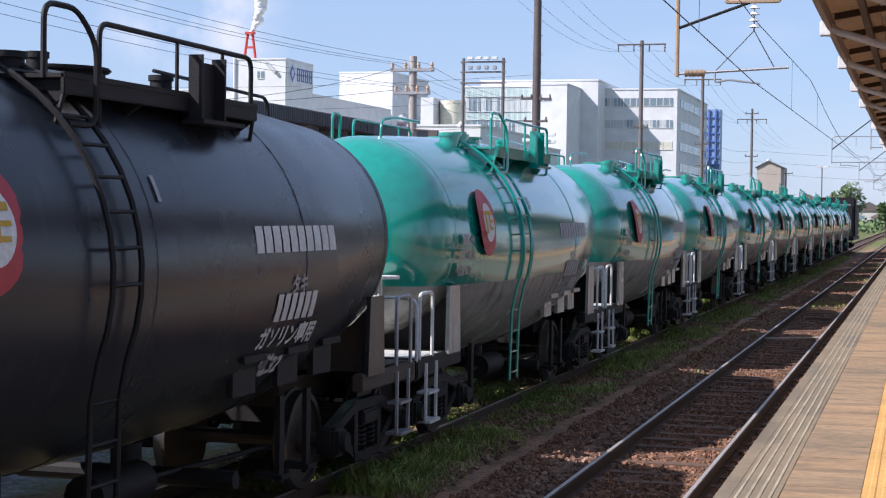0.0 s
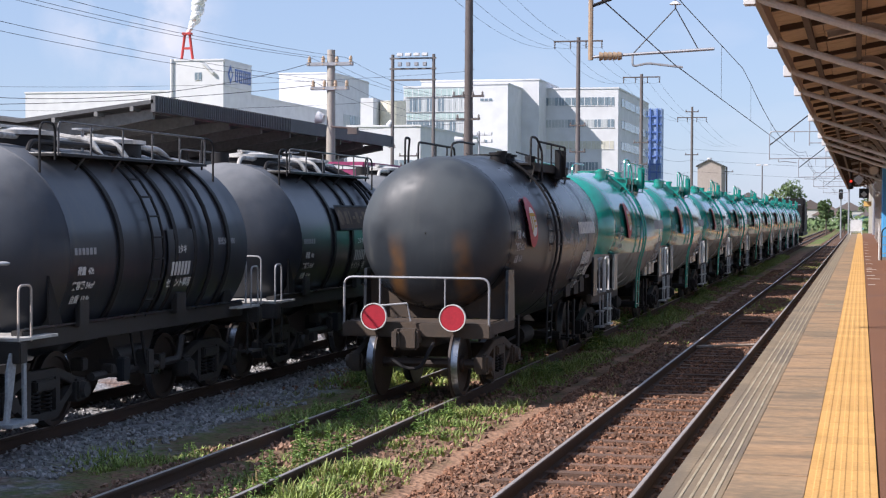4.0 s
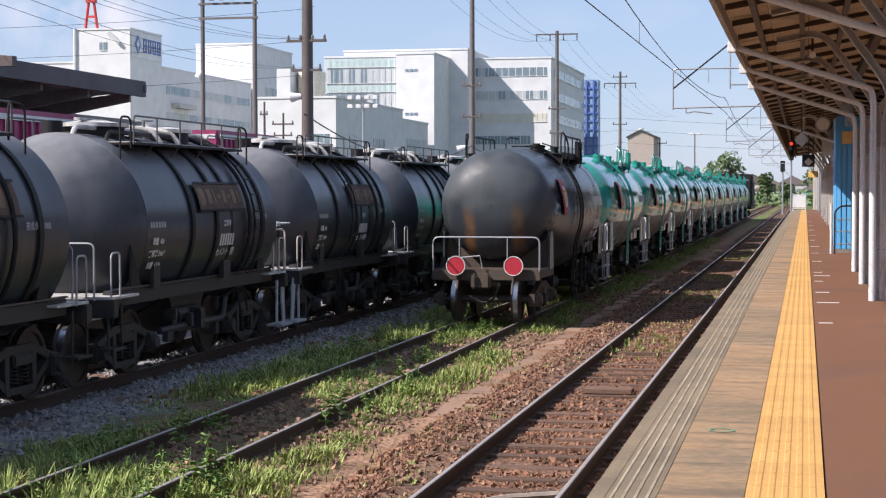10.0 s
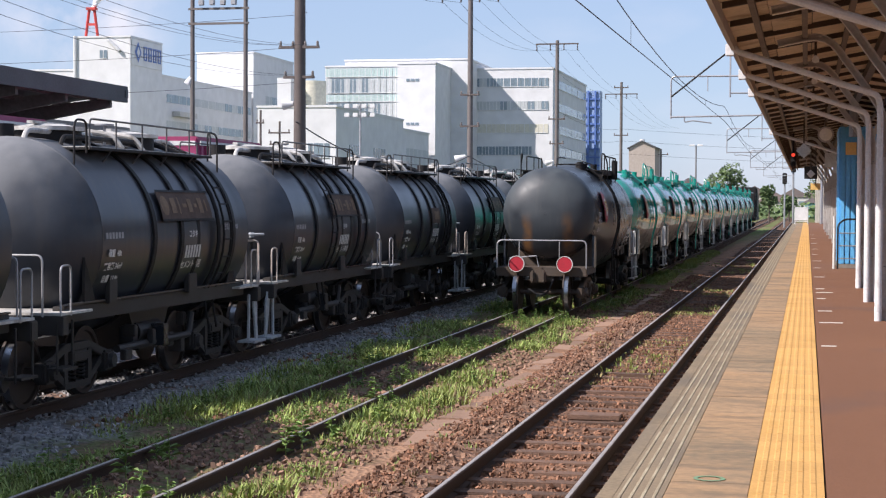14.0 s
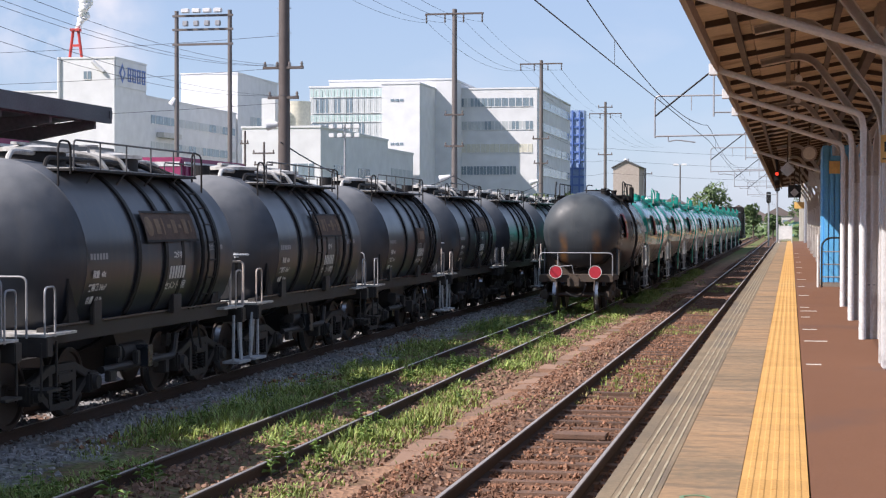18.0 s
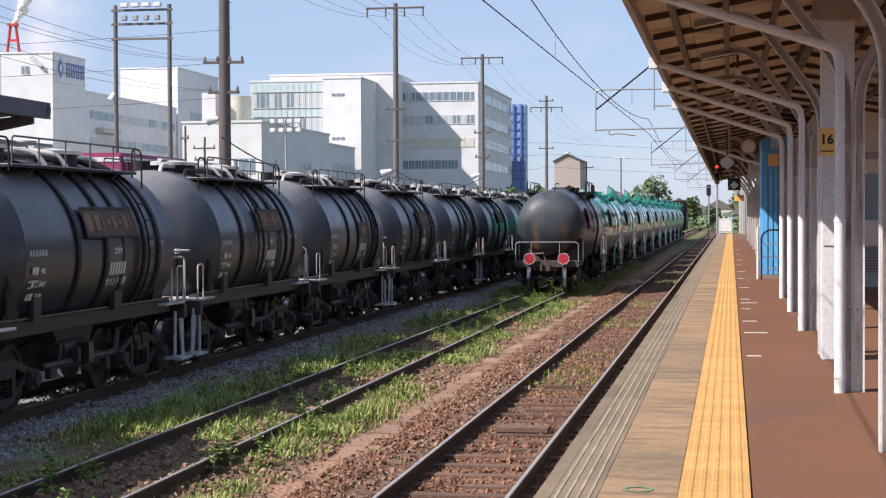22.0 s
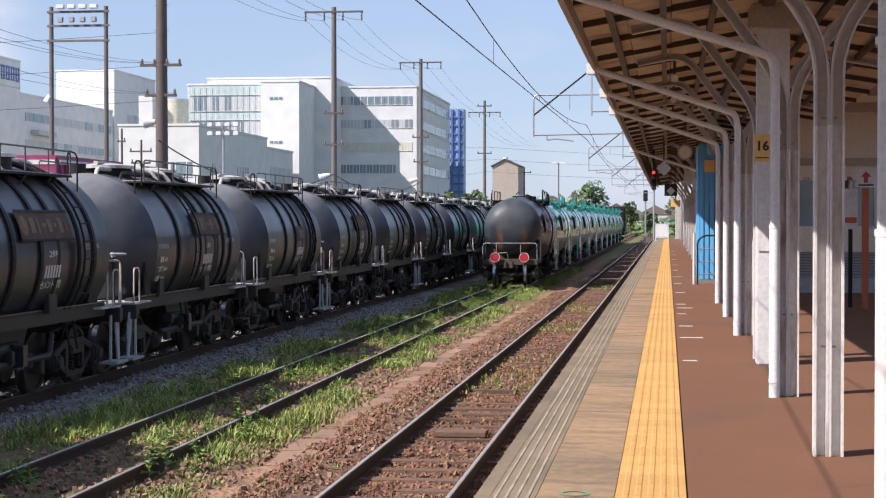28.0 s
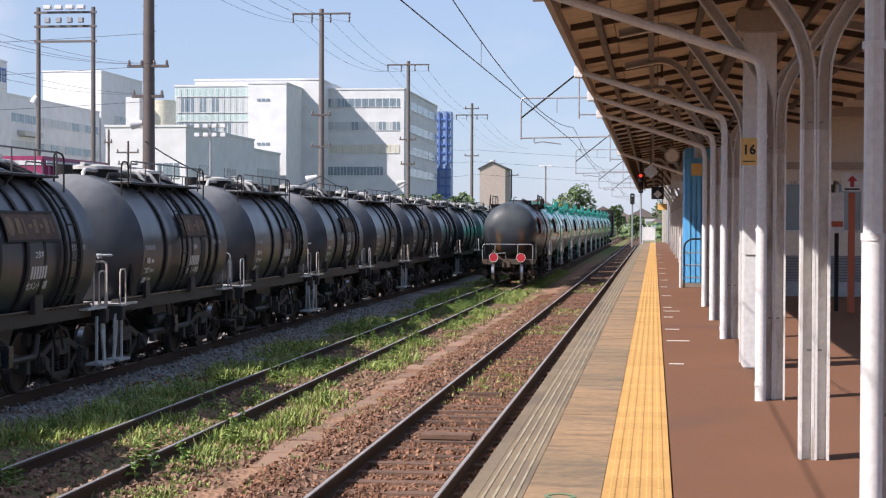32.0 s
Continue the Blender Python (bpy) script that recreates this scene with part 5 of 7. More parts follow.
        if s < 0:
            part("hand_brake", M().cyl((0.5, -4.7, 0.97), (0.5, -4.7, 1.75), 0.025, n=8).cyl((0.5, -4.7, 1.75), (0.5, -4.7, 1.78), 0.2, n=16), WHITE, g, "white hand-brake column")
    # flank ladder
    m = M()
    r, zl = ring(-1.8)
    for y in (-1.98, -1.62):
        pts = [((r + 0.07) * math.cos(a), y, zl + (r + 0.07) * math.sin(a)) for a in [radians(q) for q in range(75, -25, -8)]]
        pts += [(1.22, y, 1.3), (1.2, y, 0.5)]
        m.tube(pts, 0.02, 6)
    lad = part("ladder", m, trim, t, "curved flank ladder")
    for i in range(13):
        a = radians(70 - i * 9)
        if i < 9:
            p = ((r + 0.07) * math.cos(a), zl + (r + 0.07) * math.sin(a))
        else:
            p = (1.21, 1.3 - (i - 9) * 0.24)
        part("rung", M().cyl((p[0], -1.98, p[1]), (p[0], -1.62, p[1]), 0.013, n=6), trim, lad)
    # roof walkway
    TOP = CROWN - 0.15
    wk = part("walkway", M().box(0.5, -0.45, TOP - 0.02, 1.0, 2.9, 0.03).box(0.98, -0.45, TOP - 0.06, 0.03, 2.9, 0.13).box(-0.55, -0.45, TOP - 0.02, 0.9, 2.9, 0.03), trim, t, "roof walkway deck", bevel=0.006)
    for s in (-1, 1):
        for yb in (-1.85, -0.9, 0.05, 0.95):
            part("bracket", M().extr([(s * 0.4, TOP - 0.04), (s * 0.97, TOP - 0.04), (s * 0.99, TOP - 0.12), (s * 0.72, TOP - 0.3)], yb, yb + 0.03), trim, wk, smooth=0)
        part("bracket_leg", M().cyl((s * 0.97, -1.85, TOP - 0.1), (s * 0.9, -1.9, TOP - 0.42), 0.016, n=6).cyl((s * 0.97, 0.98, TOP - 0.1), (s * 0.92, 1.0, TOP - 0.38), 0.016, n=6), trim, wk)
        part("guard_rail", M().tube(bent([(s * 0.95, -1.4, TOP - 0.3), (s * 0.95, -1.4, TOP + 0.34), (s * 0.95, 0.98, TOP + 0.34), (s * 0.95, 0.98, TOP - 0.08)], 0.1), 0.018, 6), rail, wk)
        for yp in (-0.3, 0.45):
            part("rail_post", M().cyl((s * 0.95, yp, TOP - 0.05), (s * 0.95, yp, TOP + 0.34), 0.014, n=6), rail, wk)
        part("hoop", M().tube(bent([(s * 0.97, -2.1, TOP - 0.05), (s * 0.97, -2.1, TOP + 0.38), (s * 0.99, -1.75, TOP + 0.38), (s * 1.05, -1.62, TOP + 0.18), (s * 1.05, -1.62, TOP - 0.3), (s * 1.02, -1.9, TOP - 0.3)], 0.1), 0.018, 6), rail, wk)
    part("manhole", M().cyl((0, -0.2, TOP - 0.05), (0, -0.2, TOP + 0.15), 0.33, n=24).cyl((0, -0.2, TOP + 0.15), (0, -0.2, TOP + 0.18), 0.37, n=24), trim, wk, "domed manhole", bevel=0.01)
    for vx, vy, vz, vr in ((0.45, -2.0, 0.12, 0.12), (0.45, -1.62, 0.12, 0.11), (0.3, -1.0, 0.18, 0.07), (0.45, 0.5, 0.15, 0.08)):
        part("valve", M().cyl((vx, vy, TOP - 0.06), (vx, vy, TOP + vz), vr, n=14).cyl((vx, vy, TOP + vz - 0.01), (vx, vy, TOP + vz + 0.03), vr * 1.15, n=14), trim, wk)
    part("screen_plate", M().box(1.0, 0.0, TOP + 0.02, 0.03, 0.36, 0.4).box(1.04, -0.19, TOP + 0.04, 0.1, 0.025, 0.44).box(1.04, 0.19, TOP + 0.04, 0.1, 0.025, 0.44).box(1.05, 0.1, TOP - 0.19, 0.16, 0.7, 0.03), trim, wk, smooth=0)
    part("ridge_rail", M().tube(bent([(0.1, -3.55, TOP - 0.2), (0.1, -3.5, TOP + 0.22), (0.1, -3.0, TOP + 0.27), (0.1, -2.1, TOP + 0.27)], 0.12), 0.016, 6), rail, wk)
    part("ridge_rail", M().tube(bent([(0.1, 3.5, TOP - 0.2), (0.1, 3.4, TOP + 0.22), (0.1, 1.1, TOP + 0.27)], 0.12), 0.016, 6), rail, wk)
    # emblem and lettering
    part("warning_plate", flank_patch(*ring(-1.5), -1.55, 3.0, 0.4, 0.1, 2), BLD_CREAM, t, "small cream warning plate", smooth=0)
    part("fish_mark", flank_patch(*ring(-1.0), -1.15, 2.55, 0.05, 0.16, 2), WHITE_DIM, t, smooth=0)
    em = part("emblem", flank_disc(*ring(-2.95), -3.0, 2.32, 0.36, 0.022), RED, t, "round red emblem with a yellow device")
    part("emblem_disc", flank_disc(*ring(-2.95), -2.97, 2.32, 0.21, 0.027), SIGN_W, em, "white emblem centre")
    dev = M()
    for y, z, w, h in ((-3.0, 2.43, 0.36, 0.045), (-3.09, 2.33, 0.06, 0.24), (-3.15, 2.2, 0.06, 0.05), (-2.95, 2.33, 0.045, 0.18), (-2.88, 2.34, 0.14, 0.03), (-2.9, 2.26, 0.14, 0.03)):
        q = flank_patch(*ring(-2.95), y, z, w, h, 2)
        dev.add([(x + 0.028, yy, zz) for x, yy, zz in q.v], q.f)
    part("emblem_device", dev, YELLOW, em, "yellow device")
    ink = WHITE_DIM if grey else WHITE_DIM
    for i in range(10):
        part("name_bar", flank_patch(*ring(0.4), 0.3 + i * 0.165, 2.22, 0.135, 0.19, 2), WHITE if grey else WHITE_DIM, t, smooth=0)
    for i in range(6):
        part("number_bar", flank_patch(*ring(0.4), 0.74 + i * 0.14, 1.72, 0.1, 0.2, 2), WHITE if grey else WHITE_DIM, t, smooth=0)
    wr = wrap_on(*ring(0.7), 1.1)
    part("letters", text_mesh("letters", "タキ", 0.16, lambda u, v: wr(u, v - 0.16), ink), None, t, "white type letters")
    part("letters", text_mesh("letters", "ガソリン専用", 0.19, lambda u, v: wr(u, v - 0.56), WHITE if grey else ink), None, t, "white cargo lettering")
    part("letters", text_mesh("letters", "燃32", 0.22, lambda u, v: wr(u - 0.05, v - 0.82), WHITE if grey else ink), None, t, "white code lettering")
    wr2 = wrap_on(*ring(-3.4), -3.62)
    part("letters", text_mesh("letters", "荷重  44t", 0.12, lambda u, v: wr2(u, v + 0.02), ink), None, t, "faded load lettering")
    part("letters", text_mesh("letters", "実容積 60.2m³", 0.12, lambda u, v: wr2(u, v - 0.15), ink), None, t, "faded volume lettering")
    part("letters", text_mesh("letters", "自重 16.3t", 0.12, lambda u, v: wr2(u, v - 0.32), ink), None, t, "faded weight lettering")
    # gear under the belly
    ug = part("brake_cylinder", M().cyl((0.45, -0.6, 0.5), (0.45, 0.2, 0.5), 0.15, n=14), FRAME_BLACK, t)
    part("brake_rod", M().cyl((0.45, 0.2, 0.5), (0.45, 2.6, 0.42), 0.022, n=6).cyl((0.45, -0.6, 0.5), (0.45, -2.6, 0.42), 0.022, n=6), FRAME_BLACK, ug)
    part("drain_valve", M().cyl((0, 0.9, 0.35), (0, 0.9, 0.66), 0.12, n=12).cyl((-0.9, 0.9, 0.42), (0.9, 0.9, 0.42), 0.07, n=10), FRAME_BLACK, ug)
    for y in (-2.4, 1.9, 2.5):
        part("hanger", M().box(0.85, y, 0.6, 0.04, 0.1, 0.7).box(0.78, y, 0.3, 0.26, 0.2, 0.04), FRAME_BLACK, ug, smooth=0)
    for y in (0.6, 1.5, 2.4):
        part("pocket", M().box(ring(y)[0] * 0.86, y, 1.36, 0.07, 0.42, 0.05).box(ring(y)[0] * 0.8, y, 1.2, 0.05, 0.42, 0.22), FRAME_BLACK if grey else SILVER, ug, smooth=0)
    return t


def cement_wagon(plate, brake_end):
    t = thing("cement_wagon", "glossy black cement hopper tank wagon parked on the siding", "tank wagon", None, "parked cement wagons")
    R, ZC, H = 1.25, 1.95, 3.3
    q = radians(72)
    cap = [((math.cos(q * i / 12) - math.cos(q)) / (1 - math.cos(q)), max(0.01, math.sin(q * i / 12) / math.sin(q) * (R - 0.012))) for i in range(13)]
    pr = [(-2.4 - 0.7 * d, r, ZC) for d, r in cap] + [(-2.39, R, ZC), (2.9, R, ZC)] + [(2.91 + 0.42 * d, r, ZC) for d, r in reversed(cap)]
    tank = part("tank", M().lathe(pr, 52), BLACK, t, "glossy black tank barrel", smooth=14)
    for y in (-0.8, 0.15, 0.75, 2.2) if brake_end > 0 else (-1.17, 0.4, 1.0, 2.15):                   # raised straps round the barrel
        part("strap", M().lathe([(y - 0.05, R - 0.002, ZC), (y - 0.05, R + 0.03, ZC), (y + 0.05, R + 0.03, ZC), (y + 0.05, R - 0.002, ZC)], 52), FRAME_BLACK, tank)
    for s in (-1, 1):
        part("cradle", M().box(s * 1.02, 0, 1.1, 0.14, 6.3, 0.2), WAGON_FRAME, t, "lengthwise side sill", bevel=0.012)
        e = part("end_sill", M().box(0, s * 3.42, 1.0, 2.5, 0.16, 0.22), WAGON_FRAME, t, bevel=0.012)
        part("deck", M().box(0, s * 3.05, 1.13, 2.44, 0.85, 0.03), GEAR_PALE, e, "dusty end deck", smooth=0)
        part("saddle", M().extr([(-1.05, 1.15), (1.05, 1.15), (1.12, 1.75), (0.8, 1.3), (-0.8, 1.3), (-1.12, 1.75)], s * 2.45 - 0.02, s * 2.45 + 0.02), WAGON_FRAME, e, smooth=0)
        for x in (-1, 1):
            part("knee_plate", M().extx([(s * 2.3, 1.2), (s * 2.62, 1.2), (s * 2.62, 1.75)], x * 1.1 - 0.015, x * 1.1 + 0.015), FRAME_BLACK, e, smooth=0)
        bogie(t, s * 2.35, 1.65, WAGON_FRAME)
        coupler(t, s, s * 3.4, FRAME_BLACK)
        white = s == brake_end
        g = part("grab_rail", M().tube(bent([(1.2, s * 3.45, 1.1), (1.2, s * 3.45, 1.68), (1.2, s * 3.18, 1.68), (1.2, s * 3.18, 1.1)], 0.08), 0.013, 8).tube(bent([(0.3, s * 3.5, 1.1), (0.3, s * 3.5, 1.8), (1.0, s * 3.5, 1.8), (1.0, s * 3.5, 1.1)], 0.08), 0.017 if white else 0.013, 8),
                 RAIL_CREAM if white else STEEL, t, "tubular grab rail")
        if white:
            part("step_stand", M().extx([(s * 3.38, 1.0), (s * 3.52, 1.0), (s * 3.6, 0.8), (s * 3.6, 0.55), (s * 3.64, 0.3), (s * 3.54, 0.3), (s * 3.48, 0.55)], 1.13, 1.16).extx([(s * 3.2, 1.0), (s * 3.27, 1.0), (s * 3.25, 0.3), (s * 3.18, 0.3)], 1.13, 1.16).box(1.13, s * 3.42, 0.28, 0.28, 0.54, 0.04), STEP_PALE, g, "worn pale steps", bevel=0.006)
            part("brake_post", M().cyl((0.85, s * 3.4, 1.1), (0.85, s * 3.4, 1.86), 0.028, n=8), FRAME_BLACK, g)
            bw = M().tube([(0.85 + 0.19 * math.cos(a), s * 3.4 + 0.19 * math.sin(a), 1.9) for a in [radians(q) for q in range(0, 361, 24)]], 0.016, 6).cyl((0.85, s * 3.4, 1.85), (0.85, s * 3.4, 1.93), 0.04, n=8)
            for a in (0.3, 1.35, 2.4):
                bw.cyl((0.85 - 0.19 * math.cos(a), s * 3.4 - 0.19 * math.sin(a), 1.89), (0.85 + 0.19 * math.cos(a), s * 3.4 + 0.19 * math.sin(a), 1.89), 0.011, n=5)
            part("brake_wheel", bw, STEP_PALE, g, "spoked horizontal brake wheel")
        else:
            part("steps", M().box(1.15, s * 3.3, 0.5, 0.2, 0.4, 0.03).box(1.18, s * 3.5, 0.75, 0.02, 0.025, 0.6).box(1.18, s * 3.1, 0.75, 0.02, 0.025, 0.6), WAGON_FRAME, g, smooth=0)
    part("centre_sill", M().box(0, 0, 0.92, 0.5, 6.6, 0.26), FRAME_BLACK, t, smooth=0)
    for x in (-1, 1):
        part("hopper_leg", M().extx([(-0.7, 1.0), (0.7, 1.0), (0.35, 0.45), (-0.35, 0.45)], x * 0.55 - 0.3, x * 0.55 + 0.3), WAGON_FRAME, t, smooth=0)
    part("air_pipe", M().tube(bent([(0.95, -1.3, 0.55), (0.95, 1.2, 0.55), (0.95, 1.3, 0.85)], 0.1), 0.05, 8).cyl((0.8, -0.5, 0.7), (0.8, 0.3, 0.7), 0.14, n=12), WAGON_FRAME, t)
    rg = random.Random(21 + plate)
    for k in range(9):
        y = -1.2 + k * 0.3
        part("valve_gear", M().box(rg.uniform(0.7, 1.05), y, rg.uniform(0.42, 0.8), rg.uniform(0.08, 0.2), rg.uniform(0.08, 0.22), rg.uniform(0.1, 0.3)), rg.choice((WAGON_FRAME, WAGON_FRAME, GREY)), t, bevel=0.012)
    part("side_box", M().box(1.14, -1.9, 1.4, 0.06, 0.24, 0.46), WAGON_FRAME, t, "dark side box", bevel=0.01)
    part("cradle_lip", M().box(1.1, 0, 1.215, 0.06, 6.2, 0.02), GREY, t, smooth=0)
    part("side_box", M().box(1.15, 0.75, 1.3, 0.08, 0.3, 0.26), WAGON_FRAME, t, bevel=0.01)
    # panel under the plate, ladder, pipes down the flank
    pn = flank_patch(R + 0.02, ZC, 0.55, 1.55, 0.8, 1.35, 8)
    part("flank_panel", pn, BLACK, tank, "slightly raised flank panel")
    lad = M()
    ly = 1.62 if brake_end > 0 else -0.42
    pc_ = 0.38 if brake_end > 0 else 0.74
    for y in (ly, ly + 0.3):
        lad.tube([((R + 0.08) * math.cos(a), y, ZC + (R + 0.08) * math.sin(a)) for a in [radians(q) for q in range(80, -50, -10)]] + [(1.1, y, 0.6)], 0.018, 6)
    l = part("ladder", lad, FRAME_BLACK, t, "curved flank ladder")
    for i in range(12):
        a = radians(74 - i * 11)
        part("rung", M().cyl(((R + 0.08) * math.cos(a), ly, ZC + (R + 0.08) * math.sin(a)), ((R + 0.08) * math.cos(a), ly + 0.3, ZC + (R + 0.08) * math.sin(a)), 0.012, n=6), FRAME_BLACK, l)
    part("flank_pipe", M().tube([((R + 0.06) * math.cos(a), 1.45, ZC + (R + 0.06) * math.sin(a)) for a in [radians(q) for q in range(85, -55, -10)]], 0.03, 8), FRAME_BLACK, t)
    # roof gear
    wk = part("walkway", M().box(0.62, 0.1, H - 0.24, 0.62, 4.2, 0.03).box(-0.62, 0.1, H - 0.24, 0.62, 4.2, 0.03), FRAME_BLACK, t, "roof walkway boards", smooth=0)
    for s in (-1, 1):
        part("guard_rail", M().tube(bent([(s * 0.9, -2.0, H - 0.25), (s * 0.9, -2.0, H + 0.12), (s * 0.9, 2.2, H + 0.12), (s * 0.9, 2.2, H - 0.25)], 0.08), 0.013, 6), RAIL_GREY, wk)
        for k in range(4):
            part("rail_post", M().cyl((s * 0.9, -1.2 + k * 0.85, H - 0.25), (s * 0.9, -1.2 + k * 0.85, H + 0.12), 0.012, n=6), RAIL_GREY, wk)
            part("strut", M().cyl((s * 0.92, -1.4 + k * 0.95, H - 0.25), (s * 0.78, -1.4 + k * 0.95, H - 0.42), 0.014, n=6), RAIL_GREY, wk)
    for y in (-1.3, 1.1):
        h = part("hatch", M().cyl((0, y, H - 0.2), (0, y, H), 0.44, n=24), FRAME_BLACK, t, "round dark loading hatch", bevel=0.008)
        part("hatch_lid", M().cyl((0, y, H), (0, y, H + 0.05), 0.5, n=24).cyl((0, y, H + 0.05), (0, y, H + 0.09), 0.44, 0.2, 24), GEAR_PALE, h, "dusty pale lid", smooth=30)
        part("hatch_bar", M().box(0, y, H + 0.1, 0.08, 0.96, 0.035), GEAR_PALE, h, smooth=0)
    part("valve_wheel", M().cyl((0.3, -0.2, H - 0.2), (0.3, -0.2, H + 0.12), 0.02, n=6).cyl((0.3, -0.2, H + 0.12), (0.3, -0.2, H + 0.14), 0.13, n=14), STEEL, t)
    part("roof_hoop", M().tube(bent([(0.86, -2.35, H - 0.45), (0.86, -2.35, H + 0.1), (0.86, -2.0, H + 0.1), (0.86, -2.0, H - 0.3)], 0.12), 0.014, 8), FRAME_BLACK, t)
    part("roof_hoop", M().tube(bent([(0.86, 2.2, H - 0.3), (0.86, 2.2, H + 0.14), (0.86, 2.6, H + 0.1), (0.86, 2.6, H - 0.45)], 0.12), 0.014, 8), FRAME_BLACK, t)
    part("cross_pipe", M().tube(bent([(-0.7, -0.5, H - 0.1), (0.0, -0.5, H + 0.06), (0.5, -0.38, H - 0.02), (0.62, -0.35, H - 0.2)], 0.12), 0.035, 8), GEAR_PALE, t, "dusty pale roof pipe")
    part("cross_pipe", M().tube(bent([(-0.7, 0.3, H - 0.1), (0.0, 0.3, H + 0.06), (0.5, 0.32, H - 0.02), (0.62, 0.35, H - 0.2)], 0.12), 0.035, 8), GEAR_PALE, t)
    part("roof_pipe", M().tube(bent([(0.2, -2.4, H - 0.3), (0.2, -2.3, H - 0.02), (0.25, 2.2, H - 0.02), (0.4, 2.5, H - 0.3)], 0.15), 0.035, 8), GEAR_PALE, t)
    part("roof_pipe", M().tube(bent([(0.45, -1.9, H - 0.3), (0.45, -1.8, H - 0.08), (0.5, 0.4, H - 0.08), (0.15, 0.9, H - 0.08)], 0.2), 0.03, 8), FRAME_BLACK, t)
    part("walk_grating", M().box(0.62, 0.1, H - 0.218, 0.56, 4.1, 0.012), GEAR_PALE, t, "dusty pale grating", smooth=0)
    part("vent", M().cyl((-0.2, -2.1, H - 0.25), (-0.2, -2.1, H + 0.06), 0.14, n=14), FRAME_BLACK, t)
    # plate and lettering
    if plate == 1:
        pl = part("name_plate", flank_patch(R + 0.035, ZC, pc_, 2.36, 1.85, 0.4, 4), RUST_PLATE, t, "rusty oblong name plate")
        part("plate_emblem", flank_disc(R + 0.036, ZC, pc_ - 0.75, 2.36, 0.13, 0.006, 12), PLATE_INK, pl, "round worn emblem", smooth=0)
        for i, (w_, h_) in enumerate(((0.16, 0.2), (0.05, 0.22), (0.14, 0.05), (0.14, 0.18), (0.1, 0.05), (0.15, 0.2), (0.05, 0.16))):
            part("plate_bar", flank_patch(R + 0.042, ZC, pc_ - 0.46 + i * 0.2, 2.36, w_, h_, 2), PLATE_INK, pl, "worn brass lettering bar", smooth=0)
        for z_ in (2.17, 2.55):
            part("plate_edge", flank_patch(R + 0.05, ZC, pc_, z_, 1.9, 0.03, 1), FRAME_BLACK, pl, smooth=0)
    elif plate == 2:
        pl = part("name_plate", flank_patch(R + 0.035, ZC, 0.55, 2.12, 0.8, 0.34, 4), RUST_PLATE, t, "small rusty name plate")
        part("plate_bar", flank_patch(R + 0.04, ZC, 0.6, 2.12, 0.45, 0.18, 2), PLATE_INK, pl, smooth=0)
    wr = wrap_on(R + 0.02, ZC, 0.55)
    part("letters", text_mesh("letters", "コタキ", 0.11, lambda u, v: wr(u, v + 0.02), WHITE), None, t, "white type letters")
    for i in range(6):
        part("number_bar", flank_patch(R + 0.026, ZC, 0.3 + i * 0.1, 1.74, 0.07, 0.17, 2), WHITE, t, smooth=0)
    part("letters", text_mesh("letters", "セメント専用", 0.125, lambda u, v: wr(u + 0.03, v - 0.4), WHITE), None, t, "white cargo lettering")
    wr2 = wrap_on(R + 0.012, ZC, -2.05)
    for i in range(6):
        part("owner_bar", flank_patch(R, ZC, -2.28 + i * 0.092, 2.0, 0.066, 0.075, 2), WHITE_DIM, t, "small white lettering bar", smooth=0)
    for k, s in enumerate(("荷重  40t", "実容積 34m³", "自重  13.9t")):
        part("letters", text_mesh("letters", s, 0.1, lambda u, v: wr2(u, v - 0.17 - 0.16 * k), WHITE), None, t, "small white load lettering")
    wr3 = wrap_on(R, ZC, 2.12)
    part("letters", text_mesh("letters", "形式タキ1900", 0.1, lambda u, v: wr3(u, v + 0.1), WHITE_DIM), None, t, "small white type lettering")
    part("small_plate", flank_patch(R + 0.01, ZC, 0.62, 1.05, 0.34, 0.24, 2), WAGON_FRAME, t, smooth=0)
    return t


def locomotive():
    t = thing("locomotive", "dark diesel locomotive at the head of the tank train", "locomotive", None)
    part("body", M().box(0, 0, 2.2, 2.6, 10.5, 2.2), FRAME_BLACK, t, "dark locomotive hood", bevel=0.08)
    part("cab", M().box(0, -3.2, 2.5, 2.8, 2.6, 2.7), FRAME_BLACK, t, "dark cab", bevel=0.1)
    for x in (-0.7, 0.7):
        part("cab_window", M().box(x, -4.52, 3.1, 0.8, 0.04, 0.6), BLD_GLASS, t, bevel=0.02)
    part("frame", M().box(0, 0, 1.0, 2.7, 11.6, 0.24), FRAME_BLACK, t, bevel=0.02)
    for y in (-3.5, 3.5):
        bogie(t, y, 2.0, FRAME_BLACK)
    return t


# parked cement wagons
YARD0, YARD_STEP = 13.34, 7.62
kinds = [1, 1, 1, 1, 2, 1, 2, 1, 2, 0, 1, 0, 2, 1]
made = {}
for i in range(-3, len(kinds)):
    k = (kinds[i] if i >= 0 else 0, 1 if i % 2 == 0 else -1)
    at = pose(TRACKS["yard"], YARD0 + YARD_STEP * (i - 1), 0)
    if k in made:
        copy_thing(made[k], at)
    else:
        made[k] = cement_wagon(*k)
        made[k].matrix_basis = at

# departing train
tail = tank_wagon("grey")
TRAIN = [tail]
g0 = tank_wagon("green")
TRAIN.append(g0)
for i in range(9):
    TRAIN.append(copy_thing(g0, Matrix()))
TRAIN.append(locomotive())
WAGON = 10.2
for i, w_ in enumerate(TRAIN):
    w_.matrix_basis = pose(TRACKS["middle"], TAIL_ROWS[0][1] + 5.05 + WAGON * i, 0)


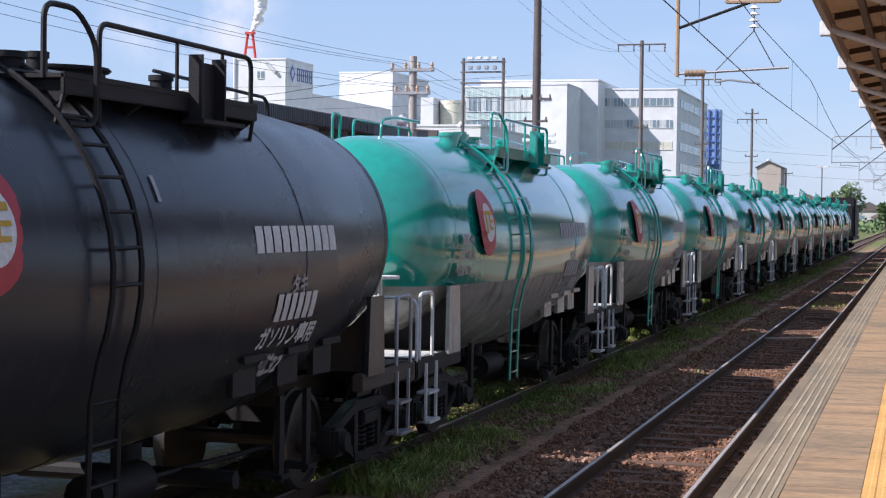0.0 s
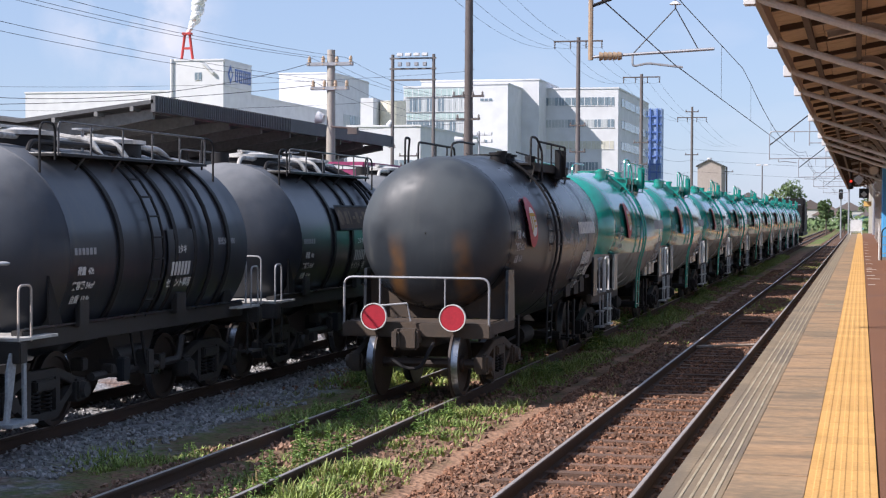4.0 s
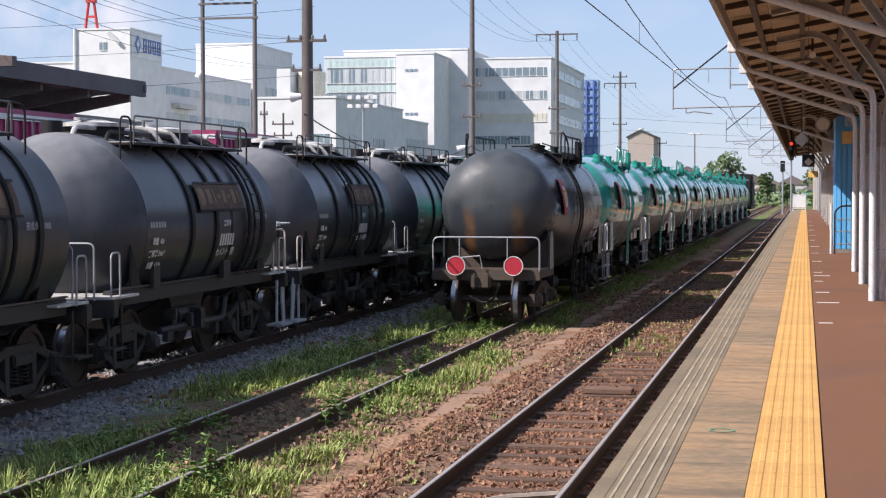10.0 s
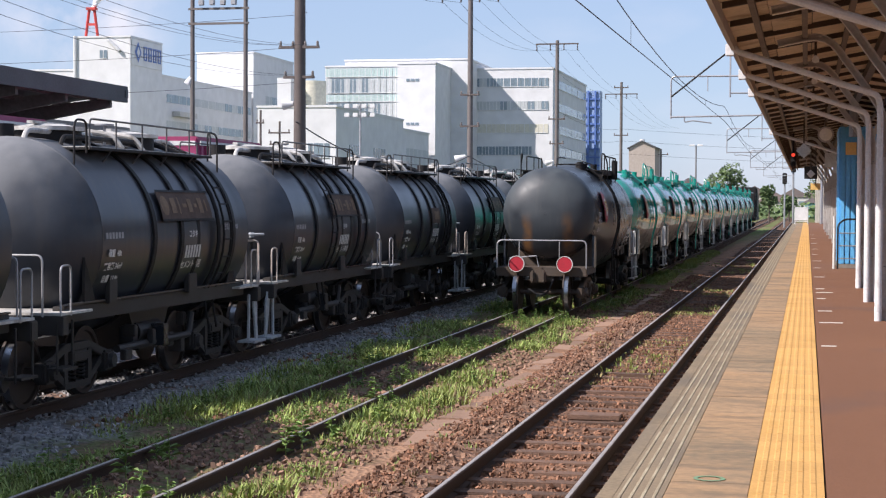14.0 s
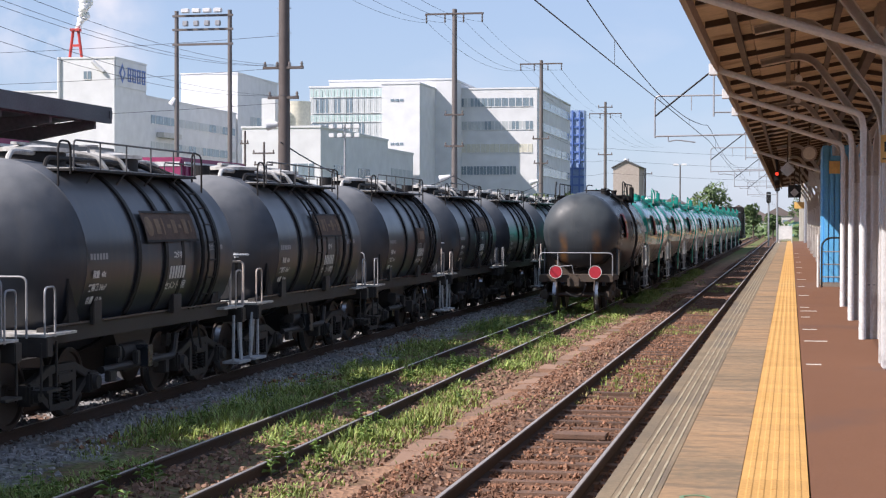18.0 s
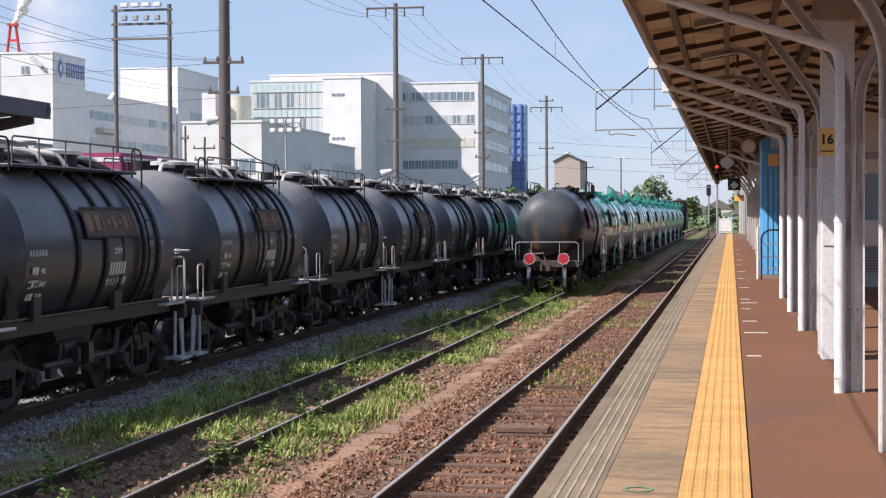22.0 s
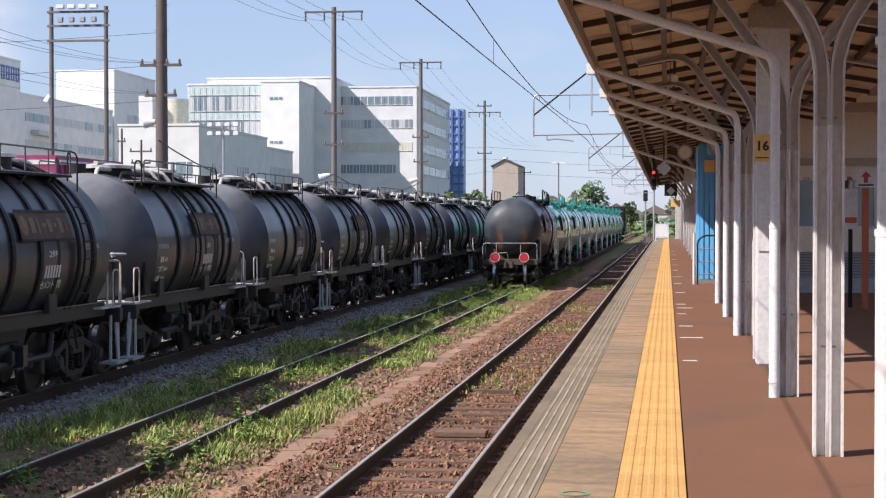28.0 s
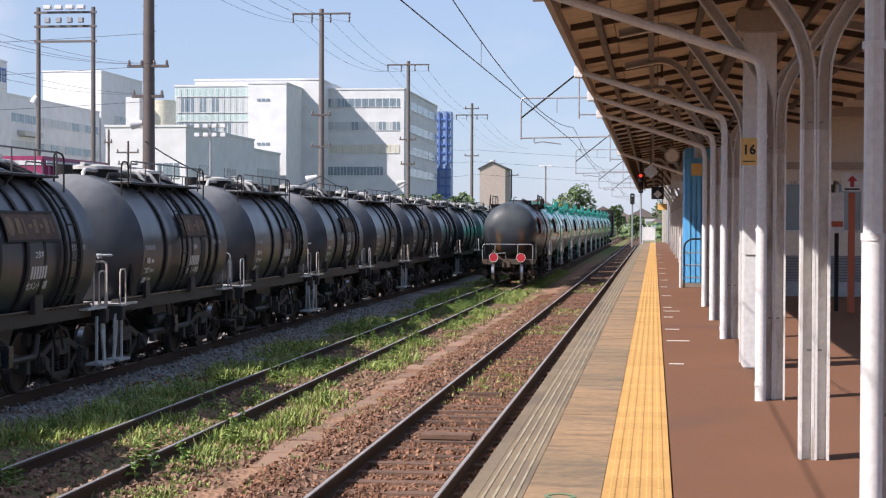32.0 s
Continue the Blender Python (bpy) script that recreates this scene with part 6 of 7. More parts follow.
# ---- masts, wires, far things ----
def insulator(m, p, drop):
    x, y, z = p
    for k in range(3):
        m.cyl((x, y, z - drop * k / 3 - 0.02), (x, y, z - drop * (k + 1) / 3), 0.07, 0.03, 8)


def line_pole(x, y, h, r, arms, label, material=POLE):
    t = thing("line_pole", label, "utility pole", pose(x, y, 0), "line poles")
    part("shaft", M().cyl((0, 0, -0.3), (0, 0, h), r, r * 0.72, 14), material, t)
    for z, w, n in arms:
        a = part("crossarm", M().box(0, -0.12, z, w, 0.1, 0.11), STEEL if material is POLE_CONC else POLE, t, bevel=0.01)
        for i in range(n):
            m = M()
            insulator(m, (-w / 2 + 0.08 + (w - 0.16) * i / max(1, n - 1), -0.12, z), 0.55 if w > 2.5 else -0.25)
            part("insulator", m, INSUL if material is POLE_CONC else POLE_GREY, a)
    return t


p = line_pole(-20, 64.5, 15.4, 0.27, [(15.0, 3.6, 4), (8.6, 1.7, 4), (7.4, 1.3, 3)], "tall dark steel power-line pole behind the wagons")
part("step_bolts", M().cyl((-0.3, 0, 10), (0.3, 0, 10), 0.015, n=6).cyl((-0.3, 0, 11), (0.3, 0, 11), 0.015, n=6).cyl((-0.3, 0, 12), (0.3, 0, 12), 0.015, n=6), STEEL, p)
part("transformer_lamp", M().cyl((-0.7, 0, 6.3), (-0.25, 0, 6.35), 0.22, 0.1, 12), PIPE, p, "pale floodlight")
p = line_pole(-20, 99.2, 15.3, 0.2, [(15.0, 3.6, 4), (8.9, 1.2, 3), (7.0, 1.2, 3)], "tall steel power-line pole behind the wagons", POLE_GREY)
part("lamp", M().cyl((-0.9, 0, 5.0), (-0.25, 0, 5.2), 0.24, 0.1, 12), PIPE, p, "pale floodlight")
p = line_pole(-20, 135, 15.6, 0.2, [(15.3, 3.5, 4), (9.2, 1.4, 3), (7.2, 1.2, 2)], "tall steel power-line pole far down the yard", POLE_GREY)
part("lamp", M().cyl((-0.9, 0, 5.6), (-0.25, 0, 5.8), 0.24, 0.1, 12), PIPE, p, "pale floodlight")
line_pole(-20, 183, 15.6, 0.2, [(14.3, 3.6, 4), (15.0, 1.6, 3), (9.8, 1.6, 2)], "slim utility pole far down the yard", POLE_GREY)
line_pole(-36.2, 112, 8.0, 0.1, [(7.2, 1.6, 3), (6.4, 1.4, 2)], "small utility pole in front of a white building")
line_pole(-37.6, 112, 8.8, 0.1, [(7.9, 0.6, 2)], "small utility pole in front of a white building")
line_pole(-17.5, 205, 9, 0.14, [(8.3, 1.8, 3)], "small utility pole far down the line")
lpost = line_pole(-9.7, 150, 7.5, 0.08, [], "slim lamp post far down the line", POLE_GREY)
for sx in (-1, 1):
    part("lamp", M().box(sx * 0.35, 0, 7.55, 0.5, 0.3, 0.16), PIPE, lpost, "pale lamp head", bevel=0.03)
pc = line_pole(-16, 28.8, 7.5, 0.17, [(7.05, 1.5, 4), (6.3, 1.25, 4)], "concrete utility pole with two crossarms by the far platform", POLE_CONC)
part("lamp", M().cyl((-0.42, -0.1, 5.42), (-0.2, -0.1, 5.36), 0.2, 0.14, 14), PIPE, pc, "round white lamp")
part("camera_arm", M().cyl((0, -0.1, 5.12), (0.75, -0.1, 5.06), 0.035, n=6).box(0.75, -0.1, 4.98, 0.3, 0.2, 0.2), POLE, pc, "small bracketed device")


def floodlight_frame():
    t = thing("floodlight_frame", "steel portal frame carrying rows of floodlights", "floodlights", pose(-21.8, 60, 0))
    for x in (-1.06, 1.06):
        part("post", M().cyl((x, 0, -0.2), (x, 0, 10.4), 0.1, 0.08, 10), POLE_GREY, t)
    for z in (10.2, 9.68, 9.12):
        part("beam", M().box(0, -0.05, z, 2.4, 0.08, 0.08), POLE_GREY, t, smooth=0)
    for k in range(4):
        x = -0.65 + k * 0.43
        part("floodlight", M().box(x, -0.15, 10.38, 0.3, 0.2, 0.16), PIPE, t, "grey floodlight", bevel=0.02)
        part("floodlight", M().box(x, -0.15, 9.9, 0.2, 0.16, 0.2), STEEL, t, bevel=0.02)
    part("lamp", M().cyl((-1.25, 0, 6.85), (-1.1, 0, 7.1), 0.16, 0.1, 10), PIPE, t)
    return t


floodlight_frame()
lp = thing("lamp_mast", "mast with two rows of white floodlights", "floodlights", pose(-29.8, 110, 0))
part("post", M().cyl((0, 0, 0), (0, 0, 9.1), 0.1, 0.07, 8), STEEL, lp)
for z, xs in ((8.9, (-0.9, -0.3, 0.3, 0.9)), (8.3, (-0.9, -0.3, 0.3, 0.9))):
    part("beam", M().box(0, 0, z - 0.12, 2.0, 0.08, 0.06), STEEL, lp, smooth=0)
    for x in xs:
        part("floodlight", M().box(x, -0.1, z, 0.36, 0.25, 0.28), SIGN_W, lp, "white floodlight", bevel=0.03)


def gantry(y, near):
    t = thing("catenary_bracket", "tan steel bracket with insulators over the near track" if near else "slim grey steel bracket holding the contact wire",
              "catenary bracket", pose(0, y, 0), "catenary brackets")
    xl = -3.45 if near else -3.22
    zt = 5.72 if near else 5.46
    arm, tan = (0.034, INSUL) if near else (0.02, STEEL)
    part("mast", M().cyl((1.05, 0, 0.8 if y > 100 else 4.0), (1.05, 0, 8.5), 0.11, n=10), STEEL, t)
    part("top_arm", M().tube(bent([(1.05, 0, zt), (xl, 0, zt), (xl, 0, 4.45)], 0.12), arm, 8), tan, t)
    part("stay", M().cyl((1.05, 0, 6.7 if near else 8.35), (xl, 0, 5.15 if near else 4.97), 0.022, n=6), FRAME_BLACK, t)
    rod = part("steady_arm", M().cyl((xl, 0, 4.49), (-1.85 if near else -1.05, 0, 4.57 if near else 4.52), 0.02, n=8), STEEL, t)
    if not near:
        part("drop_post", M().cyl((-1.82, 0, 6.3), (-1.82, 0, 4.95), 0.022, n=6).cyl((-1.82, 0, 5.05), (-1.0, 0, 5.05), 0.018, n=6), STEEL, t)
    part("registration_arm", M().tube(bent([(-2.9, 0, 4.5), (-2.9, 0, 4.36), (-2.7, 0, 4.4), (-2.25, 0, 4.34)], 0.05), 0.015, 6), STEEL, t)
    part("suspension_rod", M().cyl((-2.35, 0, zt), (-2.35, 0, 5.1), 0.012, n=6), STEEL, t)
    if near:
        for k in range(5):
            part("rib_insulator", M().cyl((xl + 0.12 + k * 0.06, 0, 4.5), (xl + 0.17 + k * 0.06, 0, 4.5), 0.06, 0.045, 12), INSUL, rod, "tan ribbed insulator")
        for k in range(4):
            part("disc_insulator", M().cyl((-2.35, 0, 5.46 - k * 0.09), (-2.35, 0, 5.42 - k * 0.09), 0.035, 0.08, 12), PIPE, rod, "pale disc insulator")
        part("box_frame", M().tube(bent([(-2.75, 0, 5.72), (-2.75, 0, 5.52), (-2.0, 0, 5.52), (-2.0, 0, 5.72)], 0.02), 0.03, 6), INSUL, t, "tan square frame")
        part("hanger_wire", M().cyl((-2.35, 0, 5.1), (-2.9, 0, 4.52), 0.008, n=5).cyl((-2.35, 0, 5.1), (-2.05, 0, 4.56), 0.008, n=5), WIRE, t)
    return t


GY = [1.0, 40.4, 69.0, 98.0, 128.0, -38.0]
for yy in GY:
    gantry(yy, yy < 20)


def wire(pts, r, label="dark overhead wire", name="overhead_wire"):
    return solo(name, M().tube(pts, r, 5), WIRE, label, "wire", group="overhead wires")


def sag(a, b, s, n=14):
    a, b = Vector(a), Vector(b)
    return [a.lerp(b, i / n) - Vector((0, 0, s * 4 * (i / n) * (1 - i / n))) for i in range(n + 1)]


WX = {-60: -2.2, -38: -2.0, 1.0: -2.36, 40.4: -1.94, 69: -2.2, 98: -2.0, 128: -2.2, 160: -2.0, 240: -2.1}
wire([(x, y, 4.38) for y, x in WX.items()], 0.007, "contact wire over the near track")


def wire_x(y):
    ks = list(WX)
    for a, b in zip(ks, ks[1:]):
        if a <= y <= b:
            return WX[a] + (WX[b] - WX[a]) * (y - a) / (b - a)


def messenger_z(y):
    """Height of the messenger wire, which sags between its brackets."""
    if y < 12.6:
        return 5.27
    if y < 40.4:
        return 4.45 + 0.0027 * (y - 30) ** 2
    f = ((y - 40.4) % 29.0) / 29.0
    return 4.75 - 0.25 * 4 * f * (1 - f)


gs = sorted(GY)
wire([(wire_x(y), y, messenger_z(y)) for y in [-60 + 2 * k for k in range(145)]], 0.007, "messenger wire above the contact wire")
drop = M()
for a, b in zip(gs, gs[1:]):
    for k in range(1, 6):
        f = k / 6
        yy = a + (b - a) * f
        drop.cyl((wire_x(yy), yy, messenger_z(yy)), (wire_x(yy), yy, 4.385), 0.004, n=4, caps=False)
solo("droppers", drop, WIRE, "thin dropper wires under the messenger wire", "wire", kind="stuff")
# power lines
PX = [-21.7, -20.7, -19.3, -18.3]
ys = [-5.5, 29.5, 64.5, 99.2, 135, 183, 250]
zs = [15.0, 15.0, 14.5, 14.5, 14.8, 13.9, 13.5]
for x in PX:
    pts = []
    for i in range(len(ys) - 1):
        pts += sag((x, ys[i], zs[i]), (x, ys[i + 1], zs[i + 1]), 0.9)[:-1]
    wire(pts, 0.009, "power line along the yard")
for x, z, w in ((-16.6, 7.25, -20.7), (-16.2, 7.25, -20.3), (-15.5, 7.25, -19.6), (-16.5, 6.5, -20.5), (-15.6, 6.5, -19.5)):
    wire(sag((x, 28.7, z), (w, 64.4, 8.7 if z > 7 else 7.5), 0.5), 0.006, "low-voltage line between two poles")
    wire(sag((x, 28.7, z), (x - 2, -8, z + 0.4), 0.5), 0.006, "low-voltage line between two poles")
wire(sag((-16.6, 28.7, 7.1), (-24, 20, 5.6), 0.5), 0.009, "service cable to the far platform roof")
wire(sag((-16.6, 28.7, 6.4), (-30, 8, 5.2), 0.6), 0.009, "service cable to the far platform roof")
wire(sag((-20, 64, 5.6), (-20, 99, 5.2), 1.3), 0.03, "thick sagging cable between poles")
wire(sag((-20, 99, 5.2), (-20, 135, 5.6), 1.0), 0.03, "thick sagging cable between poles")
for z0 in (7.2, 8.6, 9.9):
    wire(sag((-20, 64.4, z0), (-55, 62, z0 - 0.3), 0.5), 0.009, "side line from a tall pole")
    wire(sag((-20, 135, z0), (-20, 183, z0 + 0.6), 0.6), 0.013, "side line between poles")
    wire(sag((-20, 183, z0 + 0.6), (30, 200, z0 + 0.4), 0.8), 0.013, "side line crossing the yard")


def far_roof():
    t = thing("platform_roof", "dark butterfly roof over the far freight platform", "roof", None)
    a, b = 19.0, 41.3
    part("roof_slab", slab(-21.4, -17.6, 4.75, 5.22, 0.1, a, b), ROOF_DARK, t, "dark roof sheet", smooth=0)
    part("roof_slab", slab(-25.2, -21.4, 5.22, 4.75, 0.1, a, b), ROOF_DARK, t, smooth=0)
    part("eave_board", M().span(-17.66, -17.54, a, b, 5.0, 5.42), ROOF_DARK, t, "ribbed eave board", smooth=0)
    for k in range(150):
        yk = a + 0.1 + k * 0.148
        part("eave_rib", M().span(-17.54, -17.5, yk, yk + 0.07, 5.02, 5.42), ROOF_DARK, t, smooth=0) if k < 70 else None
    for k in range(9):
        yk = a + 0.5 + k * (b - a - 1) / 8
        part("truss", M().extr([(-21.4, 4.2), (-17.8, 4.85), (-17.8, 5.1), (-21.4, 4.7)], yk - 0.07, yk + 0.07), ROOF_UNDER, t, smooth=0)
        part("truss", M().extr([(-25, 4.85), (-21.4, 4.2), (-21.4, 4.7), (-25, 5.1)], yk - 0.07, yk + 0.07), ROOF_UNDER, t, smooth=0)
        if k % 2 == 0:
            part("post", M().cyl((-21.4, yk, 0.5), (-21.4, yk, 4.6), 0.14, n=10), ROOF_UNDER, t)
    for x in (-20.4, -19.2, -18.2, -22.6, -24):
        z = 4.75 + 0.47 * abs(x + 21.4) / 3.8
        part("purlin", M().span(x - 0.05, x + 0.05, a, b, z - 0.12, z), ROOF_UNDER, t, smooth=0)
    part("end_panel", M().span(-17.9, -17.5, b - 0.3, b + 0.04, 5.02, 5.42), ROOF_DARK, t, bevel=0.1)
    part("roof_vent", M().cyl((-19.2, 24, 5.2), (-19.2, 24, 5.65), 0.16, n=10), FRAME_BLACK, t)
    part("back_wall", M().span(-25.6, -25.4, a + 6, 60, 0, 5.2), ROOF_UNDER, t, "grey back wall", smooth=0)
    return t


far_roof()
solo("far_platform", M().span(-26, -16.9, 12, 62, -0.2, 0.9), CONCRETE, "low concrete freight platform", "platform", kind="structure", smooth=0)
ws = thing("warehouse", "grey sheet-clad warehouse beyond the far platform", "building")
part("wall", M().span(-40, -25.7, 36, 58, 0, 4.6), HOUSE, ws, smooth=0)
part("roof", M().extr([(-40.5, 4.5), (-25.4, 4.5), (-25.4, 4.7), (-33, 5.9), (-40.5, 4.7)], 35.6, 58.4), ROOF_DARK, ws, smooth=0)
lad_ = thing("roof_ladder", "orange-brown ladder up to a platform roof", "ladder", pose(-21.8, 16.2, 0))
for x in (0, 0.5):
    part("stile", M().tube(bent([(x, 0, 0.8), (x, 0, 5.6), (x + 0.25, 0, 5.6)], 0.1), 0.035, 6), ORANGE, lad_)
for k in range(12):
    part("rung", M().cyl((0, 0, 1.2 + k * 0.35), (0.5, 0, 1.2 + k * 0.35), 0.018, n=6), ORANGE, lad_)
ro2 = thing("platform_roof", "second dark platform roof further back", "roof")
part("roof_slab", M().extr([(-36, 4.9), (-24.9, 4.6), (-24.9, 4.75), (-36, 5.05)], 8, 32), ROOF_DARK, ro2, smooth=0)
for k in range(4):
    part("post", M().cyl((-30, 10 + k * 7, 0), (-30, 10 + k * 7, 4.8), 0.15, n=10), ROOF_UNDER, ro2)


def container(x, y, z):
    t = thing("freight_container", "magenta freight container with white stripes", "container", pose(x, y, z), "freight containers")
    part("body", M().box(0, 0, 1.2, 2.4, 4.4, 2.4), PINK, t, bevel=0.03)
    for k in range(14):
        part("rib", M().box(1.22, -2.0 + k * 0.308, 1.2, 0.05, 0.1, 2.2), PINK, t, smooth=0)
    part("stripe", M().box(1.25, 0, 2.25, 0.02, 4.3, 0.1), SIGN_W, t, "white stripe", smooth=0)
    part("stripe", M().box(0, -2.205, 2.25, 2.3, 0.02, 0.1), SIGN_W, t, smooth=0)
    return t


for y in (25.3, 37.15):
    container(-14.4, y, 1.45)
solo("container_flat", M().box(0, 0, 1.05, 2.5, 26, 0.2).box(0, 0, 0.6, 1.8, 20, 0.72).box(0, -8, 0.1, 1.3, 2.4, 1.0).box(0, 8, 0.1, 1.3, 2.4, 1.0), FRAME_BLACK, "flat wagon carrying the containers", "flat wagon", pose(-14.4, 31.2, 0.3), bevel=0.02)


# ---- buildings ----
def window_band(t, axis, fixed, a, b, z0, z1, n, glass=BLD_GLASS, proud=0.0, blinds=0.4):
    """A strip of recessed panes with mullions; axis x: faces the tracks' near end, y: faces the tracks."""
    w = (b - a) / n
    rr = random.Random(int(a * 10 + z0 * 7))
    for i in range(n):
        g = BLD_BLIND if rr.random() < blinds else glass
        u0, u1 = a + i * w + 0.05, a + (i + 1) * w - 0.05
        m = M().span(u0, u1, fixed - 0.1, fixed + 0.02, z0, z1) if axis == "x" else M().span(fixed - 0.02, fixed + 0.1, u0, u1, z0, z1)
        pn = part("window", m, g, t, smooth=0)
        fm = (M().span(u0, u1, fixed - 0.14, fixed - 0.1, z0, z0 + 0.1).span((u0 + u1) / 2 - 0.06, (u0 + u1) / 2 + 0.06, fixed - 0.14, fixed - 0.1, z0 + 0.1, z1) if axis == "x"
              else M().span(fixed + 0.1, fixed + 0.14, u0, u1, z0, z0 + 0.1).span(fixed + 0.1, fixed + 0.14, (u0 + u1) / 2 - 0.06, (u0 + u1) / 2 + 0.06, z0 + 0.1, z1))
        part("frame", fm, PIPE, pn, smooth=0)


def block(t, x0, x1, y0, y1, z1, material=BLD_WHITE, label=""):
    w = part("wall", M().span(x0, x1, y0, y1, 0, z1), material, t, label, smooth=0)
    part("parapet", M().span(x0 - 0.15, x1 + 0.15, y0 - 0.15, y1 + 0.15, z1, z1 + 0.35), material, t, smooth=0)
    return w


def hospital_left():
    t = thing("hospital_block", "white multi-storey hospital block with a blue roof sign", "building")
    block(t, -172, -127.1, 301, 372, 27.4)
    block(t, -138, -126.9, 300, 316, 33.6)
    block(t, -141.0, -127.0, 373, 404, 37.0)
    for z in (26.6, 21.2, 15.8, 10.4):
        window_band(t, "y", -127.1, 319, 371, z - 4.4, z - 2.6, 12, blinds=0.6)
    window_band(t, "x", 300, -133.2, -131.6, 29.6, 31.2, 1, blinds=0)
    window_band(t, "y", -127.0, 382, 402, 24, 27.5, 4, blinds=0.8)
    sg = part("sign_panel", M().span(-126.9, -126.7, 300.3, 315.7, 28.4, 33.4), BLD_WHITE, t, smooth=0)
    part("sign_diamond", M().add([(-126.6, 301.6, 31), (-126.6, 303.2, 33.0), (-126.6, 304.8, 31), (-126.6, 303.2, 29.0)], [(0, 1, 2, 3)]), SIGN_BLUE, sg, "blue diamond sign", smooth=0)
    part("sign_core", M().add([(-126.55, 302.4, 31), (-126.55, 303.2, 32.0), (-126.55, 304.0, 31), (-126.55, 303.2, 30.0)], [(0, 1, 2, 3)]), BLD_WHITE, sg, smooth=0)
    for k in range(4):                                    # plain bars for the name on the roof sign
        y_ = 305.9 + k * 2.4
        for a, b, c, d in ((0, 1.9, 2.4, 2.75), (0.1, 0.5, 0.1, 2.4), (1.3, 1.7, 0.1, 2.4), (0, 1.9, 1.2, 1.5), (0.2, 1.8, 0.0, 0.3)):
            part("sign_bar", M().span(-126.68, -126.58, y_ + a, y_ + b, 29.6 + c, 29.6 + d), SIGN_BLUE, sg, smooth=0)
    part("balcony", M().span(-127.0, -125.4, 322, 332, 19.6, 20.6), HOUSE, t, smooth=0)
    part("stack_leg", M().cyl((-137.0, 302, 33.6), (-136.2, 302, 39.5), 0.3, n=8), STACK_RED, t, "red stack leg")
    part("stack_leg", M().cyl((-134.4, 302, 33.6), (-135.2, 302, 39.5), 0.3, n=8), STACK_RED, t, "red stack leg")
    part("stack_brace", M().box(-135.7, 302, 36.4, 2.0, 0.4, 0.45), STACK_RED, t, smooth=0)
    part("stack_head", M().box(-135.7, 302, 39.4, 1.9, 1.2, 0.5), STACK_RED, t, smooth=0)
    part("exhaust", M().cyl((-129, 299.6, 31.0), (-131, 299.2, 33), 0.4, n=10), PIPE, t)
    part("flue", M().cyl((-138.2, 299.8, 25), (-138.2, 299.8, 34), 0.3, n=8), PIPE, t)
    return t


hospital_left()


def steam():
    r2 = random.Random(3)
    t = thing("steam_plume", "white steam plume rising from the red stack", "steam")
    ms = [M() for _ in range(5)]
    for k in range(46):
        m = ms[min(4, k // 9)]
        f = k / 45
        c = Vector((-135.7 + 4.5 * f + math.sin(f * 7) * 0.7 + r2.uniform(-0.5, 0.5), 303 + r2.uniform(-0.5, 0.5), 39.6 + 17 * f))
        s = 0.45 + 1.0 * math.sin(min(1, f * 1.4) * 1.6) * r2.uniform(0.7, 1.15)
        me = [(c + Vector(v) * s * r2.uniform(0.85, 1.1)) for v in PUFF_V]
        m.add(me, PUFF_F)
    return [part("puff", m, SMOKE, t, smooth=80) for m in ms]


bm0 = bmesh.new()
bmesh.ops.create_icosphere(bm0, subdivisions=2, radius=1)
PUFF_V, PUFF_F = [tuple(v.co) for v in bm0.verts], [tuple(v.index for v in f.verts) for f in bm0.faces]
bm0.free()
PUFFS = steam()


def white_hall():
    t = thing("white_hall", "low white flat-roofed hall with small windows", "building")
    block(t, -87.8, -74.5, 260, 306, 17.6)
    block(t, -86, -74.6, 306.3, 328, 15.9)
    window_band(t, "x", 260, -79.2, -75.6, 9.4, 11.8, 2, blinds=0)
    window_band(t, "y", -74.5, 268, 274, 9.8, 11.8, 2, blinds=0)
    window_band(t, "y", -74.5, 284, 292, 9.8, 11.8, 2, blinds=0)
    window_band(t, "y", -74.6, 309, 327, 8.5, 12.6, 5, BLD_BLIND, blinds=1)
    return t


white_hall()
ct = thing("storage_tank", "cream cylindrical tank between two white buildings", "tank")
part("shell", M().cyl((-93.9, 311, 0), (-93.9, 311, 25.6), 2.7, n=28), BLD_CREAM, ct)
part("stair_block", M().span(-99.4, -96.7, 306, 314, 0, 26.0), BLD_WHITE, ct, "white stair block", smooth=0)


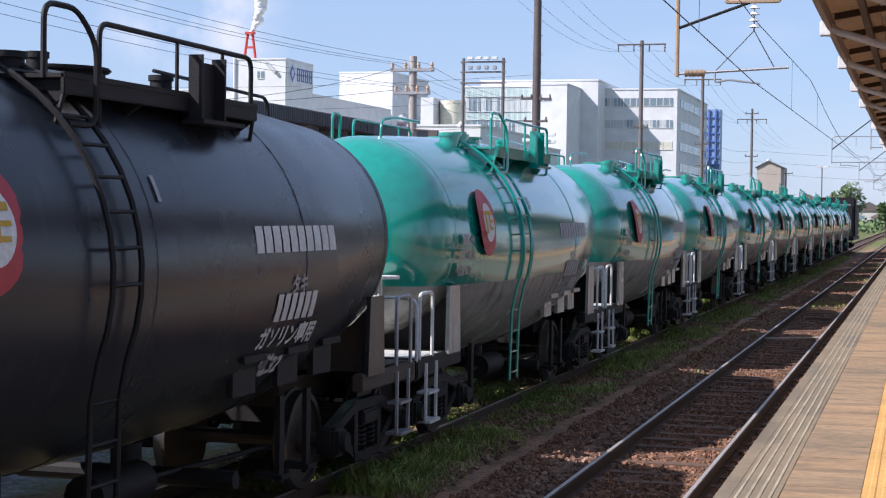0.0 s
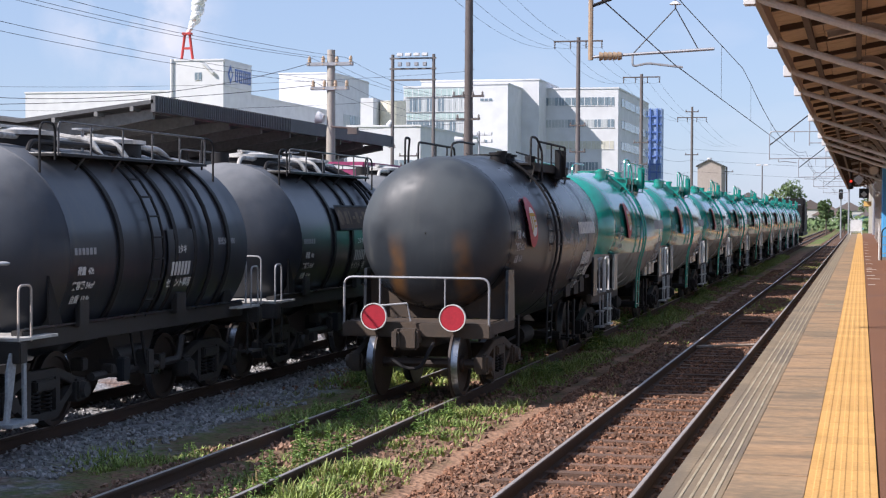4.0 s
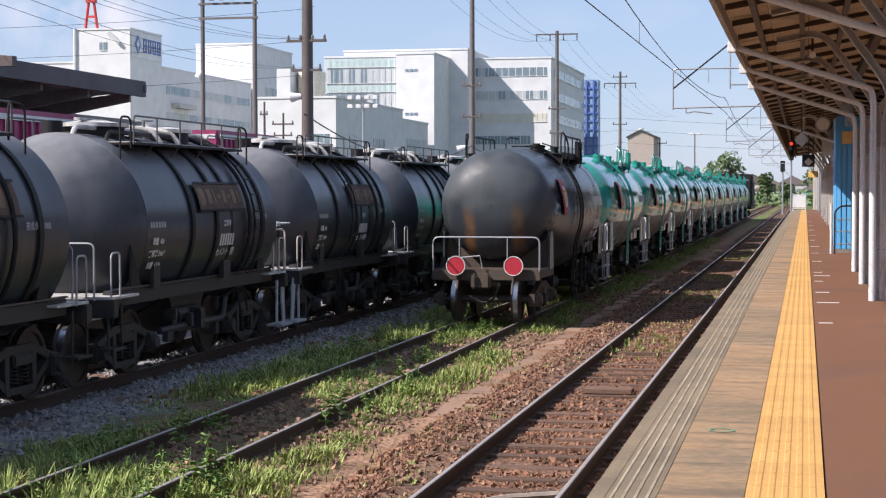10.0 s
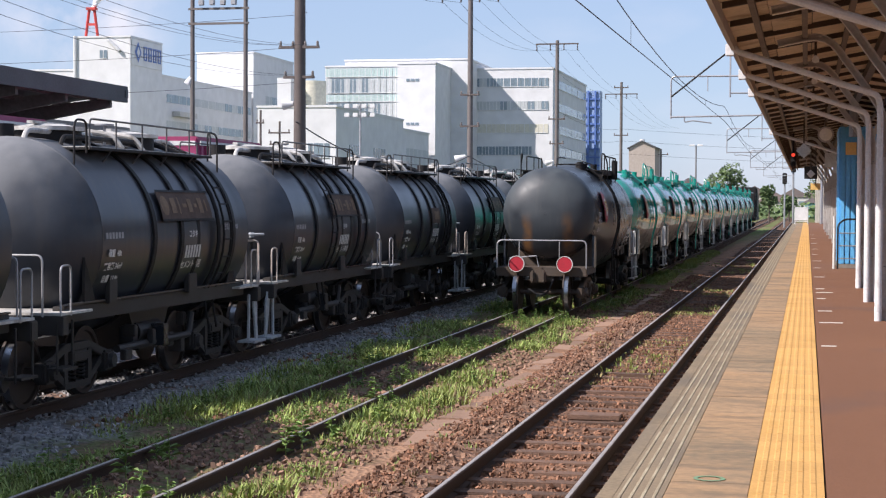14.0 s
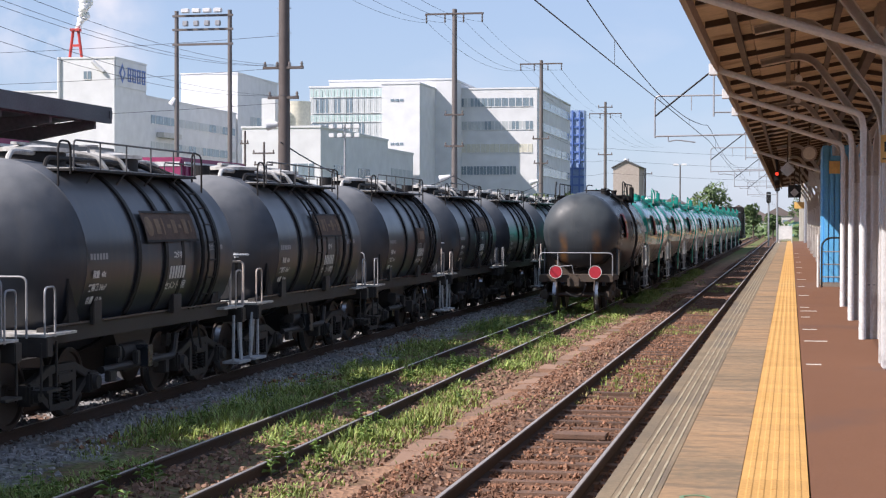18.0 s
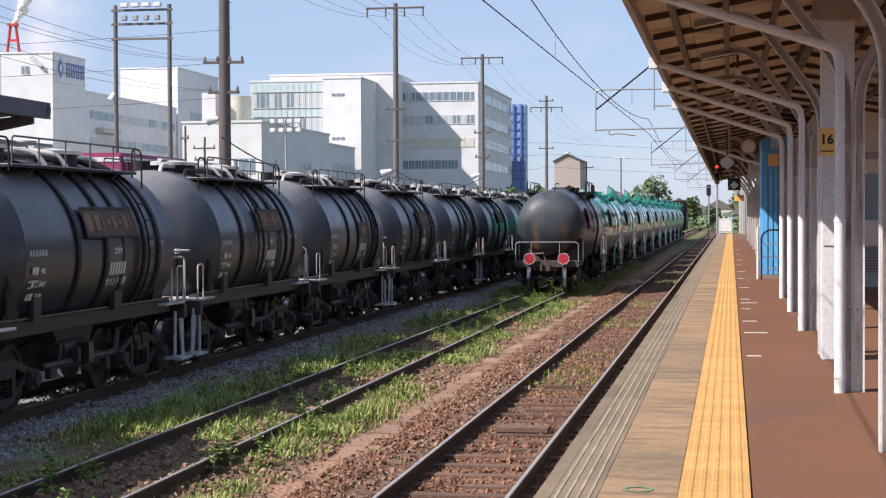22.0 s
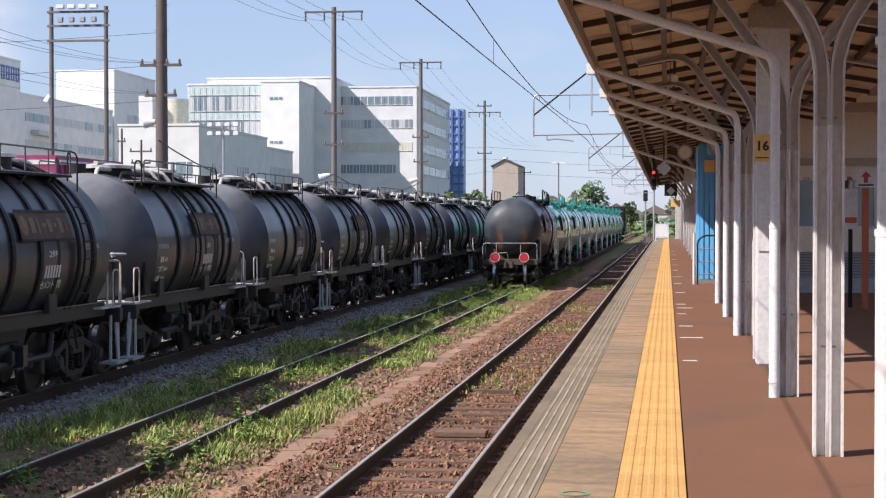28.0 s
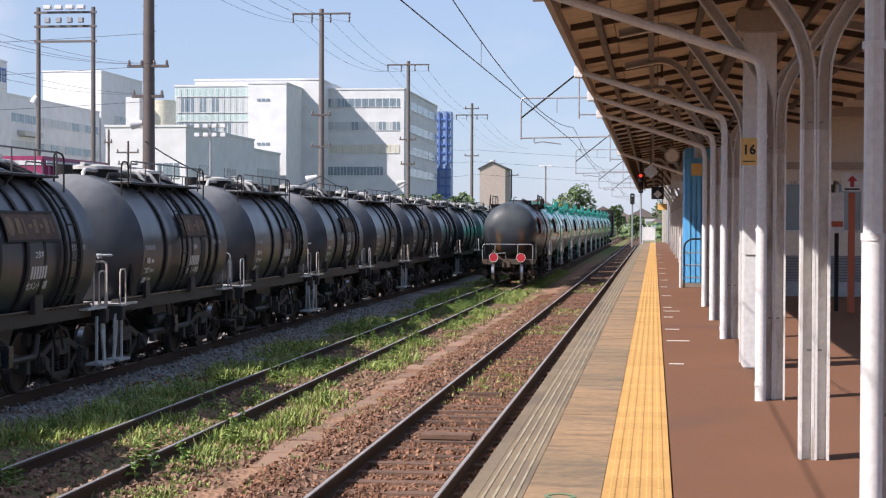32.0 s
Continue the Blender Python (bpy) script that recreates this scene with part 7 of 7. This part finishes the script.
def main_building():
    t = thing("hospital_main", "white hospital building with a green glazed corner and window bands", "building")
    block(t, -81.9, -73.95, 331, 356, 30.4)
    block(t, -97.8, -81.95, 333.2, 355.8, 30.1)
    block(t, -97.2, -70, 346, 372, 32.4)
    for z0, z1, g, n in ((28.0, 29.8, BLD_GREENGLASS, 12), (24.7, 27.7, BLD_GLASS, 12), (22.9, 24.4, BLD_GREENGLASS, 12), (19.0, 22.6, BLD_GLASS, 12)):
        window_band(t, "x", 333.0, -97.6, -82.1, z0, z1, n, g, blinds=0.35 if g is BLD_GLASS else 0)
    for z in (26.9, 18.0, 9.4):
        for k in range(3):
            part("slit_window", M().span(-80.0 + k * 0.95, -79.3 + k * 0.95, 330.88, 331.0, z, z + 0.5), BLD_GLASS, t, smooth=0)
    block(t, -73.6, -53.5, 355, 410, 31.0)
    for k, z in enumerate((27.2, 22.2, 17.3, 12.5)):
        if k == 2:
            window_band(t, "x", 355, -71.0, -54.4, z, z + 1.9, 8, BLD_CREAMBLIND, blinds=0)
        else:
            window_band(t, "x", 355, -71.0, -58.0 if k == 3 else -54.4, z, z + 1.9, 9 if k == 3 else 11, blinds=(0.1, 0.6, 0, 0)[k])
        window_band(t, "y", -53.5, 360, 408, z, z + 1.9, 5, blinds=0.0)
    return t


main_building()
bt = thing("stair_tower", "blue screened outside stair tower", "tower")
part("screen", M().span(-55.2, -51.3, 420, 425, 0, 30.6), BLD_BLUE, bt, smooth=0)
for k in range(14):
    part("landing", M().span(-55.3, -51.2, 419.7, 420, 1 + k * 2.1, 1.4 + k * 2.1), SIGN_BLUE, bt, smooth=0)
for x in (-54.2, -52.4):
    part("upright", M().span(x - 0.2, x + 0.2, 419.5, 419.8, 0, 30.6), SIGN_BLUE, bt, smooth=0)
hut = thing("brown_tower_house", "brown clad tower with a low gabled roof", "building")
part("wall", M().extr([(-20.9, 0), (-17.8, 0), (-17.8, 9.0), (-19.4, 9.7), (-20.9, 8.9)], 200, 207), BRICKBROWN, hut, smooth=0)
part("roof", M().extr([(-21.1, 8.84), (-19.4, 9.72), (-17.6, 8.93), (-17.6, 9.05), (-19.4, 9.86), (-21.1, 8.98)], 199.8, 207.2), ROOF_DARK, hut, smooth=0)
part("dish", M().cyl((-19.6, 203, 9.7), (-19.6, 203, 10.1), 0.3, n=8), PIPE, hut)


def house(x, y, w, d, h, material):
    t = thing("house", "small pale house far down the line", "house", pose(x, y, 0), "far houses")
    part("wall", M().box(0, 0, h / 2, w, d, h), material, t, smooth=0)
    part("roof", M().extr([(-w / 2 - 0.4, h - 0.1), (w / 2 + 0.4, h - 0.1), (0, h + w * 0.28)], -d / 2 - 0.3, d / 2 + 0.3), HOUSE_ROOF, t, smooth=0)
    for k in (-1, 1):
        part("window", M().box(k * w * 0.22, -d / 2 - 0.02, h * 0.6, w * 0.18, 0.06, h * 0.22), BLD_GLASS, t, smooth=0)
    return t


rh = random.Random(11)
for k in range(22):
    house(-40 + k * 4.6 + rh.uniform(-1.5, 1.5), rh.uniform(330, 520), rh.uniform(7, 12), rh.uniform(7, 11), rh.uniform(2.6, 4.6), rh.choice((HOUSE, BLD_WHITE, WALL_BEIGE)))
solo("white_shed", M().span(-31, -24, 188, 196, 0, 4.6).span(-31.2, -23.8, 187.8, 196.2, 4.6, 4.8), BLD_WHITE, "low white flat-roofed shed behind the yard", "shed", smooth=0)
house(3.6, 300, 8, 8, 2.6, mat("turquoise_shed", (0.25, 0.5, 0.48), rough=0.6, s1=0.5))


def tree(x, y, h, r, seed):
    q = random.Random(seed)
    t = thing("tree", "broad-leaved green tree far down the line", "tree", pose(x, y, 0), "far trees")
    part("trunk", M().cyl((0, 0, -0.1), (0, 0, h * 0.5), r * 0.09, r * 0.05, 8), BARK, t)
    lm = M()
    for k in range(6):
        a = q.uniform(0, 6.28)
        lm.cyl((0, 0, h * q.uniform(0.3, 0.48)), (math.cos(a) * r * 0.6, math.sin(a) * r * 0.6, h * q.uniform(0.55, 0.85)), r * 0.04, r * 0.015, 6)
    part("limbs", lm, BARK, t)
    cr = M()
    cl = [(q.uniform(-0.6, 0.6) * r, q.uniform(-0.6, 0.6) * r, h * q.uniform(0.5, 0.85), r * q.uniform(0.28, 0.5)) for _ in range(14)]
    for _ in range(1500):
        cx, cy_, cz, cr_ = q.choice(cl)
        d = Vector((q.gauss(0, 1), q.gauss(0, 1), q.gauss(0, 1))).normalized() * cr_ * q.uniform(0.75, 1.05)
        p_ = Vector((cx, cy_, cz)) + d
        s = q.uniform(0.12, 0.28)
        u = Vector((q.gauss(0, 1), q.gauss(0, 1), q.gauss(0, 1))).normalized()
        v = u.orthogonal().normalized()
        cr.add([p_ - u * s, p_ + v * s * 0.5, p_ + u * s, p_ - v * s * 0.5], [(0, 1, 2, 3)])
    part("crown", cr, LEAF, t, smooth=0)
    return t


for i, (x, y, h, r) in enumerate(((-8.9, 185, 6.8, 2.5), (-4.6, 212, 5.2, 1.2), (-2.4, 235, 3.6, 1.3), (-20.4, 152, 5.6, 1.5), (-18.1, 156, 5.5, 1.6), (-22.4, 150, 5.4, 1.3), (-46, 190, 5.6, 2.4),
                                  (1.8, 250, 6.5, 2.6), (-13, 300, 5.6, 3.0), (9, 290, 9, 4.0), (18, 280, 10, 5))):
    tree(x, y, h, r, 40 + i)


def rail_signal(x, y, h):
    t = thing("rail_signal", "railway colour-light signal on a post far down the line", "signal", pose(x, y, 0), "rail signals")
    part("post", M().cyl((0, 0, 0), (0, 0, h), 0.09, n=8), STEEL, t)
    part("head", M().box(0, -0.15, h - 0.5, 0.45, 0.2, 1.1), FRAME_BLACK, t, bevel=0.05)
    part("lens", M().cyl((0, -0.27, h - 0.2), (0, -0.25, h - 0.2), 0.08, n=12), BLD_GLASS, t)
    return t


rail_signal(-1.2, 150, 6.2)
rail_signal(-2.2, 170, 5.4)
for k in range(6):
    solo("line_mast", M().cyl((0, 0, 0), (0, 0, 7.5), 0.13, n=8), POLE_CONC, "concrete catenary mast far down the line", "mast", pose(1.6 - 0.1 * k, 140 + k * 14, 0), "line masts")
bs = M()
r3 = random.Random(5)
for _ in range(3600):
    x, y = r3.uniform(-34, 30), r3.uniform(250, 330)
    p_ = Vector((x, y, r3.uniform(0, 2.0 + 1.2 * noise.noise((x * 0.2, y * 0.2, 0)))))
    u = Vector((r3.gauss(0, 1), r3.gauss(0, 1), r3.gauss(0, 1))).normalized()
    v = u.orthogonal()
    bs.add([p_ - u * 0.4, p_ + v * 0.25, p_ + u * 0.4, p_ - v * 0.25], [(0, 1, 2, 3)])
solo("hedge", bs, LEAF, "overgrown hedges along the far yard", "hedge", kind="stuff", smooth=0)


# ---- movement ----
def motions():
    for i, wagon in enumerate(TRAIN):
        off = 5.05 + WAGON * i + (0.9 if i == len(TRAIN) - 1 else 0)
        walk(wagon, [(t, pose(TRACKS["middle"], y + off, 0)) for t, y in TAIL_ROWS])
    base = Matrix.Translation((-135.7, 302, 39.4))
    for k, ob in enumerate(PUFFS):                        # the plume sways over its stack
        rows = []
        for i in range(17):
            t = i * 2.0
            rows.append((t, base @ Euler((0, radians(3.2 * math.sin(t * 0.9 - k * 0.7)), 0)).to_matrix().to_4x4() @ Matrix.Translation((0.25 * k * math.sin(t * 0.55 + 1.0), 0, 0.3 * math.sin(t * 0.7 + k))) @ base.inverted()))
        walk(ob, rows)


motions()
